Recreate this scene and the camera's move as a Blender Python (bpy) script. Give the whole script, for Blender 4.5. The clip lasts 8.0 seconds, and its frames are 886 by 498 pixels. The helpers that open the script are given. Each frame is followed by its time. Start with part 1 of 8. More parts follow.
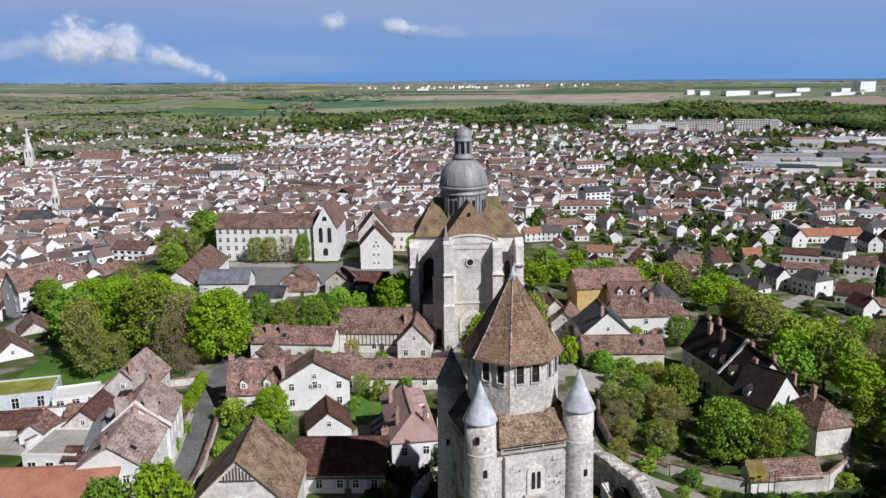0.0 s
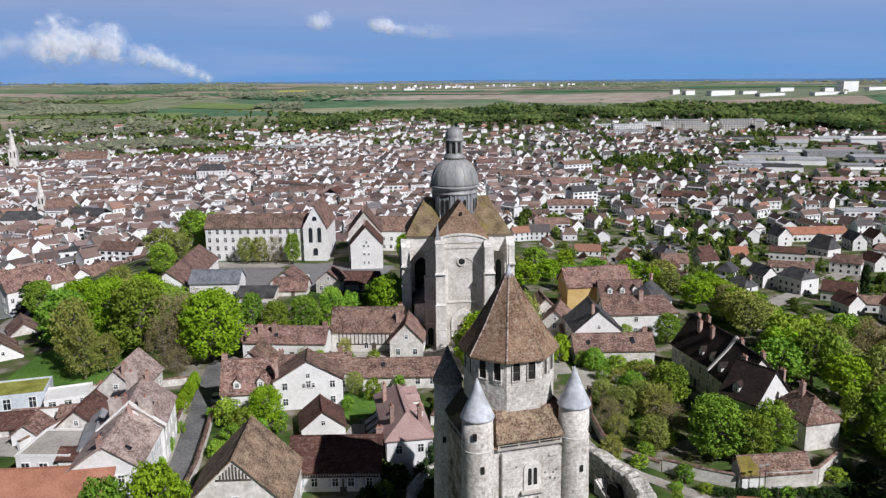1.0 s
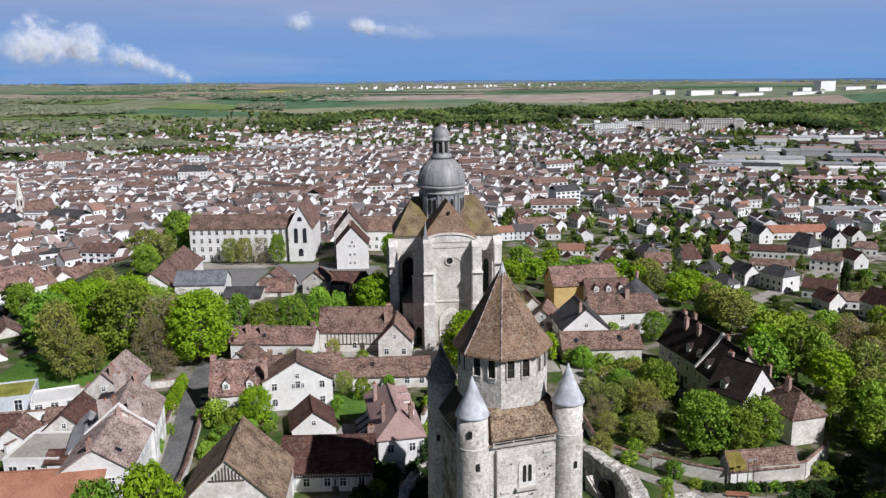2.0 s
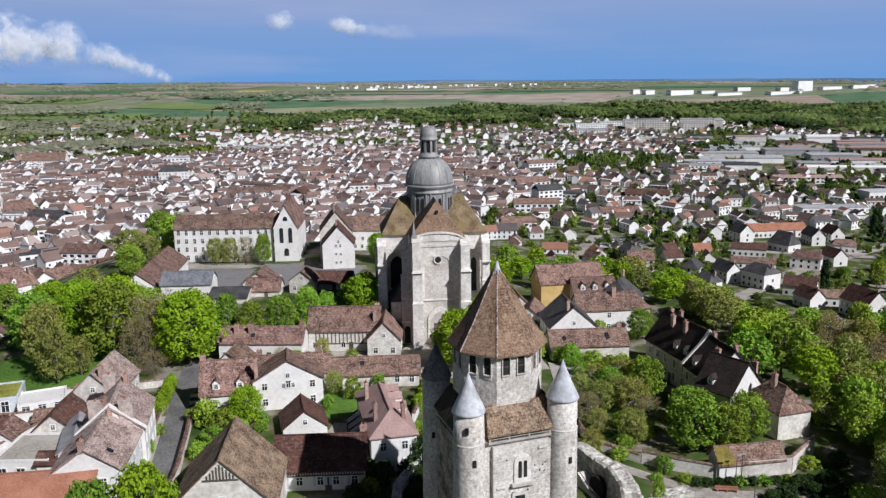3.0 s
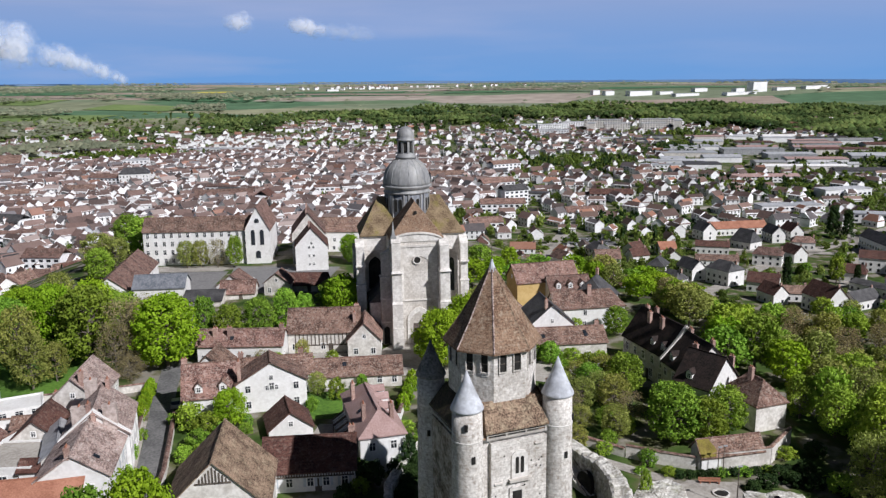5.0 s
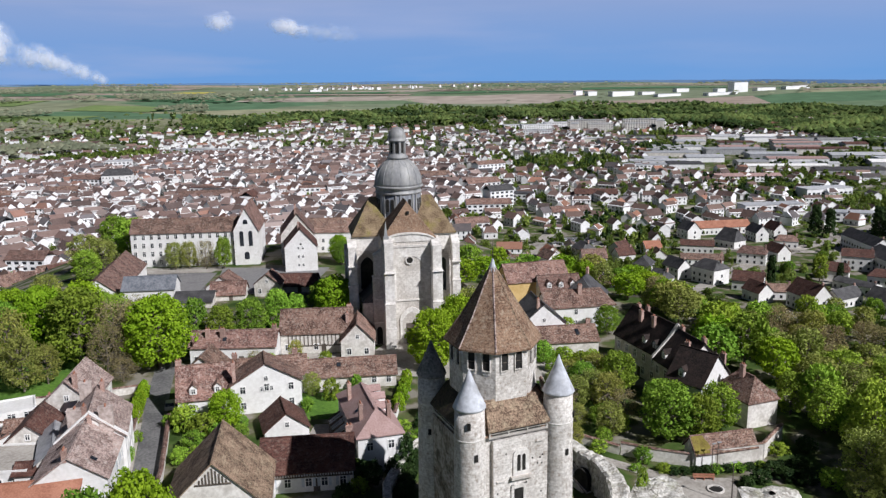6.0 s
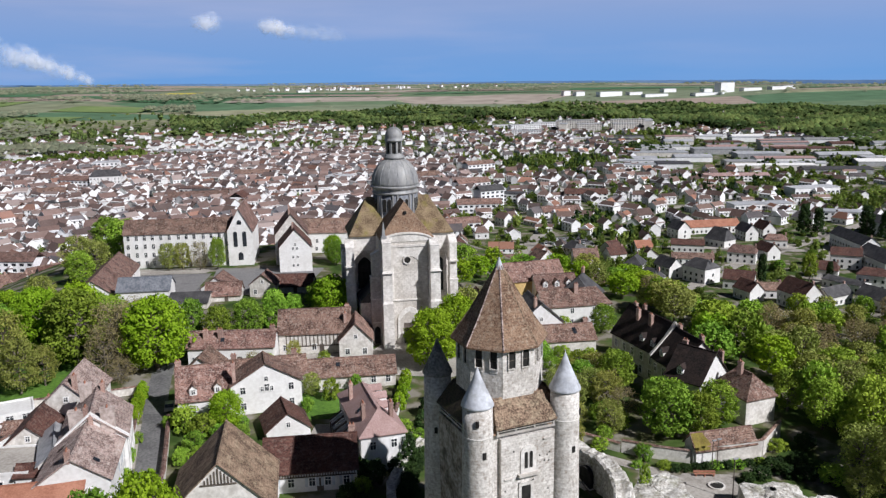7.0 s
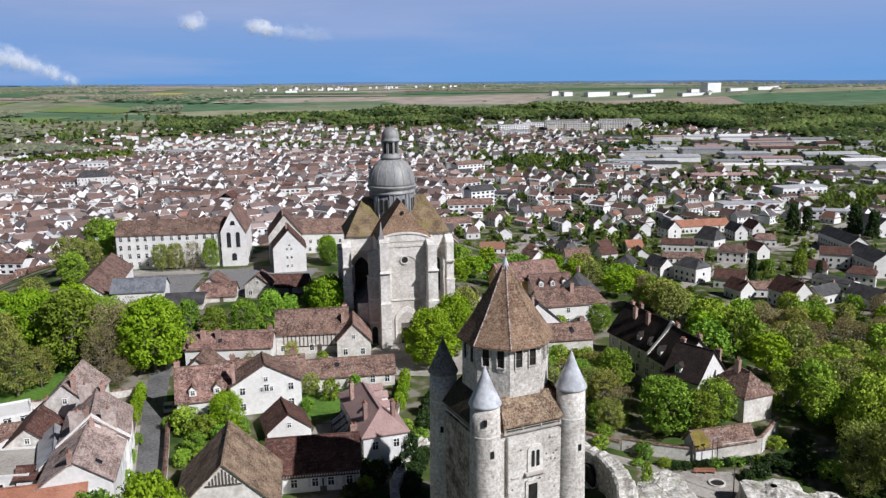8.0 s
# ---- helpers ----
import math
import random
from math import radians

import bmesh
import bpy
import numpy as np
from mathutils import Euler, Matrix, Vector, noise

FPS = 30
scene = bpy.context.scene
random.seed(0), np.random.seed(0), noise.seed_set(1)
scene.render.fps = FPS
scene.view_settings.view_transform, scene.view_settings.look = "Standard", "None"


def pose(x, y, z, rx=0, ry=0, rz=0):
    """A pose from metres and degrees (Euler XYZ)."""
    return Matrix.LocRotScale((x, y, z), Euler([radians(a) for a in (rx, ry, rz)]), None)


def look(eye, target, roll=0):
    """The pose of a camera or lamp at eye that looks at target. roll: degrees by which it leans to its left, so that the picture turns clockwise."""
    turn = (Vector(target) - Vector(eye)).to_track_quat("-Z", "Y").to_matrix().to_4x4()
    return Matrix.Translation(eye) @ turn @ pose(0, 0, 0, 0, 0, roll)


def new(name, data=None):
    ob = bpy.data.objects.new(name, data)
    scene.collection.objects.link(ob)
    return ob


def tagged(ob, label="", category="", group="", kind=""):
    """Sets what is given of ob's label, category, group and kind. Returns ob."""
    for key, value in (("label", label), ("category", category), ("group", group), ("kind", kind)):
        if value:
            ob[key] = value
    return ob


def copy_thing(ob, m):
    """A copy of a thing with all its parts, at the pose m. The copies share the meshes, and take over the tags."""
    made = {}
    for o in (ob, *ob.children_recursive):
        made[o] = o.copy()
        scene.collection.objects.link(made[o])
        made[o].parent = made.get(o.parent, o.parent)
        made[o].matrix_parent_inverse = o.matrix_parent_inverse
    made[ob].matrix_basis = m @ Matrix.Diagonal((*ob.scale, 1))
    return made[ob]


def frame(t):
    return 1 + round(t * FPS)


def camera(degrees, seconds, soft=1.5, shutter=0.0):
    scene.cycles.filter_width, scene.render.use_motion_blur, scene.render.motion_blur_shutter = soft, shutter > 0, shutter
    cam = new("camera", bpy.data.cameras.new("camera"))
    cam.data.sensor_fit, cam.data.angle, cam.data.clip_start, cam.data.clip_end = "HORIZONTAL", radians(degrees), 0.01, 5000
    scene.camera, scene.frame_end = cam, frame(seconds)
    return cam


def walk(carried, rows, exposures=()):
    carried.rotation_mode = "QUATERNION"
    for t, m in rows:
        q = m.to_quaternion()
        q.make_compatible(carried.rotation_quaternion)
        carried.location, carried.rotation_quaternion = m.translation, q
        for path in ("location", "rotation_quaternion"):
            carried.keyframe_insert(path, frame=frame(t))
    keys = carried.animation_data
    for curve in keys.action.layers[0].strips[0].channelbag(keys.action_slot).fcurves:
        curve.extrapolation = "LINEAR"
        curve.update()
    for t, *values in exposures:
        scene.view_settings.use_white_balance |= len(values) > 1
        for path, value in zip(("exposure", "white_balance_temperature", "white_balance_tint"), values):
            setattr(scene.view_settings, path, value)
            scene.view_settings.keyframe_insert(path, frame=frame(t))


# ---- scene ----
cam = camera(57.7, 8.0, soft=1.35)
PATH = [  # seconds, eye, target, roll
    (0, (5.603, 2.363, 64.039), (-2.917, 99.776, 43.106), -0.867),
    (0.5, (5.162, 1.969, 64.022), (-2.874, 99.421, 43.079), -0.887),
    (1, (4.604, 1.536, 64.083), (-2.287, 99.068, 43.111), -0.871),
    (1.5, (3.986, 1.369, 64.028), (-1.778, 98.981, 43.081), -0.913),
    (3, (1.799, 0.497, 63.961), (-0.548, 98.23, 42.919), -0.864),
    (3.5, (0.923, 0.278, 63.938), (-0.257, 98.032, 42.895), -0.861),
    (4, (-0.0, -0.0, 64.0), (0.0, 97.761, 42.958), -0.855),
    (4.5, (-0.994, -0.125, 63.976), (0.19, 97.635, 42.961), -0.865),
    (6, (-4.034, -0.829, 64.074), (0.427, 96.844, 43.099), -0.884),
    (6.5, (-5.12, -0.911, 64.004), (0.066, 96.728, 43.039), -0.895),
    (7, (-6.196, -1.062, 63.988), (-0.25, 96.541, 43.048), -0.913),
    (7.5, (-7.304, -1.071, 63.977), (-0.589, 96.481, 43.037), -0.887),
    (8, (-8.355, -1.177, 63.998), (-0.895, 96.323, 43.064), -0.891),
]
walk(cam, [(t, look(e, g, r)) for t, e, g, r in PATH], exposures=((0.0, 0.06, 6300, 10), (8.0, 0.15, 6300, 10)))

# ---------------------------------------------------------------- world and sun
SUN_AZ, SUN_EL = 132.5, 40.0      # clockwise from +y, and above the horizon, in degrees
sun_dir = Vector((math.sin(radians(SUN_AZ)) * math.cos(radians(SUN_EL)), math.cos(radians(SUN_AZ)) * math.cos(radians(SUN_EL)), math.sin(radians(SUN_EL))))
sun_data = bpy.data.lights.new("sun", "SUN")
sun_data.energy, sun_data.angle, sun_data.color = 4.8, radians(0.53), (1.0, 0.975, 0.985)
sun = new("sun", sun_data)
sun.matrix_world = look(sun_dir * 300, (0, 0, 0))

world = bpy.data.worlds.new("sky")
scene.world = world
world.use_nodes = True
wn, wl = world.node_tree.nodes, world.node_tree.links
wn.clear()
sky = wn.new("ShaderNodeTexSky")
sky.sky_type, sky.sun_disc = "NISHITA", False
sky.sun_elevation, sky.sun_rotation = radians(SUN_EL), radians(SUN_AZ)
sky.air_density, sky.dust_density, sky.ozone_density = 1.0, 0.6, 1.6
w_scale = wn.new("ShaderNodeMix")
w_scale.data_type, w_scale.blend_type = "RGBA", "MULTIPLY"
w_scale.inputs[0].default_value = 1.0
w_scale.inputs[7].default_value = (0.010, 0.011, 0.0135, 1)
w_geo = wn.new("ShaderNodeTexCoord")
w_sep = wn.new("ShaderNodeSeparateXYZ")
w_ramp = wn.new("ShaderNodeValToRGB")          # spring haze low over the plain, paler above
cr = w_ramp.color_ramp
cr.elements[0].position, cr.elements[0].color = 0.0, (0.148, 0.317, 0.630, 1)
cr.elements[1].position, cr.elements[1].color = 0.10, (0.266, 0.346, 0.570, 1)
e = cr.elements.new(0.045)
e.color = (0.190, 0.325, 0.608, 1)
w_fade = wn.new("ShaderNodeMapRange")
w_fade.inputs[1].default_value, w_fade.inputs[2].default_value = 0.10, 0.21
w_fade.inputs[3].default_value, w_fade.inputs[4].default_value = 1.0, 0.0
w_map = wn.new("ShaderNodeMapping")
w_map.inputs["Scale"].default_value = (1.6, 1.6, 13)
w_noise = wn.new("ShaderNodeTexNoise")
w_noise.inputs["Scale"].default_value, w_noise.inputs["Detail"].default_value = 2.0, 5.0
w_veil = wn.new("ShaderNodeMapRange")
w_veil.inputs[1].default_value, w_veil.inputs[2].default_value = 0.48, 0.75
w_veil.inputs[3].default_value, w_veil.inputs[4].default_value = 0.0, 0.35
w_mixv = wn.new("ShaderNodeMix")
w_mixv.data_type = "RGBA"
w_mixv.inputs[7].default_value = (0.422, 0.448, 0.625, 1)
w_mix = wn.new("ShaderNodeMix")
w_mix.data_type = "RGBA"
w_bg, w_out = wn.new("ShaderNodeBackground"), wn.new("ShaderNodeOutputWorld")
wl.new(sky.outputs[0], w_scale.inputs[6])
wl.new(w_geo.outputs["Generated"], w_sep.inputs[0])
wl.new(w_sep.outputs["Z"], w_ramp.inputs[0])
wl.new(w_sep.outputs["Z"], w_fade.inputs[0])
wl.new(w_geo.outputs["Generated"], w_map.inputs[0])
wl.new(w_map.outputs[0], w_noise.inputs["Vector"])
wl.new(w_noise.outputs[0], w_veil.inputs[0])
w_side, w_thin = wn.new("ShaderNodeMapRange"), wn.new("ShaderNodeMath")
w_side.inputs[1].default_value, w_side.inputs[2].default_value, w_side.inputs[3].default_value, w_side.inputs[4].default_value = -0.5, 0.5, 1.5, 0.25
w_thin.operation = "MULTIPLY"
wl.new(w_sep.outputs["X"], w_side.inputs[0])
wl.new(w_side.outputs[0], w_thin.inputs[0])
wl.new(w_veil.outputs[0], w_thin.inputs[1])
wl.new(w_thin.outputs[0], w_mixv.inputs[0])
wl.new(w_ramp.outputs[0], w_mixv.inputs[6])
wl.new(w_fade.outputs[0], w_mix.inputs[0])
wl.new(w_scale.outputs[2], w_mix.inputs[6])
wl.new(w_mixv.outputs[2], w_mix.inputs[7])
wl.new(w_mix.outputs[2], w_bg.inputs[0])
wl.new(w_bg.outputs[0], w_out.inputs[0])

# ---------------------------------------------------------------- materials


def surf(name, dark, light, scale=0.5, fine=6.0, rough=0.85, bump=0.15, fine_amount=0.5, vary=0.0, hue=0.0, island=False,
         stain=None, stain_scale=0.12, stain_amount=0.5, metallic=0.0, stretch=(1, 1, 1), spec=0.3, leaf=0.0, palette=None, span=(0.39, 0.61), blocks=None, courses=0.0):
    """A weathered surface: two scales of noise between two colours, an optional stain with its own shape, and relief."""
    m = bpy.data.materials.new(name)
    m.use_nodes = True
    n, l = m.node_tree.nodes, m.node_tree.links
    b = n["Principled BSDF"]
    b.inputs["Roughness"].default_value, b.inputs["Metallic"].default_value = rough, metallic
    b.inputs["Specular IOR Level"].default_value = spec
    geo = n.new("ShaderNodeNewGeometry")
    mp = n.new("ShaderNodeMapping")
    mp.inputs["Scale"].default_value = stretch
    l.new(geo.outputs["Position"], mp.inputs[0])
    big, small = n.new("ShaderNodeTexNoise"), n.new("ShaderNodeTexNoise")
    big.inputs["Scale"].default_value, big.inputs["Detail"].default_value = scale, 4.0
    small.inputs["Scale"].default_value, small.inputs["Detail"].default_value = fine, 3.0
    l.new(mp.outputs[0], big.inputs["Vector"])
    l.new(mp.outputs[0], small.inputs["Vector"])
    mixn = n.new("ShaderNodeMix")
    mixn.inputs[0].default_value = fine_amount
    l.new(big.outputs[0], mixn.inputs[2])
    l.new(small.outputs[0], mixn.inputs[3])
    rng = n.new("ShaderNodeMapRange")
    rng.inputs[1].default_value, rng.inputs[2].default_value = span
    l.new(mixn.outputs[0], rng.inputs[0])
    col = n.new("ShaderNodeMix")
    col.data_type = "RGBA"
    col.inputs[6].default_value, col.inputs[7].default_value = (*dark, 1), (*light, 1)
    l.new(rng.outputs[0], col.inputs[0])
    last = col.outputs[2]
    if stain:
        st = n.new("ShaderNodeTexNoise")
        st.inputs["Scale"].default_value, st.inputs["Detail"].default_value, st.inputs["Roughness"].default_value = stain_scale, 6.0, 0.65
        l.new(geo.outputs["Position"], st.inputs["Vector"])
        sr = n.new("ShaderNodeMapRange")
        sr.inputs[1].default_value, sr.inputs[2].default_value, sr.inputs[4].default_value = 0.5, 0.66, stain_amount
        l.new(st.outputs[0], sr.inputs[0])
        sm = n.new("ShaderNodeMix")
        sm.data_type = "RGBA"
        sm.inputs[7].default_value = (*stain, 1)
        l.new(sr.outputs[0], sm.inputs[0])
        l.new(last, sm.inputs[6])
        last = sm.outputs[2]
    if blocks:                        # courses of dressed stone, each block a little different
        bw, bh, amount = blocks
        sx = n.new("ShaderNodeSeparateXYZ")
        l.new(geo.outputs["Position"], sx.inputs[0])
        along = n.new("ShaderNodeMath")
        along.operation = "ADD"
        l.new(sx.outputs[0], along.inputs[0])
        l.new(sx.outputs[1], along.inputs[1])
        uv = n.new("ShaderNodeCombineXYZ")
        l.new(along.outputs[0], uv.inputs[0])
        l.new(sx.outputs[2], uv.inputs[1])
        br = n.new("ShaderNodeTexBrick")
        br.inputs["Color1"].default_value, br.inputs["Color2"].default_value = (1 - amount, 1 - amount, 1 - amount, 1), (1, 1, 1, 1)
        br.inputs["Mortar"].default_value = (1 - 1.6 * amount, 1 - 1.6 * amount, 1 - 1.65 * amount, 1)
        br.inputs["Scale"].default_value, br.inputs["Mortar Size"].default_value = 1.0, 0.035
        br.inputs["Brick Width"].default_value, br.inputs["Row Height"].default_value = bw, bh
        l.new(uv.outputs[0], br.inputs["Vector"])
        bm_ = n.new("ShaderNodeMix")
        bm_.data_type, bm_.blend_type = "RGBA", "MULTIPLY"
        bm_.inputs[0].default_value = 1.0
        l.new(last, bm_.inputs[6])
        l.new(br.outputs["Color"], bm_.inputs[7])
        last = bm_.outputs[2]
    if courses:                       # rows of tiles, their lower edges dark and uneven
        cz = n.new("ShaderNodeSeparateXYZ")
        l.new(geo.outputs["Position"], cz.inputs[0])
        wob = n.new("ShaderNodeMath")
        wob.operation, wob.inputs[1].default_value = "MULTIPLY_ADD", 0.35
        l.new(small.outputs[0], wob.inputs[0])
        l.new(cz.outputs[2], wob.inputs[2])
        per = n.new("ShaderNodeMath")
        per.operation, per.inputs[1].default_value = "MULTIPLY", 1.0 / courses
        l.new(wob.outputs[0], per.inputs[0])
        frp = n.new("ShaderNodeMath")
        frp.operation = "FRACT"
        l.new(per.outputs[0], frp.inputs[0])
        cs = n.new("ShaderNodeMapRange")
        cs.inputs[1].default_value, cs.inputs[2].default_value, cs.inputs[3].default_value, cs.inputs[4].default_value = 0.0, 0.45, 0.80, 1.04
        l.new(frp.outputs[0], cs.inputs[0])
        cm = n.new("ShaderNodeMix")
        cm.data_type, cm.blend_type = "RGBA", "MULTIPLY"
        cm.inputs[0].default_value = 1.0
        l.new(last, cm.inputs[6])
        l.new(cs.outputs[0], cm.inputs[7])
        last = cm.outputs[2]
    if palette:
        pick = n.new("ShaderNodeValToRGB")
        pick.color_ramp.interpolation = "CONSTANT"
        while len(pick.color_ramp.elements) < len(palette):
            pick.color_ramp.elements.new(0.5)
        for el, (p, c) in zip(pick.color_ramp.elements, palette):
            el.position, el.color = p, (*c, 1)
        scr, frc = n.new("ShaderNodeMath"), n.new("ShaderNodeMath")
        scr.operation, frc.operation = "MULTIPLY", "FRACT"
        scr.inputs[1].default_value = 13.7
        l.new(geo.outputs["Random Per Island"] if island else n.new("ShaderNodeObjectInfo").outputs["Random"], scr.inputs[0])
        l.new(scr.outputs[0], frc.inputs[0])
        l.new(frc.outputs[0], pick.inputs[0])
        pm = n.new("ShaderNodeMix")
        pm.data_type = "RGBA"
        pm.inputs[0].default_value = 0.7
        l.new(last, pm.inputs[6])
        l.new(pick.outputs[0], pm.inputs[7])
        last = pm.outputs[2]
    if vary or hue:
        rnd = geo.outputs["Random Per Island"] if island else n.new("ShaderNodeObjectInfo").outputs["Random"]
        hs = n.new("ShaderNodeHueSaturation")
        v1 = n.new("ShaderNodeMapRange")
        v1.inputs[3].default_value, v1.inputs[4].default_value = 1 - vary, 1 + vary
        l.new(rnd, v1.inputs[0])
        l.new(v1.outputs[0], hs.inputs["Value"])
        if hue:
            wh = n.new("ShaderNodeMath")
            wh.operation = "MULTIPLY"
            wh.inputs[1].default_value = 7.31
            fr = n.new("ShaderNodeMath")
            fr.operation = "FRACT"
            v2 = n.new("ShaderNodeMapRange")
            v2.inputs[3].default_value, v2.inputs[4].default_value = 0.5 - hue, 0.5 + hue
            l.new(rnd, wh.inputs[0])
            l.new(wh.outputs[0], fr.inputs[0])
            l.new(fr.outputs[0], v2.inputs[0])
            l.new(v2.outputs[0], hs.inputs["Hue"])
        l.new(last, hs.inputs["Color"])
        last = hs.outputs[0]
    l.new(last, b.inputs["Base Color"])
    if bump:
        bp = n.new("ShaderNodeBump")
        bp.inputs["Strength"].default_value, bp.inputs["Distance"].default_value = bump, 0.15
        l.new(mixn.outputs[0], bp.inputs["Height"])
        l.new(bp.outputs[0], b.inputs["Normal"])
    if leaf:
        tr = n.new("ShaderNodeBsdfTranslucent")
        l.new(last, tr.inputs[0])
        ms = n.new("ShaderNodeMixShader")
        ms.inputs[0].default_value = leaf
        l.new(b.outputs[0], ms.inputs[1])
        l.new(tr.outputs[0], ms.inputs[2])
        l.new(ms.outputs[0], n["Material Output"].inputs[0])
    return m


STONE = surf("pale_limestone", (0.46, 0.42, 0.375), (0.72, 0.685, 0.635), 0.3, 2.0, 0.9, 0.35, 0.45, stain=(0.30, 0.26, 0.22), stain_scale=0.6, stain_amount=0.55, blocks=(1.1, 0.5, 0.09))
PALE_WOOD = surf("bleached_grey_timber", (0.30, 0.275, 0.245), (0.47, 0.44, 0.40), 0.6, 4.0, 0.85, 0.2, 0.5)
STACK = surf("pinkish_plastered_stack", (0.34, 0.275, 0.245), (0.54, 0.455, 0.415), 0.6, 2.4, 0.9, 0.2, 0.5)
STONE_TOWER = surf("weathered_rubble_stone", (0.47, 0.435, 0.395), (0.75, 0.715, 0.67), 0.35, 2.6, 0.92, 0.6, 0.55, stain=(0.23, 0.175, 0.13), stain_scale=2.4, stain_amount=0.6, blocks=(0.7, 0.32, 0.10))
# Algae stains, plus the shade of the keep's left face in the colour.
STONE_SHADED = surf("algae_and_shade_rubble", (0.20, 0.165, 0.125), (0.56, 0.51, 0.45), 0.4, 2.2, 0.95, 0.7, 0.5, stain=(0.055, 0.050, 0.030), stain_scale=0.75, stain_amount=0.8, blocks=(0.7, 0.32, 0.12))
# Mossy tiles, darkened to carry the shade of the roofs they cover.
TILE_SHADED = surf("mossy_shade_tiles", (0.026, 0.021, 0.015), (0.085, 0.068, 0.045), 0.5, 4.0, 0.9, 0.5, 0.6, stain=(0.075, 0.080, 0.030), stain_scale=0.6, stain_amount=0.5, courses=0.3)
STONE_SMOOTH = surf("smooth_pale_ashlar", (0.56, 0.525, 0.485), (0.78, 0.75, 0.705), 0.4, 1.6, 0.85, 0.15, 0.4, stain=(0.37, 0.335, 0.295), stain_scale=0.5, stain_amount=0.5, blocks=(0.9, 0.45, 0.07))
CONE = surf("grey_rendered_cone", (0.36, 0.37, 0.40), (0.58, 0.60, 0.64), 0.6, 2.0, 0.75, 0.12, 0.4, stain=(0.30, 0.30, 0.30), stain_scale=0.7, stain_amount=0.5)
# Darker mottled grey for the two rear cones.
CONE_DARK = surf("dark_mottled_cone", (0.10, 0.10, 0.10), (0.30, 0.29, 0.28), 0.8, 4.0, 0.9, 0.3, 0.5)
TILE_TOWER = surf("old_plain_tiles", (0.090, 0.048, 0.030), (0.285, 0.185, 0.122), 0.35, 5.0, 0.9, 0.5, 0.62, stain=(0.40, 0.335, 0.25), stain_scale=2.2, stain_amount=0.5, courses=0.3)
TILE_LICHEN = surf("tan_brown_lichened_tiles", (0.070, 0.043, 0.029), (0.32, 0.225, 0.155), 0.5, 5.0, 0.9, 0.25, 0.6, stain=(0.46, 0.375, 0.255), stain_scale=1.1, stain_amount=0.5, courses=0.3, span=(0.41, 0.59))
TILE_PALE = surf("pale_weathered_tiles", (0.120, 0.078, 0.068), (0.44, 0.335, 0.297), 0.5, 4.4, 0.9, 0.5, 0.6, vary=0.1, stain=(0.54, 0.49, 0.445), stain_scale=1.4, stain_amount=0.5, courses=0.3, span=(0.42, 0.58))
TILE_BLACK = surf("near_black_tiles", (0.010, 0.008, 0.007), (0.034, 0.023, 0.020), 0.5, 3.2, 0.85, 0.5, 0.6, stain=(0.075, 0.045, 0.036), stain_scale=0.6, stain_amount=0.4)
MOSS = surf("mustard_green_moss", (0.13, 0.105, 0.020), (0.235, 0.19, 0.045), 0.8, 5.0, 0.95, 0.6, 0.5, stain=(0.12, 0.07, 0.045), stain_scale=1.2, stain_amount=0.4)
TILE_MOSS = surf("mossy_plain_tiles", (0.095, 0.062, 0.036), (0.275, 0.205, 0.125), 0.4, 4.0, 0.9, 0.6, 0.55, stain=(0.215, 0.19, 0.04), stain_scale=0.28, stain_amount=0.6, courses=0.3)
TILE = surf("brown_clay_tiles", (0.060, 0.031, 0.024), (0.250, 0.150, 0.117), 0.45, 4.2, 0.9, 0.5, 0.58, vary=0.22, hue=0.008, stain=(0.43, 0.36, 0.31), stain_scale=1.9, stain_amount=0.55, courses=0.3, span=(0.42, 0.58))
TILE_PINK = surf("new_pink_tiles", (0.30, 0.195, 0.175), (0.41, 0.285, 0.265), 0.3, 4.0, 0.85, 0.3, 0.5)
TILE_ORANGE = surf("orange_clay_tiles", (0.27, 0.115, 0.072), (0.40, 0.190, 0.125), 0.4, 4.0, 0.85, 0.4, 0.5)
TILE_DARK = surf("dark_red_tiles", (0.040, 0.018, 0.015), (0.135, 0.062, 0.047), 0.4, 4.6, 0.9, 0.4, 0.6, stain=(0.26, 0.20, 0.17), stain_scale=1.8, stain_amount=0.4, courses=0.3)
SLATE = surf("dark_grey_slate", (0.035, 0.034, 0.036), (0.10, 0.097, 0.098), 0.4, 4.0, 0.6, 0.25, 0.5, spec=0.35)
ZINC = surf("weathered_zinc", (0.30, 0.30, 0.31), (0.46, 0.46, 0.47), 0.5, 2.0, 0.5, 0.05, 0.4, metallic=0.25)
LEAD = surf("dull_lead_sheet", (0.20, 0.20, 0.205), (0.34, 0.34, 0.335), 0.35, 1.8, 0.6, 0.1, 0.4, metallic=0.12, stain=(0.38, 0.365, 0.33), stain_scale=0.4, stain_amount=0.4, stretch=(1, 1, 0.25))
LEAD_DRUM = surf("slate_hung_drum", (0.10, 0.11, 0.13), (0.215, 0.225, 0.245), 0.5, 2.2, 0.6, 0.15, 0.5, stretch=(1, 1, 0.2))
PLASTER = surf("white_lime_plaster", (0.68, 0.665, 0.64), (0.81, 0.80, 0.785), 0.25, 1.8, 0.9, 0.1, 0.4, vary=0.06, stain=(0.53, 0.505, 0.47), stain_scale=0.5, stain_amount=0.5)
PLASTER_OLD = surf("stained_old_plaster", (0.50, 0.465, 0.42), (0.73, 0.70, 0.655), 0.4, 1.8, 0.92, 0.25, 0.5, vary=0.08, stain=(0.36, 0.33, 0.29), stain_scale=0.6, stain_amount=0.55)
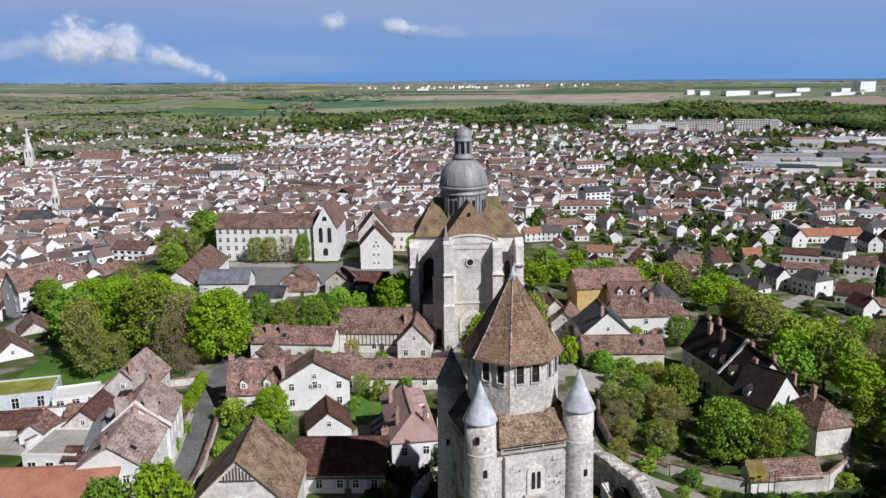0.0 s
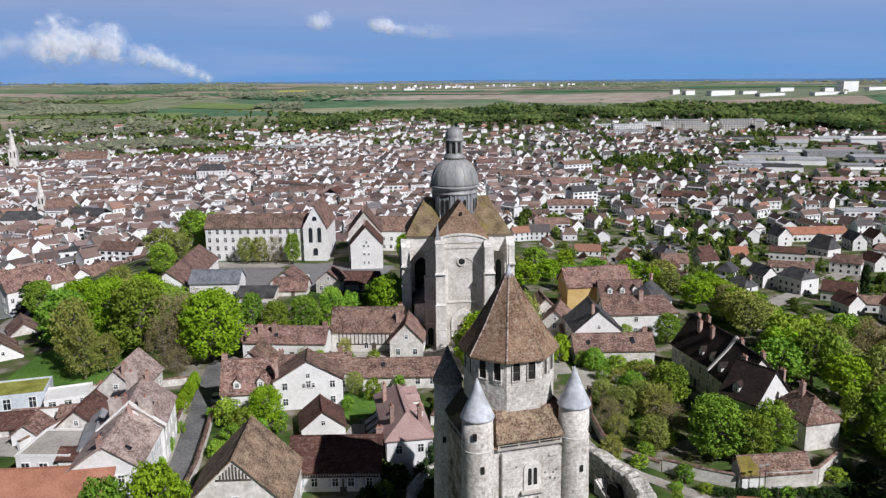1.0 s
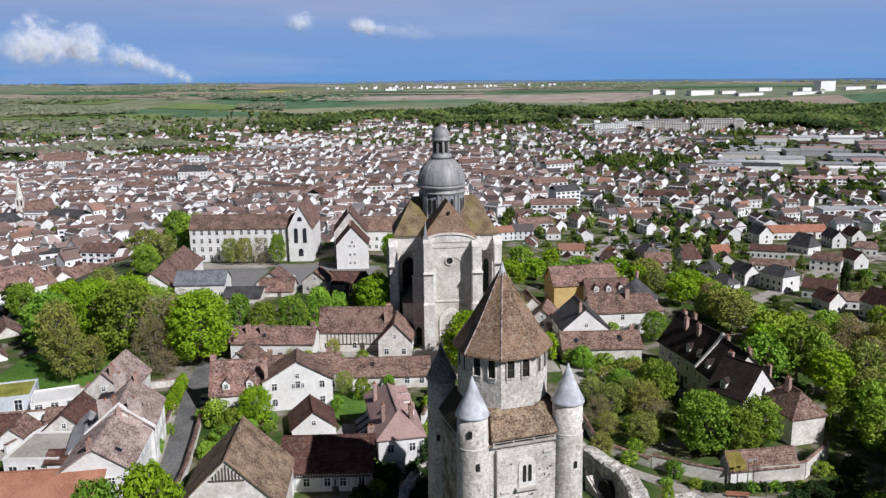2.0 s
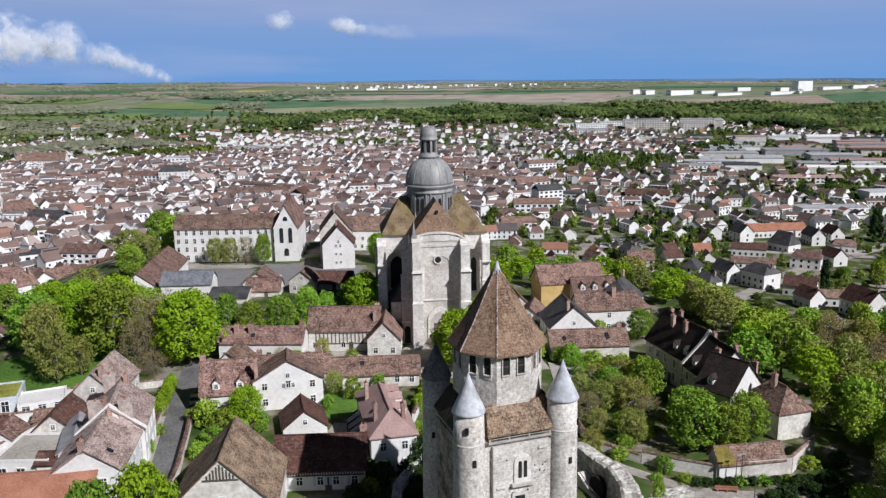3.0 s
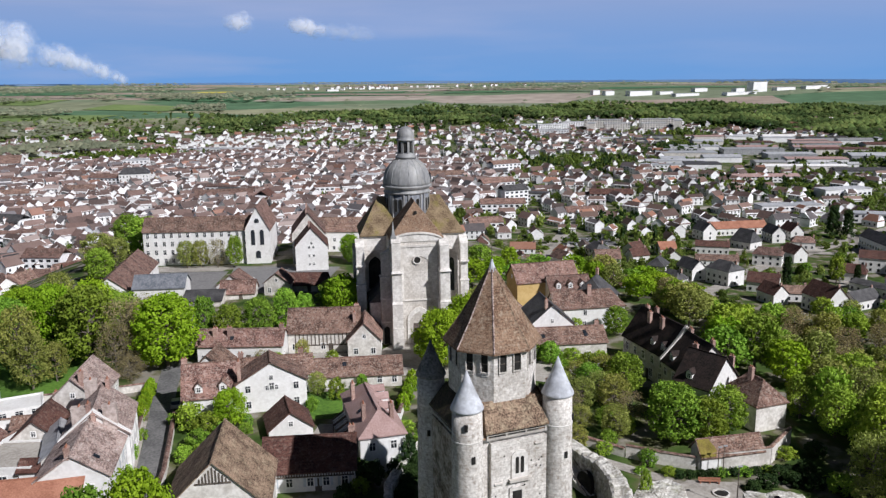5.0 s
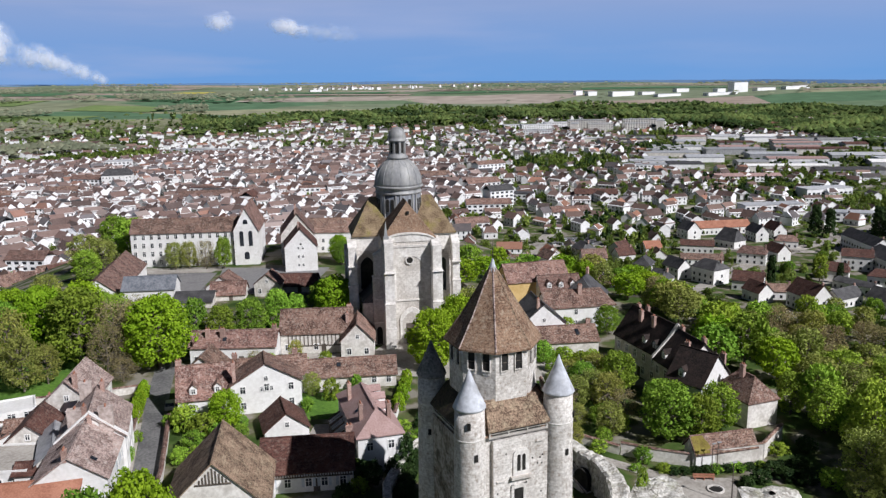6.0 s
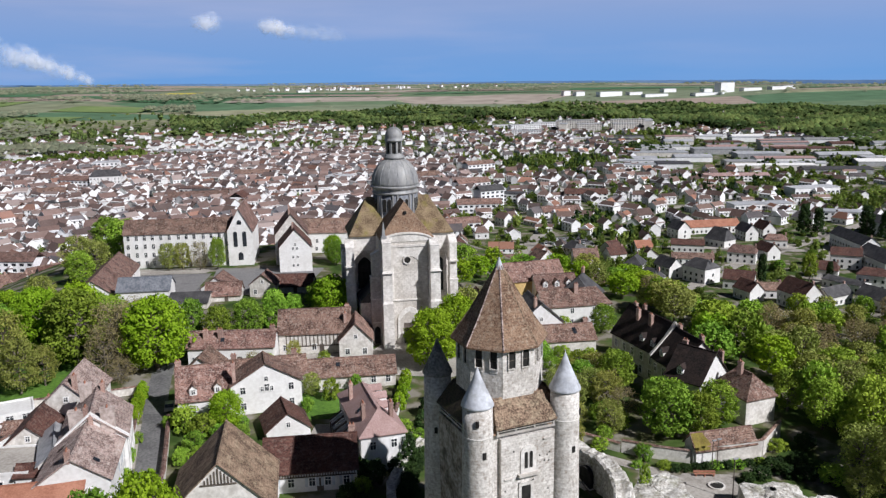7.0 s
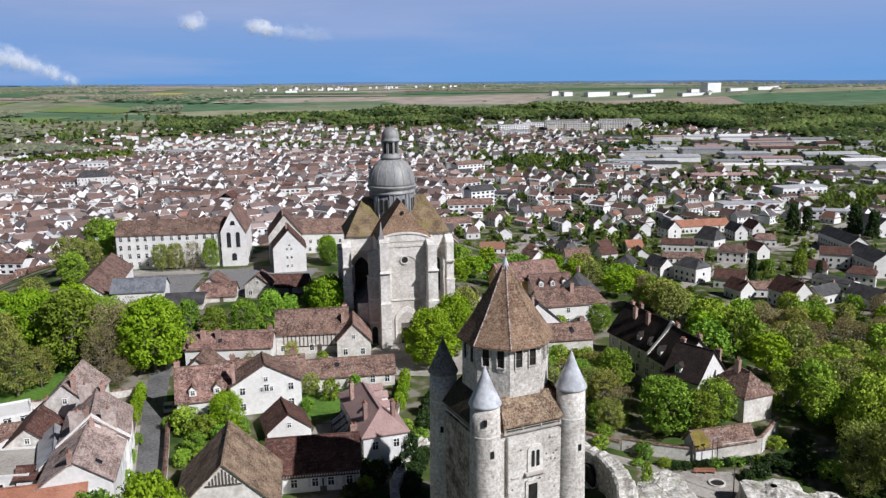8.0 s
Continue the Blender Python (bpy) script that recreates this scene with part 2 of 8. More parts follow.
PLASTER_YELLOW = surf("ochre_yellow_plaster", (0.50, 0.34, 0.13), (0.60, 0.43, 0.19), 0.3, 1.5, 0.9, 0.1, 0.4)
BRICK = surf("pinkish_brick_chimney", (0.27, 0.165, 0.135), (0.46, 0.325, 0.275), 0.8, 6.0, 0.9, 0.3, 0.6, vary=0.2)
WOOD = surf("grey_old_timber", (0.055, 0.045, 0.038), (0.16, 0.13, 0.105), 0.6, 4.0, 0.85, 0.2, 0.5)
GLASS = surf("dark_window_glass", (0.015, 0.018, 0.022), (0.04, 0.045, 0.055), 0.3, 1.0, 0.12, 0.0, 0.3, spec=0.6)
# Near-black blocks stand in for unlit depth in openings; also soil and tyres.
DARK = surf("unlit_opening", (0.012, 0.011, 0.010), (0.03, 0.028, 0.025), 0.5, 2.0, 0.95, 0.0, 0.4)
PAINT = surf("white_painted_wood", (0.70, 0.69, 0.66), (0.80, 0.79, 0.77), 0.8, 3.0, 0.6, 0.0, 0.4)
SHUTTER = surf("pale_blue_grey_shutter", (0.42, 0.46, 0.50), (0.58, 0.61, 0.64), 0.8, 3.0, 0.7, 0.0, 0.4, vary=0.15)
ASPHALT = surf("worn_asphalt", (0.095, 0.093, 0.094), (0.18, 0.176, 0.172), 0.25, 2.0, 0.9, 0.1, 0.5)
PAVING = surf("pale_gravel_paving", (0.27, 0.245, 0.215), (0.42, 0.39, 0.35), 0.2, 2.0, 0.95, 0.15, 0.5)
COURT = surf("pale_grey_court_asphalt", (0.17, 0.165, 0.165), (0.27, 0.262, 0.258), 0.2, 1.6, 0.92, 0.1, 0.5, stain=(0.12, 0.115, 0.11), stain_scale=0.2, stain_amount=0.5)
GRASS = surf("mown_spring_grass", (0.050, 0.115, 0.014), (0.110, 0.215, 0.028), 0.12, 1.5, 0.95, 0.3, 0.5)
LEAF_BRIGHT = surf("bright_spring_leaves", (0.175, 0.300, 0.010), (0.315, 0.465, 0.024), 0.35, 2.0, 0.7, 0.0, 0.4, vary=0.12, hue=0.010, leaf=0.28, spec=0.2)
LEAF_MID = surf("green_spring_leaves", (0.135, 0.245, 0.022), (0.335, 0.480, 0.055), 0.35, 2.0, 0.75, 0.0, 0.5, vary=0.28, hue=0.022, leaf=0.24, spec=0.2)
LEAF_OLIVE = surf("olive_budding_leaves", (0.195, 0.225, 0.042), (0.415, 0.440, 0.110), 0.35, 2.0, 0.8, 0.0, 0.5, vary=0.22, hue=0.018, leaf=0.28, spec=0.2)
LEAF_DARK = surf("dark_evergreen_leaves", (0.014, 0.034, 0.008), (0.040, 0.075, 0.016), 0.4, 3.0, 0.75, 0.0, 0.5, vary=0.2, leaf=0.12, spec=0.2)
LEAF_BROWN = surf("bare_twigs_with_buds", (0.245, 0.205, 0.090), (0.415, 0.355, 0.175), 0.4, 3.0, 0.85, 0.0, 0.5, vary=0.15, hue=0.015, leaf=0.36, spec=0.1)
BARK = surf("grey_brown_bark", (0.10, 0.082, 0.065), (0.23, 0.195, 0.155), 0.8, 5.0, 0.95, 0.4, 0.5)
FAR_WOOD = surf("far_woodland_leaves", (0.095, 0.145, 0.030), (0.285, 0.365, 0.085), 0.02, 0.2, 0.95, 0.0, 0.4, vary=0.35, hue=0.018, island=True, leaf=0.5, spec=0.05)
FAR_ROOF = surf("town_clay_roofs", (0.10, 0.070, 0.062), (0.26, 0.195, 0.175), 0.08, 0.9, 0.9, 0.1, 0.5, vary=0.25, island=True, palette=[(0.0, (0.205, 0.140, 0.122)), (0.2, (0.120, 0.080, 0.071)), (0.4, (0.27, 0.205, 0.185)), (0.55, (0.165, 0.105, 0.090)), (0.68, (0.080, 0.058, 0.054)), (0.78, (0.36, 0.295, 0.272)), (0.86, (0.130, 0.132, 0.144)), (0.95, (0.30, 0.155, 0.110))])
SUBURB_ROOF = surf("suburban_tile_roofs", (0.07, 0.045, 0.040), (0.22, 0.150, 0.128), 0.08, 0.9, 0.9, 0.1, 0.5, vary=0.25, island=True, palette=[(0.0, (0.145, 0.095, 0.078)), (0.25, (0.105, 0.070, 0.060)), (0.45, (0.19, 0.125, 0.102)), (0.6, (0.075, 0.060, 0.056)), (0.72, (0.24, 0.165, 0.135)), (0.82, (0.105, 0.105, 0.112)), (0.92, (0.32, 0.155, 0.100))])
FAR_WALL = surf("town_plaster_walls", (0.68, 0.675, 0.67), (0.85, 0.845, 0.85), 0.05, 0.6, 0.9, 0.0, 0.5, vary=0.14, island=True)
FAR_SHED = surf("pale_sheet_roofs", (0.30, 0.31, 0.33), (0.52, 0.52, 0.53), 0.02, 0.3, 0.6, 0.0, 0.4, vary=0.35, island=True)
# Green with its saturation lowered for the veil of air in between.
WOODLAND = surf("hazed_woodland_leaves", (0.070, 0.112, 0.038), (0.235, 0.310, 0.100), 0.010, 0.05, 0.95, 0.0, 0.3, vary=0.25, hue=0.018, island=True, leaf=0.5, spec=0.05, span=(0.43, 0.57))
# Olive leaves, lightened and greyed to put distance haze into their colour.
COPSE = surf("hazed_olive_copse_leaves", (0.20, 0.225, 0.15), (0.36, 0.37, 0.25), 0.004, 0.04, 0.95, 0.0, 0.4, vary=0.2, hue=0.02, island=True, leaf=0.4, spec=0.05)
# The blue stands in for the haze of the air before far ground.
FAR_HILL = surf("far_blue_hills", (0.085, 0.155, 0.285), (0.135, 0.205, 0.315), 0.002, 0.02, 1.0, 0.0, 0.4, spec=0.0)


def vapour(name, edge, most):
    """White vapour, dense at the heart of each puff and torn by noise towards its rim."""
    m = bpy.data.materials.new(name)
    m.use_nodes = True
    n, l = m.node_tree.nodes, m.node_tree.links
    n.clear()
    dif, tra, both = n.new("ShaderNodeBsdfDiffuse"), n.new("ShaderNodeBsdfTranslucent"), n.new("ShaderNodeMixShader")
    dif.inputs[0].default_value = tra.inputs[0].default_value = (0.93, 0.93, 0.95, 1)
    both.inputs[0].default_value = 0.35
    l.new(dif.outputs[0], both.inputs[1])
    l.new(tra.outputs[0], both.inputs[2])
    uv, geo, length = n.new("ShaderNodeUVMap"), n.new("ShaderNodeNewGeometry"), n.new("ShaderNodeVectorMath")
    uv.uv_map = "puff"
    length.operation = "LENGTH"
    l.new(uv.outputs[0], length.inputs[0])
    cloudy = n.new("ShaderNodeTexNoise")
    cloudy.inputs["Scale"].default_value, cloudy.inputs["Detail"].default_value = 0.022, 5.0
    l.new(geo.outputs["Position"], cloudy.inputs["Vector"])
    torn = n.new("ShaderNodeMath")
    torn.operation, torn.inputs[1].default_value = "MULTIPLY_ADD", 1.5
    l.new(cloudy.outputs[0], torn.inputs[0])
    l.new(length.outputs["Value"], torn.inputs[2])
    dense = n.new("ShaderNodeMapRange")
    dense.interpolation_type = "SMOOTHSTEP"
    dense.inputs[1].default_value, dense.inputs[2].default_value, dense.inputs[3].default_value, dense.inputs[4].default_value = 0.55, edge, most, 0.0
    l.new(torn.outputs[0], dense.inputs[0])
    clear, mixed, out = n.new("ShaderNodeBsdfTransparent"), n.new("ShaderNodeMixShader"), n.new("ShaderNodeOutputMaterial")
    l.new(dense.outputs[0], mixed.inputs[0])
    l.new(clear.outputs[0], mixed.inputs[1])
    l.new(both.outputs[0], mixed.inputs[2])
    l.new(mixed.outputs[0], out.inputs[0])
    return m


STEAM = vapour("white_steam", 1.75, 0.55)
THIN = vapour("thin_cloud", 1.7, 0.22)


# ---------------------------------------------------------------- mesh helpers


class Mesh:
    """Points and faces of one part, gathered piece by piece."""

    def __init__(self):
        self.v, self.f = [], []

    def add(self, pts, faces):
        o = len(self.v)
        self.v += [tuple(p) for p in pts]
        self.f += [tuple(i + o for i in q) for q in faces]
        return self

    def box(self, x0, x1, y0, y1, z0, z1):
        return self.add([(x, y, z) for z in (z0, z1) for y in (y0, y1) for x in (x0, x1)],
                        [(0, 2, 3, 1), (4, 5, 7, 6), (0, 1, 5, 4), (2, 6, 7, 3), (0, 4, 6, 2), (1, 3, 7, 5)])

    def prism(self, poly, z0, z1, top=None):
        """An upright prism over a counter-clockwise outline; top: the outline at z1, where it tapers."""
        k, top = len(poly), top or poly
        pts = [(x, y, z0) for x, y in poly] + [(x, y, z1) for x, y in top]
        return self.add(pts, [tuple(range(k - 1, -1, -1)), tuple(range(k, 2 * k))] + [(i, (i + 1) % k, k + (i + 1) % k, k + i) for i in range(k)])

    def slab(self, poly, y0, y1):
        """A prism along y over an outline in x and z."""
        k = len(poly)
        pts = [(x, y0, z) for x, z in poly] + [(x, y1, z) for x, z in poly]
        return self.add(pts, [tuple(range(k)), tuple(range(2 * k - 1, k - 1, -1))] + [(i, k + i, k + (i + 1) % k, (i + 1) % k) for i in range(k)])

    def lathe(self, cx, cy, prof, n=24):
        """A body of revolution; prof: radius and height from the bottom up."""
        pts = [(cx + r * math.cos(2 * math.pi * i / n), cy + r * math.sin(2 * math.pi * i / n), z) for r, z in prof for i in range(n)]
        faces = [(j * n + i, j * n + (i + 1) % n, (j + 1) * n + (i + 1) % n, (j + 1) * n + i) for j in range(len(prof) - 1) for i in range(n)]
        return self.add(pts, faces + [tuple(range(n - 1, -1, -1)), tuple(range((len(prof) - 1) * n, len(prof) * n))])

    def lattice(self, xs, zs, holes, y0, y1):
        """A plate in x and z with some cells left open, in one piece."""
        nx_, nz_ = len(xs), len(zs)
        o = len(self.v)
        self.v += [(x, y, z) for y in (y0, y1) for z in zs for x in xs]
        at = lambda s, j, i: o + (s * nz_ + j) * nx_ + i
        solid = lambda j, i: 0 <= j < nz_ - 1 and 0 <= i < nx_ - 1 and (i, j) not in holes
        for j in range(nz_ - 1):
            for i in range(nx_ - 1):
                if not solid(j, i):
                    continue
                a = [(j, i), (j, i + 1), (j + 1, i + 1), (j + 1, i)]
                self.f.append(tuple(at(0, *p) for p in a))
                self.f.append(tuple(at(1, *p) for p in a[::-1]))
                for (p, q), n in zip(zip(a, a[1:] + a[:1]), ((j - 1, i), (j, i + 1), (j + 1, i), (j, i - 1))):
                    if not solid(*n):
                        self.f.append((at(0, *q), at(0, *p), at(1, *p), at(1, *q)))
        return self

    def turned(self, m):
        self.v = [tuple(m @ Vector(p)) for p in self.v]
        return self

    def data(self, name, material, smooth=False):
        me = bpy.data.meshes.new(name)
        me.from_pydata(self.v, [], self.f)
        me.materials.append(material)
        if smooth:
            me.polygons.foreach_set("use_smooth", [True] * len(me.polygons))
        me.update()
        return me


def part(name, mesh, material, parent, label="", smooth=False):
    ob = new(name, mesh.data(name, material, smooth))
    ob.parent = parent
    return tagged(ob, label)


def thing(name, x, y, z, turn, label, category, group="", kind=""):
    ob = new(name)
    ob.matrix_world = pose(x, y, z, 0, 0, turn)
    ob.empty_display_size = 0.5
    return tagged(ob, label, category, group, kind)


def sheet(name, pts, faces, material, label="", category="", kind="structure", smooth=False):
    me = bpy.data.meshes.new(name)
    me.from_pydata([tuple(p) for p in pts], [], [tuple(q) for q in faces])
    me.materials.append(material)
    if smooth:
        me.polygons.foreach_set("use_smooth", [True] * len(me.polygons))
    ob = new(name, me)
    return tagged(ob, label, category, "", kind)


def arch(w, h, n=8, pointed=0.0):
    """The outline of a round or pointed arched opening, w wide and h high, from its left foot."""
    r, out = w / 2, [(-w / 2, 0), (w / 2, 0)]
    for i in range(n + 1):
        a = math.pi * i / n
        out.append((r * math.cos(a), h - r + r * math.sin(a) * (1 + pointed * (1 - abs(math.cos(a))))))
    return out


# ---------------------------------------------------------------- ground
def smooth01(a):
    a = np.clip(a, 0, 1)
    return a * a * (3 - 2 * a)


def rolling(x, y, size, seed):
    r = np.random.RandomState(seed)
    out = np.zeros_like(np.asarray(x, float))
    for k in range(6):
        a, ph, s = r.uniform(0, math.pi), r.uniform(0, 6.28), size * r.uniform(0.6, 1.6)
        out = out + np.sin((x * math.cos(a) + y * math.sin(a)) / s * 2 * math.pi + ph)
    return out / 6


def ground_at(x, y):
    """The height of the land: the old upper town on its spur, the lower town in the valley, the plain beyond."""
    x, y = np.asarray(x, float), np.asarray(y, float)
    d = np.hypot(x, y)
    valley = np.interp(d, [0, 330, 420, 800, 1200, 1450, 1600, 1750, 1900, 2250, 3000, 4950, 9000], [-33, -33, -36, -35, -31, -26, -16, -6, -3, 15, 25, 33, 33])
    valley = valley + rolling(x, y, 900, 3) * 7 * smooth01((d - 1500) / 900) + rolling(x, y, 2600, 8) * 4 * smooth01((d - 2500) / 1500)
    valley = valley - (9 + 46 * np.clip(x / np.maximum(y, 1.0), -0.7, 0.7)) * smooth01((d - 2300) / 2200) * (y > 0)
    edge_back = 300 - 85 * smooth01((x - 15) / 60) - 62 * smooth01((x - 68) / 32)
    side = smooth01(1 - (x - 66 - 0.08 * (y - 120)) / 95) * smooth01(1 - (-x - 105) / 120)
    spur = smooth01(1 - (y - edge_back) / 95) * side
    top = 4.5 - 3.0 * smooth01((x - 8) / 34) - 2.5 * smooth01((y - 215) / 60)
    return valley + (top - valley) * spur


def gz(x, y):
    return float(ground_at(x, y))


def axis(lo, hi, n, power):
    t = np.linspace(-1, 1, n)
    s = np.sign(t) * np.abs(t) ** power
    return np.where(s < 0, -s * lo, s * hi)


gx = axis(-4700, 4700, 321, 2.6)
gy = np.concatenate([np.linspace(-4000, -60, 24)[:-1], np.linspace(-60, 420, 110)[:-1], 420 + (np.linspace(0, 1, 150) ** 1.8) * 4380])
GX, GY = np.meshgrid(gx, gy)
GZ = ground_at(GX, GY)
nx, ny = len(gx), len(gy)
idx = np.arange(nx * ny).reshape(ny, nx)
quads = np.stack([idx[:-1, :-1], idx[:-1, 1:], idx[1:, 1:], idx[1:, :-1]], -1).reshape(-1, 4)


def ground_material():
    m = bpy.data.materials.new("land")
    m.use_nodes = True
    n, l = m.node_tree.nodes, m.node_tree.links
    b = n["Principled BSDF"]
    b.inputs["Roughness"].default_value, b.inputs["Specular IOR Level"].default_value = 0.95, 0.1
    geo = n.new("ShaderNodeNewGeometry")

    def noise_tex(scale, detail=4.0):
        t = n.new("ShaderNodeTexNoise")
        t.inputs["Scale"].default_value, t.inputs["Detail"].default_value = scale, detail
        l.new(geo.outputs["Position"], t.inputs["Vector"])
        return t.outputs[0]

    def ramp(src, stops, constant=False):
        r = n.new("ShaderNodeValToRGB")
        r.color_ramp.interpolation = "CONSTANT" if constant else "LINEAR"
        while len(r.color_ramp.elements) < len(stops):
            r.color_ramp.elements.new(0.5)
        for el, (p, c) in zip(r.color_ramp.elements, stops):
            el.position, el.color = p, (*c, 1)
        l.new(src, r.inputs[0])
        return r.outputs[0]

    def mix(f, a, c):
        x = n.new("ShaderNodeMix")
        x.data_type = "RGBA"
        l.new(f, x.inputs[0])
        l.new(a, x.inputs[6])
        l.new(c, x.inputs[7])
        return x.outputs[2]
    # gardens, yards and lawns of the town
    yard = ramp(noise_tex(0.14, 6), [(0.34, (0.034, 0.060, 0.014)), (0.45, (0.062, 0.100, 0.024)), (0.53, (0.105, 0.105, 0.050)), (0.60, (0.23, 0.21, 0.175))])
    # fields of the plain: long parcels of wheat, bare soil and rape
    mp = n.new("ShaderNodeMapping")
    mp.inputs["Rotation"].default_value, mp.inputs["Scale"].default_value = (0, 0, 0.16), (0.0019, 0.0055, 0.0)
    l.new(geo.outputs["Position"], mp.inputs[0])
    vo = n.new("ShaderNodeTexVoronoi")
    vo.inputs["Scale"].default_value = 1.0
    l.new(mp.outputs[0], vo.inputs["Vector"])
    sp = n.new("ShaderNodeSeparateColor")
    l.new(vo.outputs["Color"], sp.inputs[0])
    # parcel colours are muted and lightened, haze mixed into them
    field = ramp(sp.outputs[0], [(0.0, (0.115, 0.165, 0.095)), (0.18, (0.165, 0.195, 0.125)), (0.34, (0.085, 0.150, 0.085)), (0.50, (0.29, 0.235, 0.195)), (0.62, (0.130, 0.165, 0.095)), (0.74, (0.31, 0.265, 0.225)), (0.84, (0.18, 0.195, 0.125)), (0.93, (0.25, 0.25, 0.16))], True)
    ft = n.new("ShaderNodeMapRange")
    ft.inputs[1].default_value, ft.inputs[2].default_value, ft.inputs[3].default_value, ft.inputs[4].default_value = 0.3, 0.7, 0.9, 1.4
    l.new(noise_tex(0.02), ft.inputs[0])
    fv = n.new("ShaderNodeHueSaturation")
    l.new(ft.outputs[0], fv.inputs["Value"])
    l.new(field, fv.inputs["Color"])
    ln = n.new("ShaderNodeVectorMath")
    ln.operation = "LENGTH"
    l.new(geo.outputs["Position"], ln.inputs[0])
    far = n.new("ShaderNodeMapRange")
    far.inputs[1].default_value, far.inputs[2].default_value = 1500, 1750
    l.new(ln.outputs["Value"], far.inputs[0])
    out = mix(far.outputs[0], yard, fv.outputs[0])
    l.new(out, b.inputs["Base Color"])
    bp = n.new("ShaderNodeBump")
    bp.inputs["Strength"].default_value, bp.inputs["Distance"].default_value = 0.4, 0.3
    l.new(noise_tex(0.8), bp.inputs["Height"])
    l.new(bp.outputs[0], b.inputs["Normal"])
    return m


sheet("ground", np.stack([GX, GY, GZ], -1).reshape(-1, 3), quads, ground_material(), "rolling green land with gardens, yards and far fields", "ground", "structure", True)


def strip(name, line, width, material, label, category, lift=0.06):
    """A road or path laid on the land along a line of plan points."""
    pts, faces, dense = [], [], []
    for (ax, ay), (bx, by) in zip(line[:-1], line[1:]):
        k = max(2, int(math.hypot(bx - ax, by - ay) / 3))
        dense += [(ax + (bx - ax) * i / k, ay + (by - ay) * i / k) for i in range(k)]
    dense.append(line[-1])
    for i, (x, y) in enumerate(dense):
        a, c = dense[max(i - 1, 0)], dense[min(i + 1, len(dense) - 1)]
        dx, dy = c[0] - a[0], c[1] - a[1]
        q = math.hypot(dx, dy) or 1
        for s in (-1, 0, 1):
            px, py = x - dy / q * width / 2 * s, y + dx / q * width / 2 * s
            pts.append((px, py, gz(px, py) + lift))
    for i in range(len(dense) - 1):
        for j in (0, 1):
            faces.append((3 * i + j + 1, 3 * i + j, 3 * i + 3 + j, 3 * i + 4 + j))
    return sheet(name, pts, faces, material, label, category)


def patch(name, outline, material, label, category, lift=0.08, step=3.0):
    """A paved or mown area on the land: a grid cut to a convex outline."""
    xs, ys = [p[0] for p in outline], [p[1] for p in outline]
    k = len(outline)
    cx, cy = sum(xs) / k, sum(ys) / k
    rings, pts, faces = 6, [(cx, cy, gz(cx, cy) + lift)], []
    rim = []
    for i in range(k):
        (ax, ay), (bx, by) = outline[i], outline[(i + 1) % k]
        m = max(2, int(math.hypot(bx - ax, by - ay) / step))
        rim += [(ax + (bx - ax) * j / m, ay + (by - ay) * j / m) for j in range(m)]
    n = len(rim)
    for r in range(1, rings + 1):
        for x, y in rim:
            px, py = cx + (x - cx) * r / rings, cy + (y - cy) * r / rings
            pts.append((px, py, gz(px, py) + lift))
    faces += [(0, 1 + i, 1 + (i + 1) % n) for i in range(n)]
    for r in range(rings - 1):
        faces += [(1 + r * n + i, 1 + (r + 1) * n + i, 1 + (r + 1) * n + (i + 1) % n, 1 + r * n + (i + 1) % n) for i in range(n)]
    return sheet(name, pts, faces, material, label, category)


strip("road", [(-41.6, 92), (-45.0, 114.5), (-47.2, 124.5), (-50.0, 136), (-53.2, 149.7), (-57.4, 172), (-60, 200), (-63, 235)], 4.2, ASPHALT, "narrow grey asphalt street between old houses", "street")
strip("road", [(-112, 165), (-124, 195), (-131, 220), (-143, 250), (-160, 290)], 6.5, PAVING, "pale lane running down past the old houses", "lane", 0.1)
strip("pavement", [(-44.4, 92), (-47.8, 114.3), (-50.0, 124.0), (-52.6, 135.0)], 1.3, PAVING, "narrow worn pavement along the street houses", "pavement", 0.14)
patch("pavement", [(-13, 156), (4, 152), (20, 160), (16, 182), (-8, 178), (-13, 168)], PAVING, "pale gravel square in front of the church", "square")
patch("pavement", [(-60, 222), (-33, 222), (-30, 262), (-66, 266)], COURT, "pale grey asphalt school yard", "yard")
patch("pavement", [(-97, 222), (-64, 222), (-66, 257.6), (-97, 257.6)], COURT, "pale grey asphalt court beside the slate hall", "yard", 0.09)
patch("pavement", [(-100, 258), (-68, 258), (-66, 268), (-98, 268)], PAVING, "pale gravel yard in front of the long white school", "yard", 0.1)
patch("pavement", [(-84, 118), (-69, 117), (-66, 132), (-82, 136)], PAVING, "gravel back yard behind the street houses", "yard", 0.1)
patch("lawn", [(-96, 148), (-70, 146), (-66, 166), (-86, 178), (-98, 168)], GRASS, "mown green lawn under tall trees", "lawn")
patch("lawn", [(-25.5, 134.5), (-14.5, 133.5), (-15, 146.5), (-25, 147)], GRASS, "small green walled garden lawn", "lawn")
patch("pavement", [(36.0, 107.5), (40.5, 104.0), (45.5, 107.5), (46.0, 113.0), (38.5, 114.0), (35.0, 111.0)], PAVING, "pale sandy terrace with a bench among the ruins", "terrace", 0.12)
strip("path", [(17.0, 133), (20.0, 125), (26.5, 118.5), (36.0, 113.5)], 2.6, PAVING, "pale path round the keep", "path", 0.1)
strip("road", [(14.5, 156), (16.2, 170), (16.8, 190), (17.5, 214)], 3.6, PAVING, "narrow lane between old walls beside the church", "lane", 0.1)
patch("pavement", [(-22.5, 121.5), (-13.0, 120.5), (-12.0, 131.5), (-21.0, 132.0)], PAVING, "grey gravel yard between the houses", "yard", 0.1)
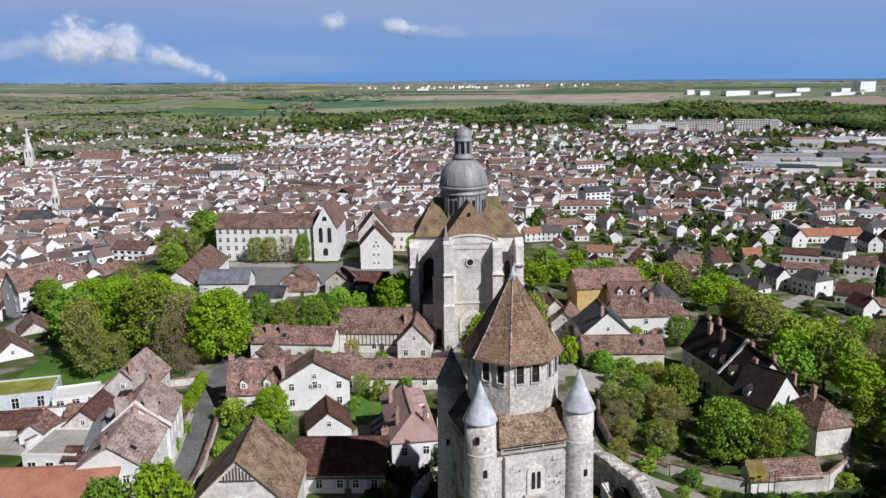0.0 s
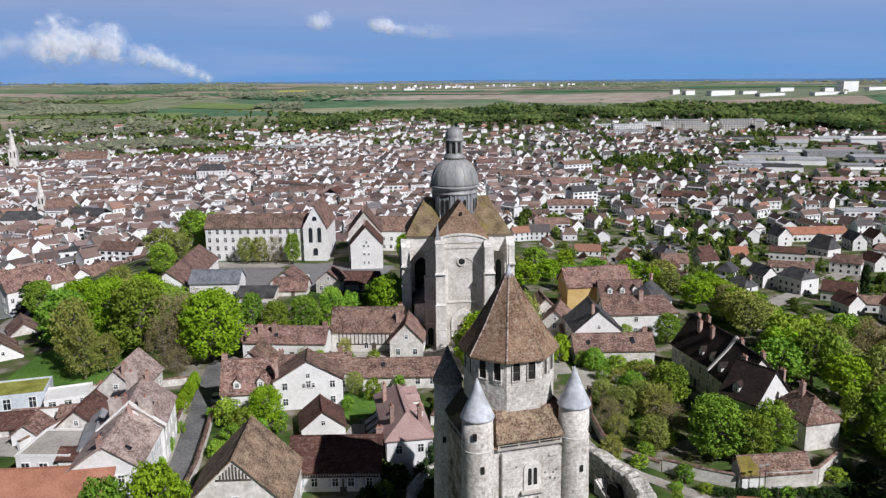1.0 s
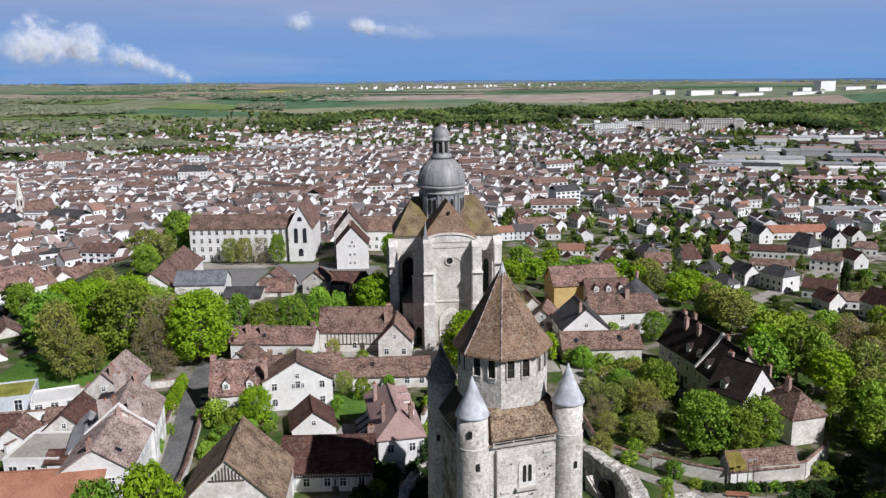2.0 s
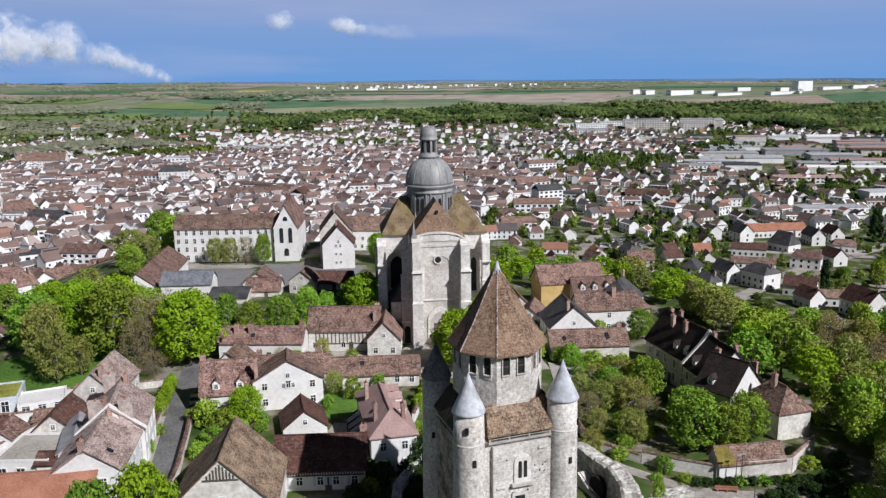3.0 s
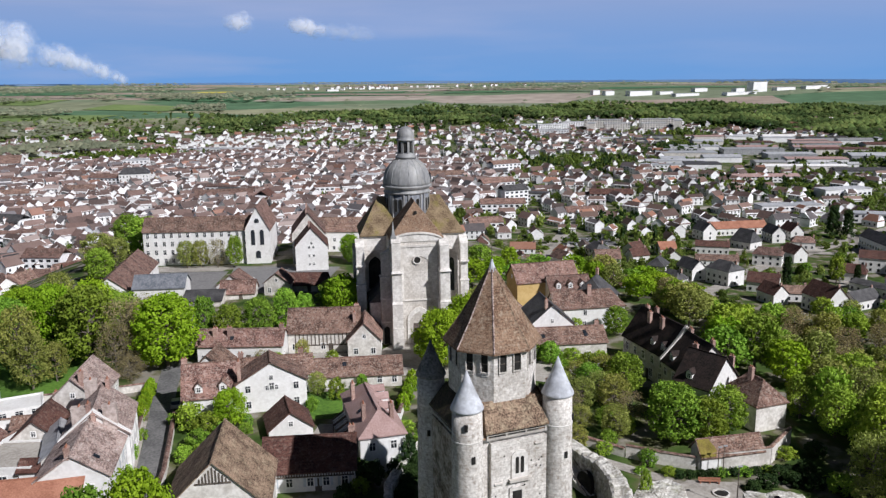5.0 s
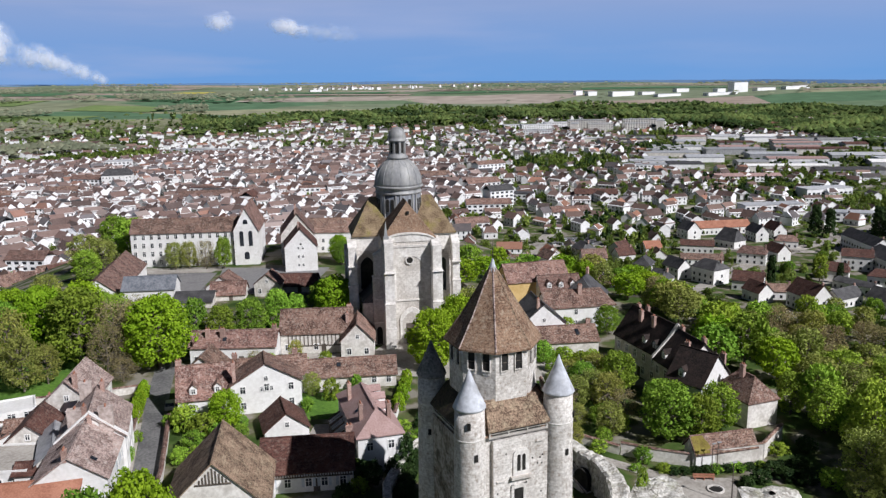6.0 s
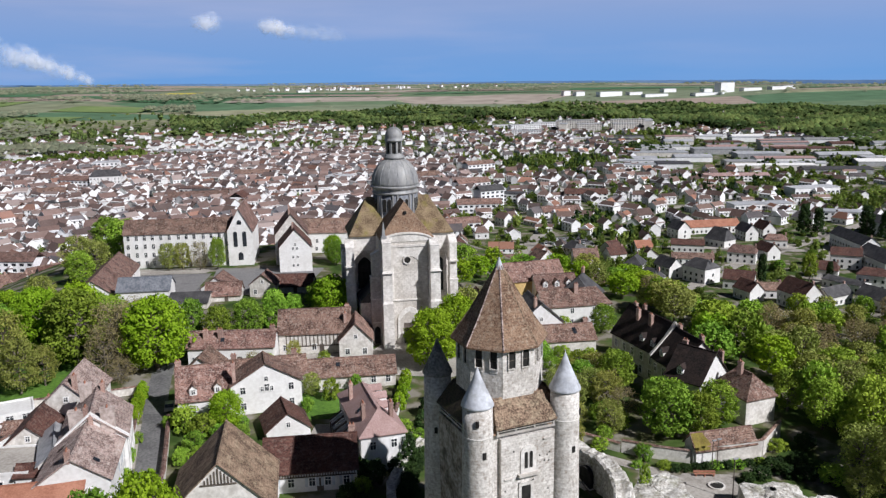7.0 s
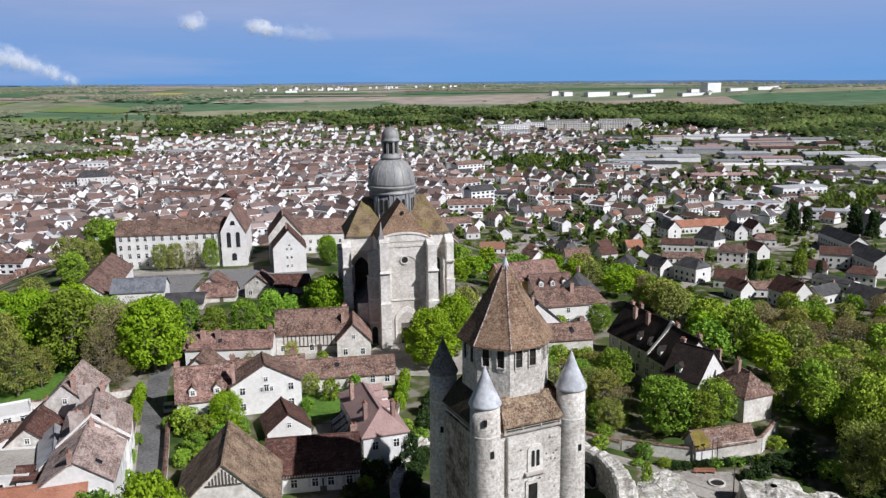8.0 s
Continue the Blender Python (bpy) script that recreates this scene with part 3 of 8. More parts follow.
patch("pavement", [(-33.0, 161.5), (-20.0, 160.5), (-19.0, 169.5), (-32.0, 169.5)], PAVING, "gravel courtyard of the half-timbered house", "yard", 0.1)
patch("pavement", [(20.0, 152.0), (30.0, 151.0), (38.0, 158.0), (36.0, 165.5), (20.0, 164.0)], PAVING, "gravel yard with parked cars", "yard", 0.1)


# ---------------------------------------------------------------- the old keep
def keep():
    k = thing("stone_keep", 5.72, 88.61, 1.5, 19.8, "medieval pale stone keep with tiled octagonal spire and four turrets", "tower")
    B = -1.5                                   # heights below are counted from the street, the empty stands on the ground
    H = 5.75
    body = Mesh().box(-H, H, -H, H, B, 24.6 + B)
    part("square_body", body, STONE_TOWER, k)
    # raised front panel and plinth
    part("front_panel", Mesh().box(-3.0, 3.9, -H - 0.5, -H + 0.1, B, 24.2 + B), STONE_TOWER, k)
    part("side_panel", Mesh().box(-H - 0.45, -H + 0.1, -4.2, 4.2, B, 24.2 + B), STONE_SHADED, k, "algae-stained rubble wall, darkened for its shaded side")
    part("plinth", Mesh().prism([(-7.6, -7.9), (7.6, -7.9), (7.6, 7.9), (-7.6, 7.9)], B, 10.5 + B, [(-6.1, -6.4), (6.1, -6.4), (6.1, 6.1), (-6.1, 6.1)]), STONE_TOWER, k, "sloping stone base")
    oct8 = [math.radians(22.5 + 45 * i) for i in range(8)]
    R = 4.72 / math.cos(math.pi / 8)
    part("octagon_wall", Mesh().prism([(R * math.cos(a), R * math.sin(a)) for a in oct8], 24 + B, 34.25 + B), STONE_TOWER, k)
    # spire: eight sloping tiled faces with proud hip lines, a lead cap and a rod
    E, zt, ze = 5.28 / math.cos(math.pi / 8), 42.6 + B, 34.2 + B
    for i in range(8):
        a0, a1 = oct8[i], oct8[(i + 1) % 8]
        lo = [(E * math.cos(a), E * math.sin(a), ze) for a in (a0, a1)]
        mid = [(E * 0.62 * math.cos(a), E * 0.62 * math.sin(a), ze + (zt - ze) * 0.365) for a in (a0, a1)]
        hi = [(0.32 * math.cos(a), 0.32 * math.sin(a), zt) for a in (a0, a1)]
        un = [(x, y, z - 0.22) for x, y, z in lo]
        part("roof_face", Mesh().add([lo[0], lo[1], mid[1], mid[0], hi[1], hi[0], un[0], un[1]], [(0, 1, 2, 3), (3, 2, 4, 5), (6, 7, 1, 0)]), TILE_TOWER, k)
        hip = Mesh()
        for r0, z0, r1, z1 in ((E, ze, E * 0.62, ze + (zt - ze) * 0.365), (E * 0.62, ze + (zt - ze) * 0.365, 0.32, zt)):
            t = Vector((-math.sin(a0), math.cos(a0), 0)) * 0.11
            p0, p1 = Vector((r0 * math.cos(a0), r0 * math.sin(a0), z0)), Vector((r1 * math.cos(a0), r1 * math.sin(a0), z1))
            up = Vector((math.cos(a0) * 0.05, math.sin(a0) * 0.05, 0.09))
            hip.add([p0 - t, p0 + t, p0 + up, p1 - t, p1 + t, p1 + up], [(0, 2, 5, 3), (2, 1, 4, 5)])
        part("hip_tile_line", hip, TILE_PALE if i in (4, 5) else TILE_LICHEN, k)
    part("eaves_soffit", Mesh().prism([(E * 0.985 * math.cos(a), E * 0.985 * math.sin(a)) for a in oct8], 34.0 + B, 34.12 + B), WOOD, k)
    part("lead_cap", Mesh().lathe(0, 0, [(0.62, 41.9 + B), (0.5, 42.3 + B), (0.1, 43.6 + B)], 8), CONE, k, "pale lead cap on the spire")
    part("finial_rod", Mesh().lathe(0, 0, [(0.05, 43.5 + B), (0.03, 45.8 + B)], 6), WOOD, k)
    # two tall openings in each face of the octagon, each with a stone mullion cross
    for i in range(8):
        mid = oct8[i] + math.pi / 8
        rot = Matrix.Rotation(mid + math.pi / 2, 4, "Z")
        for s in (-0.88, 0.88):
            w = Mesh().box(s - 0.41, s + 0.41, -4.735, -4.60, 31.8 + B, 33.9 + B).turned(rot)
            op = part("window_opening", w, DARK, k, "dark tall opening")
            part("cross_bar", Mesh().box(s - 0.41, s + 0.41, -4.77, -4.70, 32.70 + B, 32.78 + B).turned(rot), WOOD, op)
            fr = Mesh().lattice([s - 0.52, s - 0.41, s + 0.41, s + 0.52], [31.66 + B, 31.8 + B, 33.9 + B, 34.0 + B], {(1, 1)}, -4.90, -4.66)
            part("stone_surround", fr.turned(rot), STONE_TOWER, op)
            sill = Mesh().add([(s - 0.46, -4.80, 31.3 + B), (s + 0.46, -4.80, 31.3 + B), (s + 0.46, -4.72, 31.75 + B), (s - 0.46, -4.72, 31.75 + B), (s - 0.46, -4.72, 31.3 + B), (s + 0.46, -4.72, 31.3 + B)], [(0, 1, 2, 3), (0, 4, 5, 1), (0, 3, 4), (1, 5, 2)])
            part("sloping_sill", sill.turned(rot), STONE_TOWER, op)
    # lean-to roofs over the wall walk, between the turrets
    for i in range(4):
        rot = Matrix.Rotation(math.pi / 2 * i, 4, "Z")
        a, o = 3.75, 6.55
        top = [(-3.2, -4.55, 28.55 + B), (3.2, -4.55, 28.55 + B)]
        low = [(-a, -o, 25.75 + B), (a + 0.3, -o, 25.75 + B)]
        r = Mesh().add(low + top[::-1] + [(x, y, z - 0.22) for x, y, z in low + top[::-1]], [(0, 1, 2, 3), (7, 6, 5, 4), (0, 4, 5, 1), (1, 5, 6, 2), (3, 7, 4, 0)])
        # rear and left roofs take the tiles with shade in their colour
        part("lean_to_roof", r.turned(rot), (TILE_LICHEN, TILE_TOWER, TILE_SHADED, TILE_SHADED)[i], k, "mossy lean-to tile roof")
        # solid near-black block painted in for the shade under the roof
        dark = Mesh().box(-3.3, 3.6, -5.4, -4.9, 24.6 + B, 25.75 + B)
        part("gallery_shade_block", dark.turned(rot), DARK, k)
        beam = Mesh().box(-3.55, 3.95, -6.25, -6.05, 24.62 + B, 24.86 + B).box(-3.5, 3.9, -6.2, -6.1, 25.10 + B, 25.2 + B)
        part("gallery_rail", beam.turned(rot), PALE_WOOD, k)
        for p in (-3.4, -1.1, 1.3, 3.8):
            part("gallery_post", Mesh().box(p - 0.09, p + 0.09, -6.24, -6.06, 24.6 + B, 25.72 + B).turned(rot), PALE_WOOD, k)
    # low tile shoulders on the corners behind the turrets
    for sx, sy in ((-1, -1), (1, -1), (1, 1), (-1, 1)):
        q = Mesh().add([(sx * 3.1, sy * 6.1, 24.8 + B), (sx * 6.1, sy * 6.1, 24.7 + B), (sx * 6.1, sy * 3.1, 24.8 + B), (sx * 2.0, sy * 4.6, 28.3 + B), (sx * 4.6, sy * 2.0, 28.3 + B)],
                       [(0, 1, 3), (1, 4, 3), (1, 2, 4)] if sx * sy < 0 else [(1, 0, 3), (4, 1, 3), (2, 1, 4)])
        part("corner_roof", q, TILE_TOWER, k)
    # turrets: slightly battered round shafts, string course, eaves ring, rendered cone
    for n, (sx, sy) in enumerate(((-1, -1), (1, -1), (1, 1), (-1, 1))):
        cx, cy, old = sx * 5.6, sy * 5.6, n in (2, 3)
        tr = part("turret", Mesh().lathe(cx, cy, [(2.05, B), (1.86, 15 + B), (1.78, 20 + B), (1.72, 25.2 + B), (1.66, 28.8 + B)], 28), STONE_TOWER, k, "", True)
        part("string_course", Mesh().lathe(cx, cy, [(1.72, 25.1 + B), (1.755, 25.16 + B), (1.755, 25.26 + B), (1.71, 25.32 + B)], 28), STONE_SMOOTH, tr)
        part("cone_roof", Mesh().lathe(cx, cy, [(1.72, 28.55 + B), (1.86, 28.72 + B), (1.80, 28.9 + B), (1.06, 30.5 + B), (0.50, 31.8 + B), (0.04, 33.05 + B)], 28), CONE_DARK if old else CONE, tr, "dark grey mottled cone" if old else "pale grey rendered cone", True)
        face = math.atan2(-1, sx * 0.35)
        for h, da, sz in ((26.7, 0.05, 0.75), (22.9, 0.5, 0.8)) if n == 0 else ((25.6, 0.75, 0.7), (21.4, -0.05, 0.75)):
            m = Matrix.Translation((cx, cy, h + B)) @ Matrix.Rotation(face + da + math.pi / 2 - radians(10), 4, "Z")
            part("arrow_slit", Mesh().box(-0.19, 0.19, -1.86, -1.5, 0, sz).turned(m), DARK, tr)
    # niche with twin lights and a door on the front panel
    y = -H - 0.5
    part("niche_surround", Mesh().slab([(x * 1.35 + 0.45, z * 1.12 + 19.6 + B) for x, z in arch(1.5, 3.0)], y - 0.14, y + 0.05), STONE_SMOOTH, k)
    for s in (-0.32, 0.32):
        part("twin_light", Mesh().slab([(x + 0.45 + s, z + 20.2 + B) for x, z in arch(0.42, 2.0)], y - 0.17, y - 0.1), DARK, k)
    part("balcony_slab", Mesh().box(-0.9, 1.8, y - 0.5, y + 0.05, 19.3 + B, 19.6 + B), STONE, k)
    part("doorway", Mesh().box(-0.45, 0.75, y - 0.06, y + 0.05, 15.4 + B, 18.1 + B), DARK, k)
    part("door_surround", Mesh().box(-0.8, -0.45, y - 0.16, y + 0.05, 15.2 + B, 18.5 + B).box(0.75, 1.1, y - 0.16, y + 0.05, 15.2 + B, 18.5 + B).box(-0.8, 1.1, y - 0.18, y + 0.05, 18.1 + B, 18.5 + B), STONE_SMOOTH, k)
    part("drip_mould", Mesh().box(-2.6, -1.6, y - 0.2, y, 19.2 + B, 19.35 + B).box(2.4, 3.3, y - 0.2, y, 23.3 + B, 23.45 + B), STONE_SMOOTH, k)
    rnd = random.Random(4)
    holes = Mesh()
    for _ in range(34):
        x, z = rnd.uniform(-2.8, 3.7), rnd.uniform(8, 23.5)
        holes.box(x - 0.09, x + 0.09, y - 0.012, y + 0.05, z + B, z + 0.2 + B)
    part("putlog_holes", holes, DARK, k)
    return k


keep()


# ---------------------------------------------------------------- the domed church
def hip_roof(m, x0, x1, y0, y1, ze, zr, ridge, t=0.25):
    """A roof over a rectangle: ridge = its two end points in plan, at height zr."""
    (ax, ay), (bx, by) = ridge
    c = [(x0, y0, ze), (x1, y0, ze), (x1, y1, ze), (x0, y1, ze), (ax, ay, zr), (bx, by, zr)]
    if abs(ay - by) < 0.01:          # ridge along x
        f = [(0, 1, 5, 4), (2, 3, 4, 5), (3, 0, 4), (1, 2, 5)]
    else:                            # ridge along y: a at y0, b at y1
        f = [(0, 1, 4), (1, 2, 5, 4), (2, 3, 5), (3, 0, 4, 5)]
    m.add(c + [(x, y, z - t) for x, y, z in c[:4]], f + [(0, 6, 7, 1), (1, 7, 8, 2), (2, 8, 9, 3), (3, 9, 6, 0), (9, 8, 7, 6)])
    return m


def church():
    c = thing("domed_church", -5.75, 190.0, 4.6, 7.0, "large pale stone collegiate church with lead dome and lantern", "church")
    B = -4.6
    # transept across with deep bays between its piers, front bay, choir behind
    part("transept_wall", Mesh().box(-11.4, 12.2, -4.0, 6.4, B, 28.0 + B), STONE, c)
    part("transept_parapet", Mesh().box(-11.4, 12.2, -6.2, -4.0, 24.6 + B, 28.0 + B), STONE_SMOOTH, c)
    part("front_bay_wall", Mesh().box(-5.7, 6.4, -15.2, -4.0, B, 28.6 + B), STONE, c)
    part("choir_wall", Mesh().box(-6.5, 6.9, 6.4, 30, B, 27 + B), STONE, c)
    aisle = part("aisle_wall", Mesh().box(-10.2, -7.0, -12.6, -4.0, B, 14.2 + B), STONE_SMOOTH, c)
    # slate-dark colour stands in for the shade lying on this roof
    part("aisle_roof", Mesh().add([(-10.5, -12.8, 13.9 + B), (-6.8, -12.8, 17.4 + B), (-6.8, -4.0, 17.4 + B), (-10.5, -4.0, 13.9 + B), (-6.8, -12.8, 13.9 + B), (-6.8, -4.0, 13.9 + B)], [(0, 1, 2, 3), (0, 4, 1), (3, 2, 5), (1, 4, 5, 2)]), SLATE, aisle, "lean-to roof coloured dark for the shaded bay")
    # side pier beside the front bay, arches spanning the deep bays
    pier = part("corner_pier", Mesh().box(-7.9, -5.6, -14.6, -12.4, B, 20 + B).box(-7.6, -5.6, -14.5, -12.5, 20 + B, 25.2 + B), STONE, c)
    part("pier_cap", Mesh().prism([(-7.75, -14.65), (-5.6, -14.65), (-5.6, -12.35), (-7.75, -12.35)], 25.2 + B, 26.3 + B, [(-5.9, -14.5), (-5.6, -14.5), (-5.6, -12.5), (-5.9, -12.5)]), STONE_SMOOTH, pier)
    for z in (9.5, 15.0, 20.0):
        part("weathering_course", Mesh().box(-8.0, -5.6, -14.75, -12.3, z + B, z + 0.3 + B), STONE_SMOOTH, pier)
    for x0, x1, zs in ((-11.0, -5.7, 21.2), (6.4, 11.4, 21.2)):
        xm, hw = (x0 + x1) / 2, (x1 - x0) / 2
        head = [(x0, 24.6 + B), (x0, zs + B)] + [(xm - hw * math.cos(math.pi * i / 14), zs + 3.1 * math.sin(math.pi * i / 14) + B) for i in range(1, 14)] + [(x1, zs + B), (x1, 24.6 + B)]
        part("bay_arch", Mesh().slab(head[::-1], -6.2, -4.4), STONE, c, "stone arch over a deep shaded bay")
    # near-black slab on the wall stands for the bay's dark inside
    part("bay_opening", Mesh().slab([(x - 8.3, z + 15.0 + B) for x, z in arch(3.2, 7.2, 12, 0.3)], -4.12, -3.9), DARK, c, "dark tall arched opening")
    part("bay_window", Mesh().slab([(x + 9.9, z + 13.5 + B) for x, z in arch(1.3, 8.0, 12, 0.4)], -4.12, -3.9), GLASS, c, "tall dark lancet")
    # segmental gable over the front
    seg = [(-5.5, 28.2 + B), (6.2, 28.2 + B)] + [(0.35 + 5.9 * math.cos(math.pi * i / 16), 28.2 + 1.7 * math.sin(math.pi * i / 16) + B) for i in range(17)]
    part("segmental_gable", Mesh().slab(seg, -15.35, -14.4), STONE_SMOOTH, c)
    part("gable_coping", Mesh().slab([(0.35 + r * math.cos(math.pi * i / 16), 28.25 + q * math.sin(math.pi * i / 16) + B) for r, q, rng in ((6.05, 1.95, range(17)), (5.8, 1.68, range(16, -1, -1))) for i in rng], -15.6, -14.3), STONE_SMOOTH, c)
    part("cornice", Mesh().box(-5.95, 6.65, -15.55, -15.1, 27.0 + B, 27.5 + B), STONE_SMOOTH, c)
    part("string_course", Mesh().box(-3.6, 4.2, -15.42, -15.1, 14.6 + B, 14.95 + B), STONE_SMOOTH, c)
    # arched recess with oculus: a frame standing proud of the wall round it
    ring = Mesh()
    arcs = [(0.45 + 3.2 * math.cos(math.pi * i / 18), 21.6 + 3.3 * math.sin(math.pi * i / 18) + B) for i in range(19)]
    ring.slab([(arcs[0][0], 15 + B), (arcs[0][0] + 1.25, 15 + B), (arcs[0][0] + 1.25, 27 + B)] + [(0.45, 27 + B)] + arcs[9::-1], -15.36, -15.1)
    ring.slab([(arcs[18][0], 15 + B)] + arcs[18:8:-1] + [(0.45, 27 + B), (arcs[18][0] - 0.75, 27 + B), (arcs[18][0] - 0.75, 15 + B)], -15.36, -15.1)
    part("arched_recess_frame", ring, STONE_SMOOTH, c)
    part("oculus_ring", Mesh().lathe(0, 0, [(1.0, 0), (1.0, 0.3), (0.72, 0.3), (0.72, 0.0)], 24).turned(Matrix.Translation((0.35, -15.2, 24.0 + B)) @ Matrix.Rotation(math.pi / 2, 4, "X")), STONE_SMOOTH, c)
    part("oculus", Mesh().lathe(0, 0, [(0.72, 0), (0.72, 0.22)], 24).turned(Matrix.Translation((0.35, -15.16, 24.0 + B)) @ Matrix.Rotation(math.pi / 2, 4, "X")), DARK, c, "dark round window")
    # portal
    part("portal_arch", Mesh().slab([(x * 1.3 + 0.6, z * 1.12 + 4.6 + B) for x, z in arch(4.2, 7.2, 12, 0.2)], -15.5, -15.1), STONE_SMOOTH, c)
    part("portal_recess", Mesh().slab([(x + 0.6, z + 4.6 + B) for x, z in arch(4.2, 7.0, 12, 0.2)], -15.54, -15.4), STONE, c)
    part("portal_door", Mesh().box(-0.8, 2.0, -15.6, -15.5, 4.6 + B, 9.4 + B), WOOD, c, "brown wooden double door")
    # stepped buttresses of the front, each in two set-backs with sloping heads
    for x0, x1, top in ((-5.7, -3.4, 28.6), (5.0, 7.4, 27.6)):
        b = Mesh().box(x0, x1, -18.9, -15.0, B, 15.0 + B).box(x0 + 0.1, x1 - 0.1, -18.5, -15.0, 15 + B, 22 + B).box(x0 + 0.2, x1 - 0.2, -18.1, -15.0, 22 + B, top + B)
        bt = part("buttress", b, STONE_SMOOTH, c)
        for z in (9.5, 15.0, 22.0):
            part("weathering_course", Mesh().prism([(x0 - 0.12, -19.0), (x1 + 0.12, -19.0), (x1 + 0.12, -15), (x0 - 0.12, -15)], z - 0.1 + B, z + 0.35 + B, [(x0 + 0.15, -18.5), (x1 - 0.15, -18.5), (x1 - 0.15, -15), (x0 + 0.15, -15)]), STONE_SMOOTH, bt)
        part("sloping_head", Mesh().prism([(x0 + 0.1, -18.2), (x1 - 0.1, -18.2), (x1 - 0.1, -15), (x0 + 0.1, -15)], top + B, top + 1.0 + B, [(x0 + 0.3, -15.5), (x1 - 0.3, -15.5), (x1 - 0.3, -15), (x0 + 0.3, -15)]), STONE_SMOOTH, bt)
    part("pinnacle", Mesh().prism([(-5.5, -16.6), (-4.3, -16.6), (-4.3, -15.4), (-5.5, -15.4)], 28.9 + B, 29.8 + B).prism([(-5.3, -16.4), (-4.5, -16.4), (-4.5, -15.6), (-5.3, -15.6)], 29.8 + B, 33.1 + B, [(-4.93, -16.03), (-4.87, -16.03), (-4.87, -15.97), (-4.93, -15.97)]), LEAD, c, "slim grey pinnacle")
    # transept buttresses and blind arches
    for x0, x1, y1 in ((-13.0, -10.9, -8.6), (11.3, 13.2, -8.4), (6.9, 8.3, -8.8)):
        bt = part("buttress", Mesh().box(x0, x1, y1 - 0.6, -6.0, B, 17 + B).box(x0 + 0.1, x1 - 0.1, y1, -6.0, 17 + B, 26 + B), STONE_SMOOTH, c)
        part("sloping_head", Mesh().prism([(x0, y1), (x1, y1), (x1, -6.1), (x0, -6.1)], 26 + B, 27.6 + B, [(x0, -6.3), (x1, -6.3), (x1, -6.1), (x0, -6.1)]), STONE_SMOOTH, bt)
        for z in (12.0, 17.0, 21.5):
            part("weathering_course", Mesh().box(x0 - 0.1, x1 + 0.1, y1 - 0.7, -6.0, z + B, z + 0.3 + B), STONE_SMOOTH, bt)
    part("end_buttress", Mesh().box(-13.4, -11.2, -1.0, 1.2, B, 24 + B).box(-13.2, -11.2, 4.4, 6.4, B, 24 + B), STONE, c)
    part("end_buttress", Mesh().box(12.0, 14.2, -1.0, 1.2, B, 24 + B).box(12.0, 14.0, 4.4, 6.4, B, 24 + B), STONE, c)
    part("side_door", Mesh().slab([(x - 6.75, z + 4.6 + B) for x, z in arch(1.3, 4.0, 8, 0.2)], -14.66, -14.5), DARK, c, "small dark side door")
    # eaves
    part("eaves_course", Mesh().box(-11.7, 12.5, -6.5, 6.7, 27.8 + B, 28.2 + B), STONE_SMOOTH, c)
    # roofs
    part("transept_roof", hip_roof(Mesh(), -11.9, 12.7, -6.7, 6.9, 28.3 + B, 36.4 + B, ((-7.0, 0.1), (7.8, 0.1))), TILE_MOSS, c, "brown tiles with yellow lichen")
    part("front_roof", hip_roof(Mesh(), -5.7, 6.5, -14.9, 3.0, 29.0 + B, 36.7 + B, ((0.45, -11.4), (0.45, 0.0))), TILE_TOWER, c)
    part("choir_roof", hip_roof(Mesh(), -7.0, 7.4, 3.0, 30.6, 27.4 + B, 35.8 + B, ((0.2, 5.0), (0.2, 25))), TILE_MOSS, c)
    part("roof_oculus", Mesh().box(0.2, 0.75, -13.1, -12.0, 34.0 + B, 34.6 + B), DARK, c)
    # drum, cornice, dome, lantern
    dr = part("drum", Mesh().lathe(0, 0, [(5.15, 27 + B), (5.15, 38.0 + B)], 40), LEAD_DRUM, c, "slate-hung grey drum", True)
    for i in range(8):
        a = math.pi / 8 + math.pi / 4 * i + radians(-7)
        rot = Matrix.Rotation(a, 4, "Z")
        for s in (-0.62, 0.62):
            part("drum_window", Mesh().slab([(x + s, z + 33.2 + B) for x, z in arch(0.75, 3.0, 8)], -5.26, -5.0).turned(rot), DARK, dr)
        part("window_surround", Mesh().slab([(x * 1.35 - 0.62, z * 1.06 + 33.1 + B) for x, z in arch(0.75, 3.0, 8)], -5.2, -5.0).slab([(x * 1.35 + 0.62, z * 1.06 + 33.1 + B) for x, z in arch(0.75, 3.0, 8)], -5.2, -5.0).turned(rot), LEAD, dr)
        rot2 = Matrix.Rotation(a + math.pi / 8, 4, "Z")
        part("pilaster", Mesh().box(-0.75, -0.35, -5.36, -5.0, 31 + B, 37.4 + B).box(0.35, 0.75, -5.36, -5.0, 31 + B, 37.4 + B).turned(rot2), LEAD, dr)
    part("dome_cornice", Mesh().lathe(0, 0, [(5.2, 37.1 + B), (5.55, 37.4 + B), (5.55, 37.6 + B), (5.3, 37.7 + B), (5.3, 38.4 + B), (5.95, 38.8 + B), (5.95, 39.05 + B), (5.6, 39.2 + B)], 48), LEAD, c, "", True)
    dome = [(5.62 * math.cos(a), 39.1 + 6.6 * math.sin(a) ** 0.92 + B) for a in [math.radians(5 * i) for i in range(0, 15)]]
    part("dome", Mesh().lathe(0, 0, dome + [(1.75, 45.75 + B)], 48), LEAD, c, "dull grey lead-covered dome", True)
    for i in range(16):
        a = 2 * math.pi * i / 16
        rib = Mesh()
        for (r0, z0), (r1, z1) in zip(dome[:-1], dome[1:]):
            for_pts = []
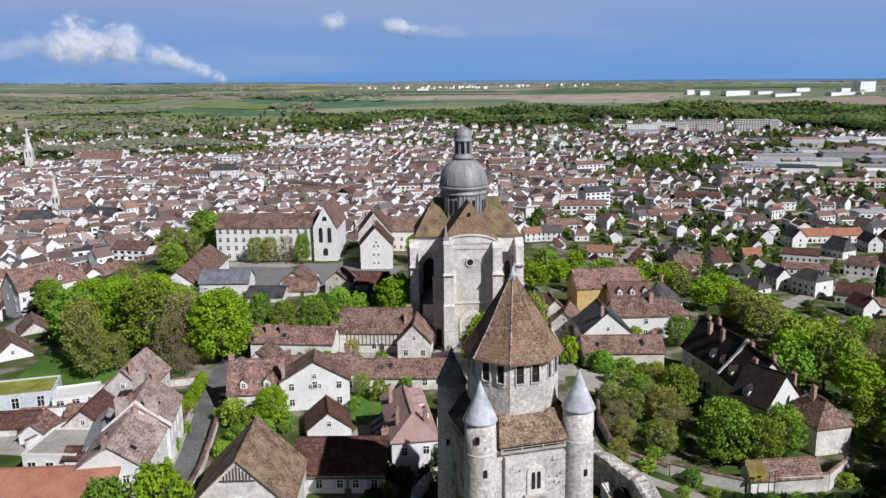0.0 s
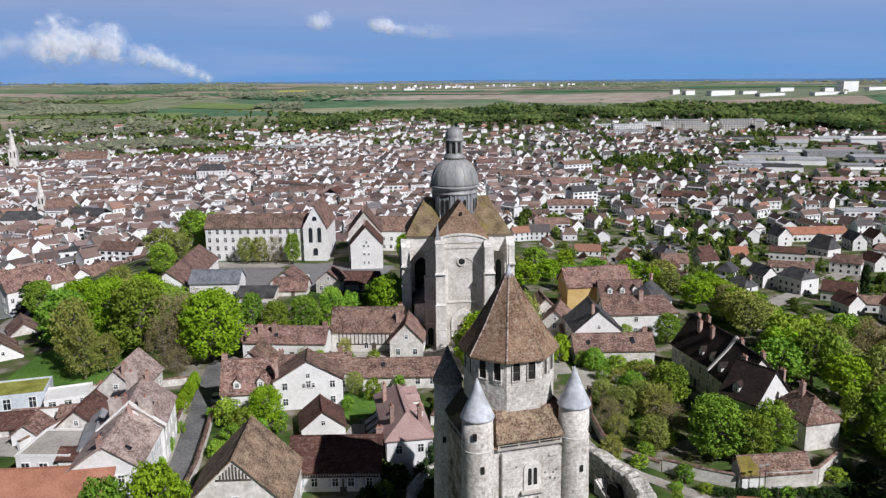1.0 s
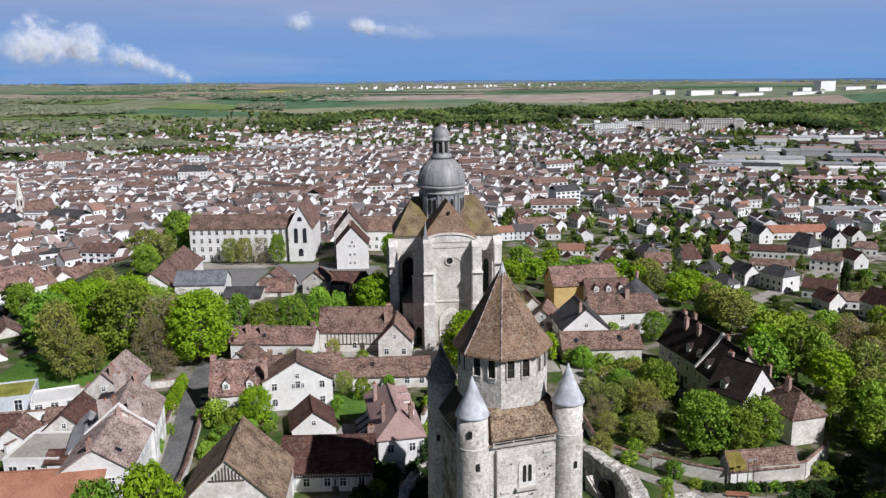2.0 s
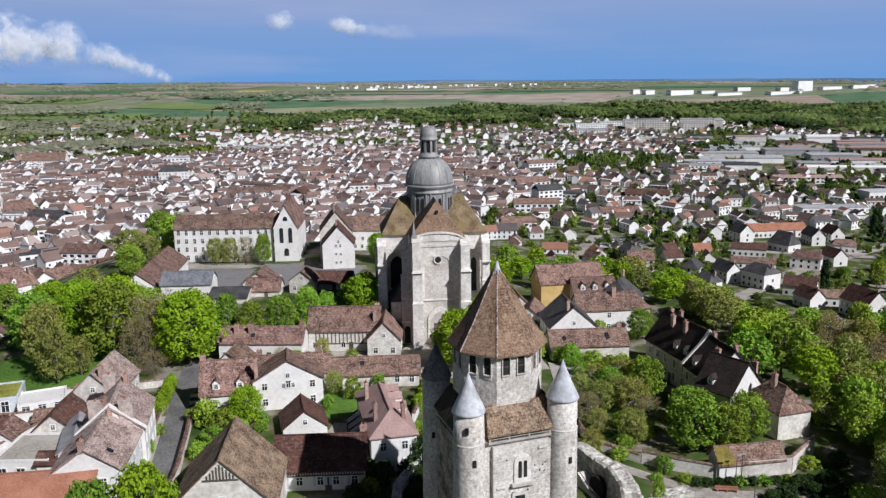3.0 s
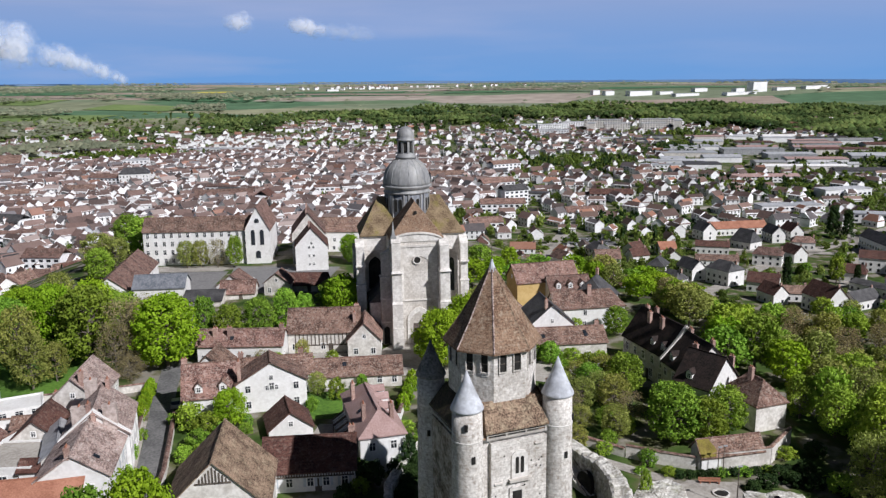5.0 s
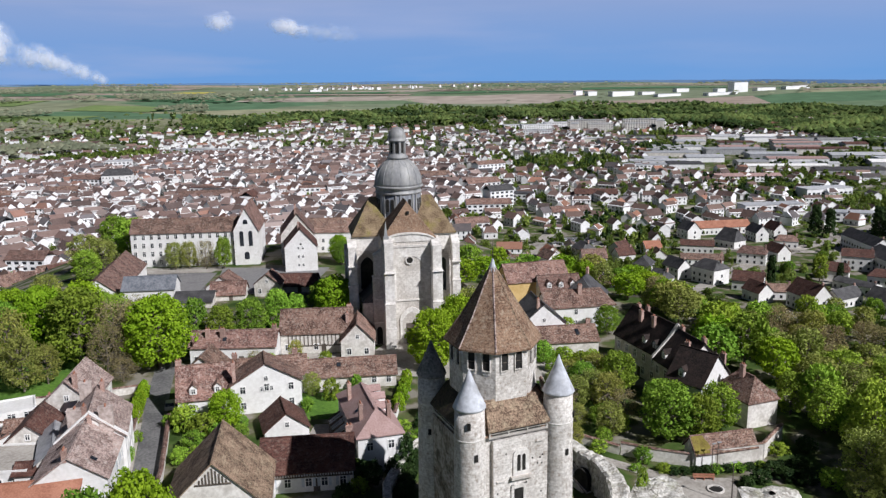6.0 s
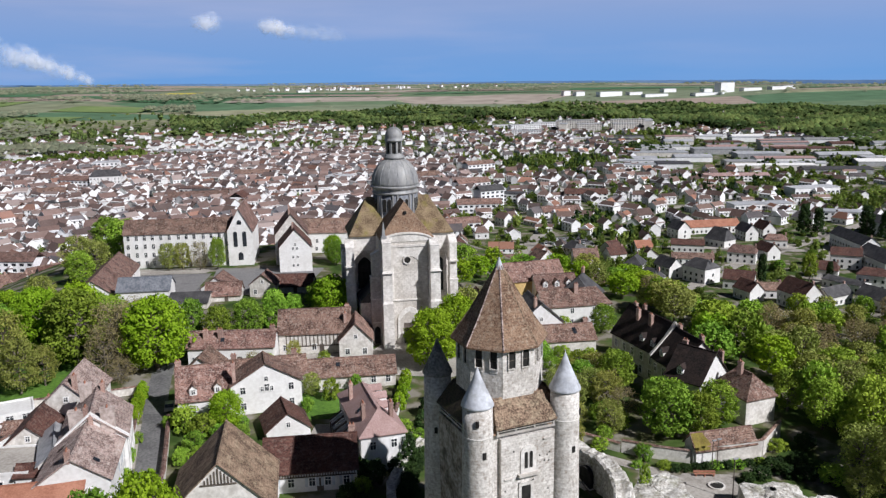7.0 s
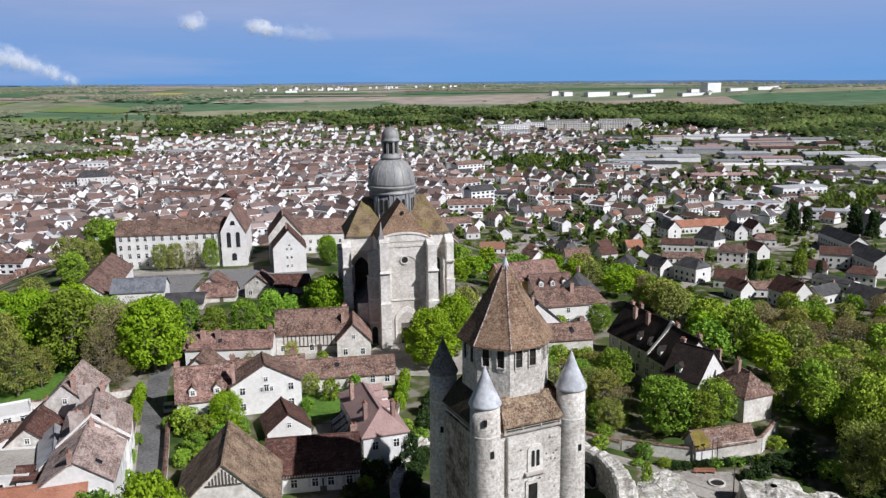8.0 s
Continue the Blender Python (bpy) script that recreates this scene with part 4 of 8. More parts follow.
            for r, z in ((r0, z0), (r1, z1)):
                for w, o in ((-0.05, 0.0), (0.05, 0.0), (0.0, 0.05)):
                    rr = r + o
                    for_pts.append((rr * math.cos(a) - w * math.sin(a), rr * math.sin(a) + w * math.cos(a), z + o))
            rib.add(for_pts, [(0, 2, 5, 3), (2, 1, 4, 5)])
        part("dome_rib", rib, LEAD, c)
    ln = part("lantern", Mesh().lathe(0, 0, [(2.5, 45.3 + B), (2.5, 45.8 + B), (2.1, 46.0 + B), (2.1, 46.4 + B), (1.5, 46.5 + B), (1.5, 49.2 + B), (2.25, 49.4 + B), (2.25, 49.7 + B), (2.02, 49.8 + B), (2.1, 50.4 + B), (1.95, 51.3 + B), (1.5, 52.1 + B), (0.8, 52.6 + B), (0.14, 52.7 + B), (0.08, 53.2 + B), (0.02, 53.5 + B)], 32), LEAD, c, "small grey lantern with bulbous cap", True)
    for i in range(8):
        rot = Matrix.Rotation(math.pi / 4 * i + radians(-10), 4, "Z")
        part("lantern_opening", Mesh().slab([(x, z + 46.7 + B) for x, z in arch(0.78, 2.3, 8)], -1.66, -1.3).turned(rot), DARK, ln)
        part("lantern_pier", Mesh().box(-0.24, 0.24, -2.0, -1.4, 46.4 + B, 49.3 + B).turned(Matrix.Rotation(math.pi / 8, 4, "Z") @ rot), LEAD, ln)
    return c


church()


# ---------------------------------------------------------------- houses of the upper town
def window_set(w, h):
    """Shared meshes of one window: frame with glazing bars, pane, and a shutter leaf."""
    fr = Mesh().lattice([-w / 2 - 0.12, -w / 2 + 0.05, -0.035, 0.035, w / 2 - 0.05, w / 2 + 0.12], [-0.12, 0.05, h * 0.62, h * 0.62 + 0.06, h - 0.05, h + 0.1],
                        {(1, 1), (3, 1), (1, 3), (3, 3)}, -0.09, 0.05)
    pane = Mesh().box(-w / 2 + 0.03, w / 2 - 0.03, -0.03, 0.02, 0.0, h)
    leaf = Mesh().box(-0.26 * w - 0.03, 0.26 * w, -0.07, -0.01, -0.02, h + 0.02)
    return fr.data("window", PAINT), pane.data("pane", GLASS), leaf.data("shutter", SHUTTER)


WINDOW = {k: window_set(*k) for k in ((0.95, 1.35), (1.05, 1.7), (0.7, 0.9), (1.3, 2.1))}
DOOR = Mesh().box(-0.5, 0.5, -0.06, 0.04, 0, 2.1).data("door", WOOD)


def child(name, data, parent, m, label=""):
    ob = new(name, data)
    ob.parent = parent
    ob.matrix_basis = m
    return tagged(ob, label)


def add_window(root, x, y, z, turn, kind=(0.95, 1.35), shutters=False):
    fr, pane, leaf = WINDOW[kind]
    w = child("window", fr, root, pose(x, y, z, 0, 0, turn))
    child("pane", pane, w, Matrix())
    if shutters:
        for s in (-1, 1):
            child("shutter", leaf, w, pose(s * kind[0] * 0.80, 0, 0))
    return w


def add_chimney(root, x, y, z0, z1, w=0.55, l=1.0, material=None):
    c = part("chimney", Mesh().box(x - l / 2, x + l / 2, y - w / 2, y + w / 2, z0, z1).box(x - l / 2 - 0.07, x + l / 2 + 0.07, y - w / 2 - 0.07, y + w / 2 + 0.07, z1 - 0.28, z1 - 0.08), material or BRICK, root)
    pots = Mesh()
    for i in range(2 if l > 0.8 else 1):
        pots.lathe(x + (i - 0.5) * l * 0.5 if l > 0.8 else x, y, [(0.14, z1), (0.11, z1 + 0.35)], 8)
    part("chimney_pot", pots, TILE_ORANGE, c)


def add_dormer(root, x, y, z, side, roof, w=1.3, h=1.5, depth=2.2):
    """A gabled dormer whose front stands at y; side -1 faces the local -y."""
    s = side
    f = Mesh().slab([(x - w / 2, z), (x + w / 2, z), (x + w / 2, z + h), (x, z + h + 0.62), (x - w / 2, z + h)], y, y - s * depth)
    d = part("dormer", f, PLASTER, root)
    r = Mesh()
    for q in (-1, 1):
        e0, e1 = (x + q * (w / 2 + 0.18), z + h - 0.16), (x, z + h + 0.68)
        a, c = y + s * 0.2, y - s * depth
        r.add([(e0[0], a, e0[1]), (e1[0], a, e1[1]), (e1[0], c, e1[1]), (e0[0], c, e0[1]), (e0[0], a, e0[1] - 0.1), (e1[0], a, e1[1] - 0.1), (e1[0], c, e1[1] - 0.1), (e0[0], c, e0[1] - 0.1)],
              [(0, 1, 2, 3), (7, 6, 5, 4), (0, 4, 5, 1), (3, 2, 6, 7), (0, 3, 7, 4)])
    part("dormer_roof", r, roof, d)
    child("dormer_pane", WINDOW[(0.7, 0.9)][1], d, pose(x, y + s * 0.0, z + 0.35, 0, 0, 0 if s < 0 else 180))
    child("dormer_frame", WINDOW[(0.7, 0.9)][0], d, pose(x, y + s * 0.0, z + 0.35, 0, 0, 0 if s < 0 else 180))


def gable_roof(L, W, ze, zr, hips=(0, 0), over=0.35, t=0.2, sag=0.06):
    """Two slopes over a ridge along x, hipped at an end by the given inset; a faint sag in the ridge."""
    hx, hy = L / 2 + over, W / 2 + over
    k = (zr - ze) / (W / 2)
    zo = ze - k * over
    n = 5
    m, rows = Mesh(), []
    r0, r1 = -hx + hips[0], hx - hips[1]
    for i in range(n + 1):
        u = i / n
        s = -sag * math.sin(math.pi * u)
        xe, xr = -hx + 2 * hx * u, r0 + (r1 - r0) * u
        rows.append(((xe, -hy, zo + s * 0.4), (xr, 0, zr + s), (xe, hy, zo + s * 0.4)))
    pts = [p for r in rows for p in r]
    low = [(x, y, z - t) for x, y, z in pts]
    q = len(pts)
    faces = []
    for i in range(n):
        a, b = 3 * i, 3 * i + 3
        faces += [(a, b, b + 1, a + 1), (a + 1, b + 1, b + 2, a + 2), (q + a + 1, q + b + 1, q + b, q + a), (q + a + 2, q + b + 2, q + b + 1, q + a + 1), (a, q + a, q + b, b), (b + 2, q + b + 2, q + a + 2, a + 2)]
    e = 3 * n
    if hips[0]:
        faces += [(0, 1, 2), (q + 2, q + 1, q)] + [(0, 2, q + 2, q)]
    else:
        faces += [(0, 1, q + 1, q), (1, 2, q + 2, q + 1)]
    if hips[1]:
        faces += [(e, e + 2, e + 1), (q + e, q + e + 1, q + e + 2), (e, q + e, q + e + 2, e + 2)]
    else:
        faces += [(e + 1, e, q + e, q + e + 1), (e + 2, e + 1, q + e + 1, q + e + 2)]
    return m.add(pts + low, faces)


def house(x, y, L, W, turn, eave, ridge, label, roof=None, wall=None, hips=(0, 0), chimneys=(), windows=True, dormers=(), shutters=False,
          ground=None, parapets=(), extra=(), big=False, skip=0.2, name="house", door=True, skylights=0, group=""):
    """A house with its ridge along the turned x axis; eave and ridge are heights above the datum."""
    g = gz(x, y) if ground is None else ground
    roof, wall = roof or TILE, wall or PLASTER
    h = thing(name, x, y, g, turn, label, "house", group)
    ze, zr = eave - g, ridge - g
    base = -1.5
    body = Mesh()
    if hips[0] and hips[1]:
        body.box(-L / 2, L / 2, -W / 2, W / 2, base, ze - 0.05)
    else:
        prof = [(-W / 2, base), (W / 2, base), (W / 2, ze - 0.08), (0, zr - 0.18), (-W / 2, ze - 0.08)]
        pts = [(-L / 2, p, z) for p, z in prof] + [(L / 2, p, z) for p, z in prof]
        if hips[0]:
            pts[3] = (-L / 2 + hips[0], 0, zr - 0.18)
        if hips[1]:
            pts[8] = (L / 2 - hips[1], 0, zr - 0.18)
        body.add(pts, [(4, 3, 2, 1, 0), (5, 6, 7, 8, 9)] + [(i, (i + 1) % 5, 5 + (i + 1) % 5, 5 + i) for i in range(5)])
    part("wall", body, wall, h)
    part("roof", gable_roof(L, W, ze, zr, hips), roof, h)
    cap = Mesh()
    a0, a1 = -L / 2 - 0.35 + hips[0], L / 2 + 0.35 - hips[1]
    cap.box(a0, a1, -0.13, 0.13, zr - 0.10, zr + 0.06)
    part("ridge_tiles", cap, roof if roof is not TILE_TOWER else TILE, h)
    for u in parapets:
        px = u * (L / 2 + 0.05)
        prof = [(-W / 2 - 0.45, ze - 0.5), (-W / 2 - 0.45, ze - 0.05), (0, zr + 0.42), (W / 2 + 0.45, ze - 0.05), (W / 2 + 0.45, ze - 0.5), (0, zr - 0.3)]
        pts = [(px - 0.28, p, z) for p, z in prof] + [(px + 0.28, p, z) for p, z in prof]
        part("gable_parapet", Mesh().add(pts, [(0, 1, 2, 5), (5, 2, 3, 4), (6, 11, 8, 7), (11, 10, 9, 8)] + [(i, (i + 1) % 6, 6 + (i + 1) % 6, 6 + i) for i in range(6)]), wall, h)
    rnd = random.Random(int(x * 31 + y * 17))
    for cx, cy, up in chimneys:
        add_chimney(h, cx, cy, zr - abs(cy) / (W / 2) * (zr - ze) - 0.5, zr + up, 0.6, 1.0)
    for dx, side in dormers:
        yy = side * (W / 2 - 0.6)
        add_dormer(h, dx, yy, ze + 0.25, side, roof)
    for i in range(skylights):
        sx, sy = rnd.uniform(-L / 3, L / 3), rnd.choice((-1, 1)) * W * rnd.uniform(0.2, 0.3)
        zz = zr - abs(sy) / (W / 2) * (zr - ze)
        sl = math.degrees(math.atan2(zr - ze, W / 2))
        child("skylight", SKYLIGHT, h, pose(sx, sy, zz + 0.06, (sl if sy < 0 else -sl), 0, 0))
    if windows:
        kind = (1.05, 1.7) if big else (0.95, 1.35)
        storeys = max(1, int((ze - 0.2) / 2.9))
        for s in range(storeys):
            z = 0.85 + s * 2.9
            if z + kind[1] > ze - 0.1:
                continue
            n = max(1, int(L / 2.7))
            for side in (-1, 1):
                for i in range(n):
                    if rnd.random() > skip:
                        add_window(h, -L / 2 + L * (i + 0.5) / n + rnd.uniform(-0.2, 0.2), side * W / 2, z, 0 if side < 0 else 180, kind, shutters and rnd.random() < 0.8)
            m = max(1, int(W / 3.4))
            for end in (-1, 1):
                for i in range(m):
                    if rnd.random() > skip + 0.15:
                        add_window(h, end * L / 2, -W / 2 + W * (i + 0.5) / m + rnd.uniform(-0.3, 0.3), z, 90 if end > 0 else -90, kind)
        for end in (-1, 1):
            if not hips[0 if end < 0 else 1] and zr - ze > 2.2 and rnd.random() < 0.6:
                add_window(h, end * L / 2, 0, ze + 0.2, 90 if end > 0 else -90, (0.7, 0.9))
    for px, py, pz, end, kd in extra:
        add_window(h, px, py, pz, end, kd)
    if door:
        child("door", DOOR, h, pose(L * 0.1, -W / 2, 0.0))
    return h


SKYLIGHT = Mesh().box(-0.4, 0.4, -0.5, 0.5, 0, 0.08).data("skylight", GLASS)

# the row along the street
street_a = house(-52.0, 108.6, 12.6, 9.6, -80, 11.0, 14.3, "tall white street house with brown tiled roof and blue shutters", TILE_PALE, chimneys=((-6.2, 0.6, 0.8), (5.9, -0.4, 1.0)), shutters=True, skylights=2, wall=PLASTER)
street_b = house(-54.0, 120.6, 12.0, 9.6, -76, 11.4, 15.3, "tall old street house with patched tile roof", TILE_PALE, PLASTER, parapets=(1,), chimneys=((5.6, -0.6, 1.2), (-5.4, 0.8, 0.9)), skylights=1)
house(-62.8, 136.0, 11.5, 8.2, -86, 11.0, 14.9, "old house with steep brown tile roof", TILE_PALE, PLASTER_OLD, chimneys=((5.2, 1.5, 0.9),))
house(-65.6, 127.0, 12.4, 7.2, -84, 8.4, 11.4, "low house with dark red tile roof", TILE_DARK, PLASTER_OLD, chimneys=((-4, 0.5, 0.8),))
house(-59.3, 117.5, 11, 4.6, -70, 9.2, 10.9, "narrow wing with pale zinc roof", ZINC, PLASTER_OLD, windows=False, door=False)
house(-62.0, 101.2, 25, 9, 8, 8.4, 11.2, "long house with new orange tile roof", TILE_ORANGE, PLASTER_OLD, chimneys=((9.5, 0.4, 0.6),))
house(-60.9, 112.6, 3.6, 3.8, 5, 8.0, 9.0, "small cream annexe with a low tile roof", TILE_DARK, PLASTER)
for root, px, py, z0, z1, w, l in ((street_a, -6.6, -1.4, 8.5, 11.6, 2.3, 0.9), (street_b, 5.8, 2.4, 7.5, 11.6, 2.0, 0.9), (street_b, -5.6, -1.8, 8.5, 11.8, 1.9, 0.9)):
    add_chimney(root, px, py, z0, z1, w, l, STACK)
# houses across the street
house(-41.9, 141.2, 9.4, 10.6, 12, 8.7, 13.2, "white house with mottled tile roof and two dormers", TILE, PLASTER, chimneys=((-4.4, 0.2, 1.0),), dormers=((-1.9, -1), (2.3, -1)), shutters=True)
house(-30.9, 141.6, 6.4, 12.6, 102, 10.3, 14.0, "large white house with low front gable", TILE, PLASTER, shutters=True, big=True, chimneys=((-2.2, 5.6, 0.3),), skip=0.9,
      extra=[(-3.2, q, z, -90, (0.95, 1.35)) for q in (-4.4, 4.2) for z in (0.9, 3.9)] + [(-3.2, q, 4.1, -90, (0.7, 0.9)) for q in (-0.85, 0.75)] + [(-3.2, -0.05, 4.1, -90, (0.95, 1.35))])
house(-33.0, 149.5, 17, 7.4, 9, 8.6, 11.2, "white range with brown tile roof behind", TILE, PLASTER, chimneys=((6.5, 0.4, 0.9), (-5, 0.6, 0.8)))
house(-16.8, 152.4, 19.5, 7.6, 4, 7.3, 9.6, "long low cream range with tile roof", TILE, PLASTER_OLD, skylights=1)
house(-26.0, 130.2, 7.2, 7.4, 106, 6.4, 9.3, "small white gabled garden house with dark tile roof", TILE_DARK, PLASTER)
house(-20.8, 120.6, 12, 3.0, 3, 6.2, 7.2, "low outbuilding with tile lean-to", TILE, PLASTER_OLD, windows=False)
barn = house(-30.2, 101.2, 12.8, 13.4, -84, 10.0, 16.6, "great old barn house with steep brown tile roof and timbered gable", TILE_LICHEN, PLASTER_OLD, windows=True, chimneys=())
red_house = house(-19.9, 113.8, 13.5, 10.6, 4, 7.9, 11.0, "long house with dark red tile roof and timber band", TILE_DARK, PLASTER, shutters=True, chimneys=((6.3, 2.0, 0.4),))
house(-11.0, 122.6, 18.0, 7.0, -76, 10.9, 13.6, "pink-tiled hipped house with brick chimneys", TILE_PINK, PLASTER, hips=(3.5, 3.5), chimneys=((-4, -2.4, 0.9), (5, -2.2, 0.9), (6, 2.0, 0.9)), skylights=2, dormers=((-5, 1), (-1.5, 1), (2.5, 1)))
# row towards the church
house(-41.5, 167.2, 18, 7.4, -1, 8.9, 11.4, "white cottage row with brown tile roof", TILE, PLASTER, chimneys=((-5.5, -1.6, 0.7), (-2.4, -1.6, 0.8), (8.4, 0, 0.8)), skylights=1)
house(-45.8, 158.5, 7.5, 6.6, 86, 6.9, 9.8, "small tile-roofed gabled cottage", TILE, PLASTER)
court_house = house(-24.6, 174.2, 15.6, 8.6, 1, 9.5, 13.7, "old half-timbered house with patched tile roof", TILE, PLASTER_OLD, chimneys=((7.2, 0.3, 0.5),))
house(-15.4, 170.4, 9.0, 7.2, 92, 8.7, 12.5, "old white gabled house beside the church", TILE, PLASTER_OLD, chimneys=((1.5, 2.3, 0.6),))
house(-74.4, 216.6, 13.6, 8.0, 4, 9.2, 12.0, "white hall with grey slate roof", LEAD_DRUM, PLASTER)
house(-61.8, 214.0, 10, 10, 2, 6.3, 8.0, "low slate-roofed gatehouse with arch", SLATE, PLASTER_OLD)
house(-91.5, 236.0, 38, 11.6, -83, 6.8, 11.2, "long brown-roofed hall with white walls", TILE, PLASTER, skip=0.4)
house(-79.6, 275.5, 35.5, 9.6, 3, 14.0, 18.0, "long three-storey white school with brown roof", TILE, PLASTER, big=True, skip=0.03)
chapel = house(-59.4, 281.5, 22, 8.2, 94, 14.2, 21.8, "white chapel gable with tall arched windows", TILE, PLASTER, windows=False)
for q, w, h, z in ((-1.5, 1.3, 5.2, 6.6), (1.5, 1.3, 5.2, 6.6), (0, 1.6, 2.6, 2.0), (0, 1.5, 1.5, 14.2)):
    part("lancet_window" if z < 10 else "round_window", Mesh().slab(arch(w, h), -0.12, 0.1).turned(Matrix.Translation((-11, q, z)) @ Matrix.Rotation(-math.pi / 2, 4, "Z")), GLASS, chapel)
house(-39.3, 262.4, 12, 10.4, 98, 11.0, 16.8, "white gabled house with steep dark tile roof", TILE_DARK, PLASTER, chimneys=((-2, 0.5, 1.2),), skip=0.9, extra=[(-6, q, z, -90, (0.7, 0.9)) for q in (-0.6, 0.8) for z in (2.0, 4.8, 7.6)])
house(-42.2, 277.5, 16, 11.2, 98, 12.6, 19.6, "tall old white house with steep roof", TILE, PLASTER_OLD, chimneys=((-6, 0.5, 1.0), (5, 0.4, 1.0)))
house(-31.5, 292.0, 30, 9.2, -3, 9.8, 14.0, "long white range with brown roof", TILE, PLASTER, skip=0.05)
house(-54.0, 219.5, 9.4, 7.4, 3, 6.4, 9.2, "low house with mottled tile roof", TILE, PLASTER_OLD)
house(-43.2, 222.5, 6.4, 7.2, 85, 8.2, 11.0, "brown-roofed house with white walls", TILE, PLASTER_OLD)
house(-36.0, 226.5, 12, 7, -2, 6.6, 9.2, "low shed with dark tile roof", TILE_DARK, PLASTER_OLD, windows=False)
house(-57.0, 228.0, 8.4, 8.6, 86, 6.4, 9.6, "small white gabled house with tile roof", TILE, PLASTER)
# the manor row and its garden buildings
house(48.1, 160.8, 16, 9.0, -73, 8.3, 14.0, "old manor wing with near-black tile roof and brick chimneys", TILE_BLACK, PLASTER_OLD, chimneys=((-6.5, 0.4, 0.6), (-2.8, -1.4, 0.4), (1.8, -1.4, 0.4), (-7.2, 3.2, -0.4)), dormers=((2.2, -1), (6.0, -1)), parapets=(1,), big=True, skip=0.05)
house(51.2, 147.6, 9.5, 10.4, -78, 8.2, 13.6, "middle manor house with near-black tile roof", TILE_BLACK, PLASTER_OLD, chimneys=((-3.6, 0.4, 0.7), (3.8, 0.6, 0.7)), dormers=((-2.0, -1),), parapets=(-1,), big=True, skip=0.05)
house(50.6, 141.0, 7.4, 9.6, -52, 8.0, 13.0, "manor end house with dark roof and white gable", TILE_BLACK, PLASTER, chimneys=((3.2, 3.0, -0.6), (-3.0, 0.6, 0.7)), dormers=((-1.0, -1),), skip=0.6)
house(57.6, 135.6, 9, 6.6, 108, 6.8, 10.2, "white garden pavilion with hipped tile roof", TILE, PLASTER_OLD, hips=(2.8, 2.8), chimneys=((0.5, 0.6, 1.6),), windows=False)
mossy_shed = house(46.7, 119.6, 10.8, 3.6, 10, 4.3, 6.3, "garden shed against the wall with mossy tile roof", TILE, PLASTER, windows=False, door=False)
moss, z0 = Mesh(), 6.3 - gz(46.7, 119.6)
edge = [(-5.62, 0.02), (-5.62, 2.1), (-3.1, 2.1), (-2.7, 1.5), (-2.9, 1.0), (-3.3, 0.6), (-3.6, 0.02)]
k = len(edge)
moss.add([(x, -v, z0 - v * 1.111 + 0.02) for x, v in edge] + [(x, -v, z0 - v * 1.111 + 0.075) for x, v in edge], [tuple(range(k, 2 * k)), tuple(range(k - 1, -1, -1))] + [(i, (i + 1) % k, k + (i + 1) % k, k + i) for i in range(k)])
part("moss", moss, MOSS, mossy_shed, "mustard-green moss covering the tiles")
house(29.0, 170.0, 16.8, 8.2, 4, 6.9, 9.3, "low range with tile roof and skylights", TILE, PLASTER_OLD, skylights=3, chimneys=((7.2, 0.3, 0.9),))
house(26.0, 178.6, 11, 10.6, 97, 8.9, 13.5, "white gabled house with dark slate roof", SLATE, PLASTER, chimneys=((-4.6, 1.2, 1.0),), skip=0.5)
house(29.6, 208.2, 17, 9, 12, 11.2, 15.1, "ochre yellow house with brown tile roof", TILE, PLASTER_YELLOW)
house(35.4, 203.6, 11, 7.6, 8, 9.4, 12.6, "white wing with dormers and tile roof", TILE, PLASTER, dormers=((-3.2, -1), (0, -1), (3.2, -1)))
house(42.0, 200.0, 9, 9.6, 60, 8.4, 13.0, "white house with dark hipped slate roof", SLATE, PLASTER, hips=(2.5, 2.5), chimneys=((3.2, 0.4, 1.4),))
house(38.6, 194.6, 18, 7.2, 8, 7.6, 10.9, "low white house with brown tile roof", TILE, PLASTER, chimneys=((0.5, -1.0, 1.4),), hips=(0, 3.0))
house(19.0, 192.0, 9, 6, 78, 6.5, 9.2, "old cottage with tile roof behind the church wall", TILE, PLASTER_OLD)
house(16.0, 204.0, 8, 5.5, 100, 6.0, 8.6, "small cottage with mottled tile roof", TILE, PLASTER_OLD)
# houses on the far side of the park
house(-133.5, 222.0, 17, 10, 57, 6.5, 11.5, "white house with steep brown tile roof beside the lane", TILE, PLASTER, chimneys=((6, 0.5, 0.8), (-2, 0.4, 0.9)), skip=0.4, dormers=((4, -1),))
house(-107.5, 166.5, 12, 8, 130, 5.5, 8.8, "white house with brown roof at the bend of the lane", TILE, PLASTER, skip=0.6)
house(-113.0, 185.0, 10, 7, 125, 4.5, 7.2, "small low house with brown roof beside the lane", TILE, PLASTER_OLD, skip=0.6)


house(-75.0, 124.5, 6.0, 4.4, -82, 6.6, 8.4, "small outhouse with brown tile roof behind the street houses", TILE, PLASTER, windows=False)
house(-80.0, 127.0, 7.0, 5.0, 12, 6.4, 8.2, "low shed with tile roof in a back yard", TILE_DARK, PLASTER_OLD, windows=False)
house(-70.8, 131.6, 5.0, 4.0, 10, 6.6, 7.8, "white lean-to shed with tile roof", TILE, PLASTER, windows=False)


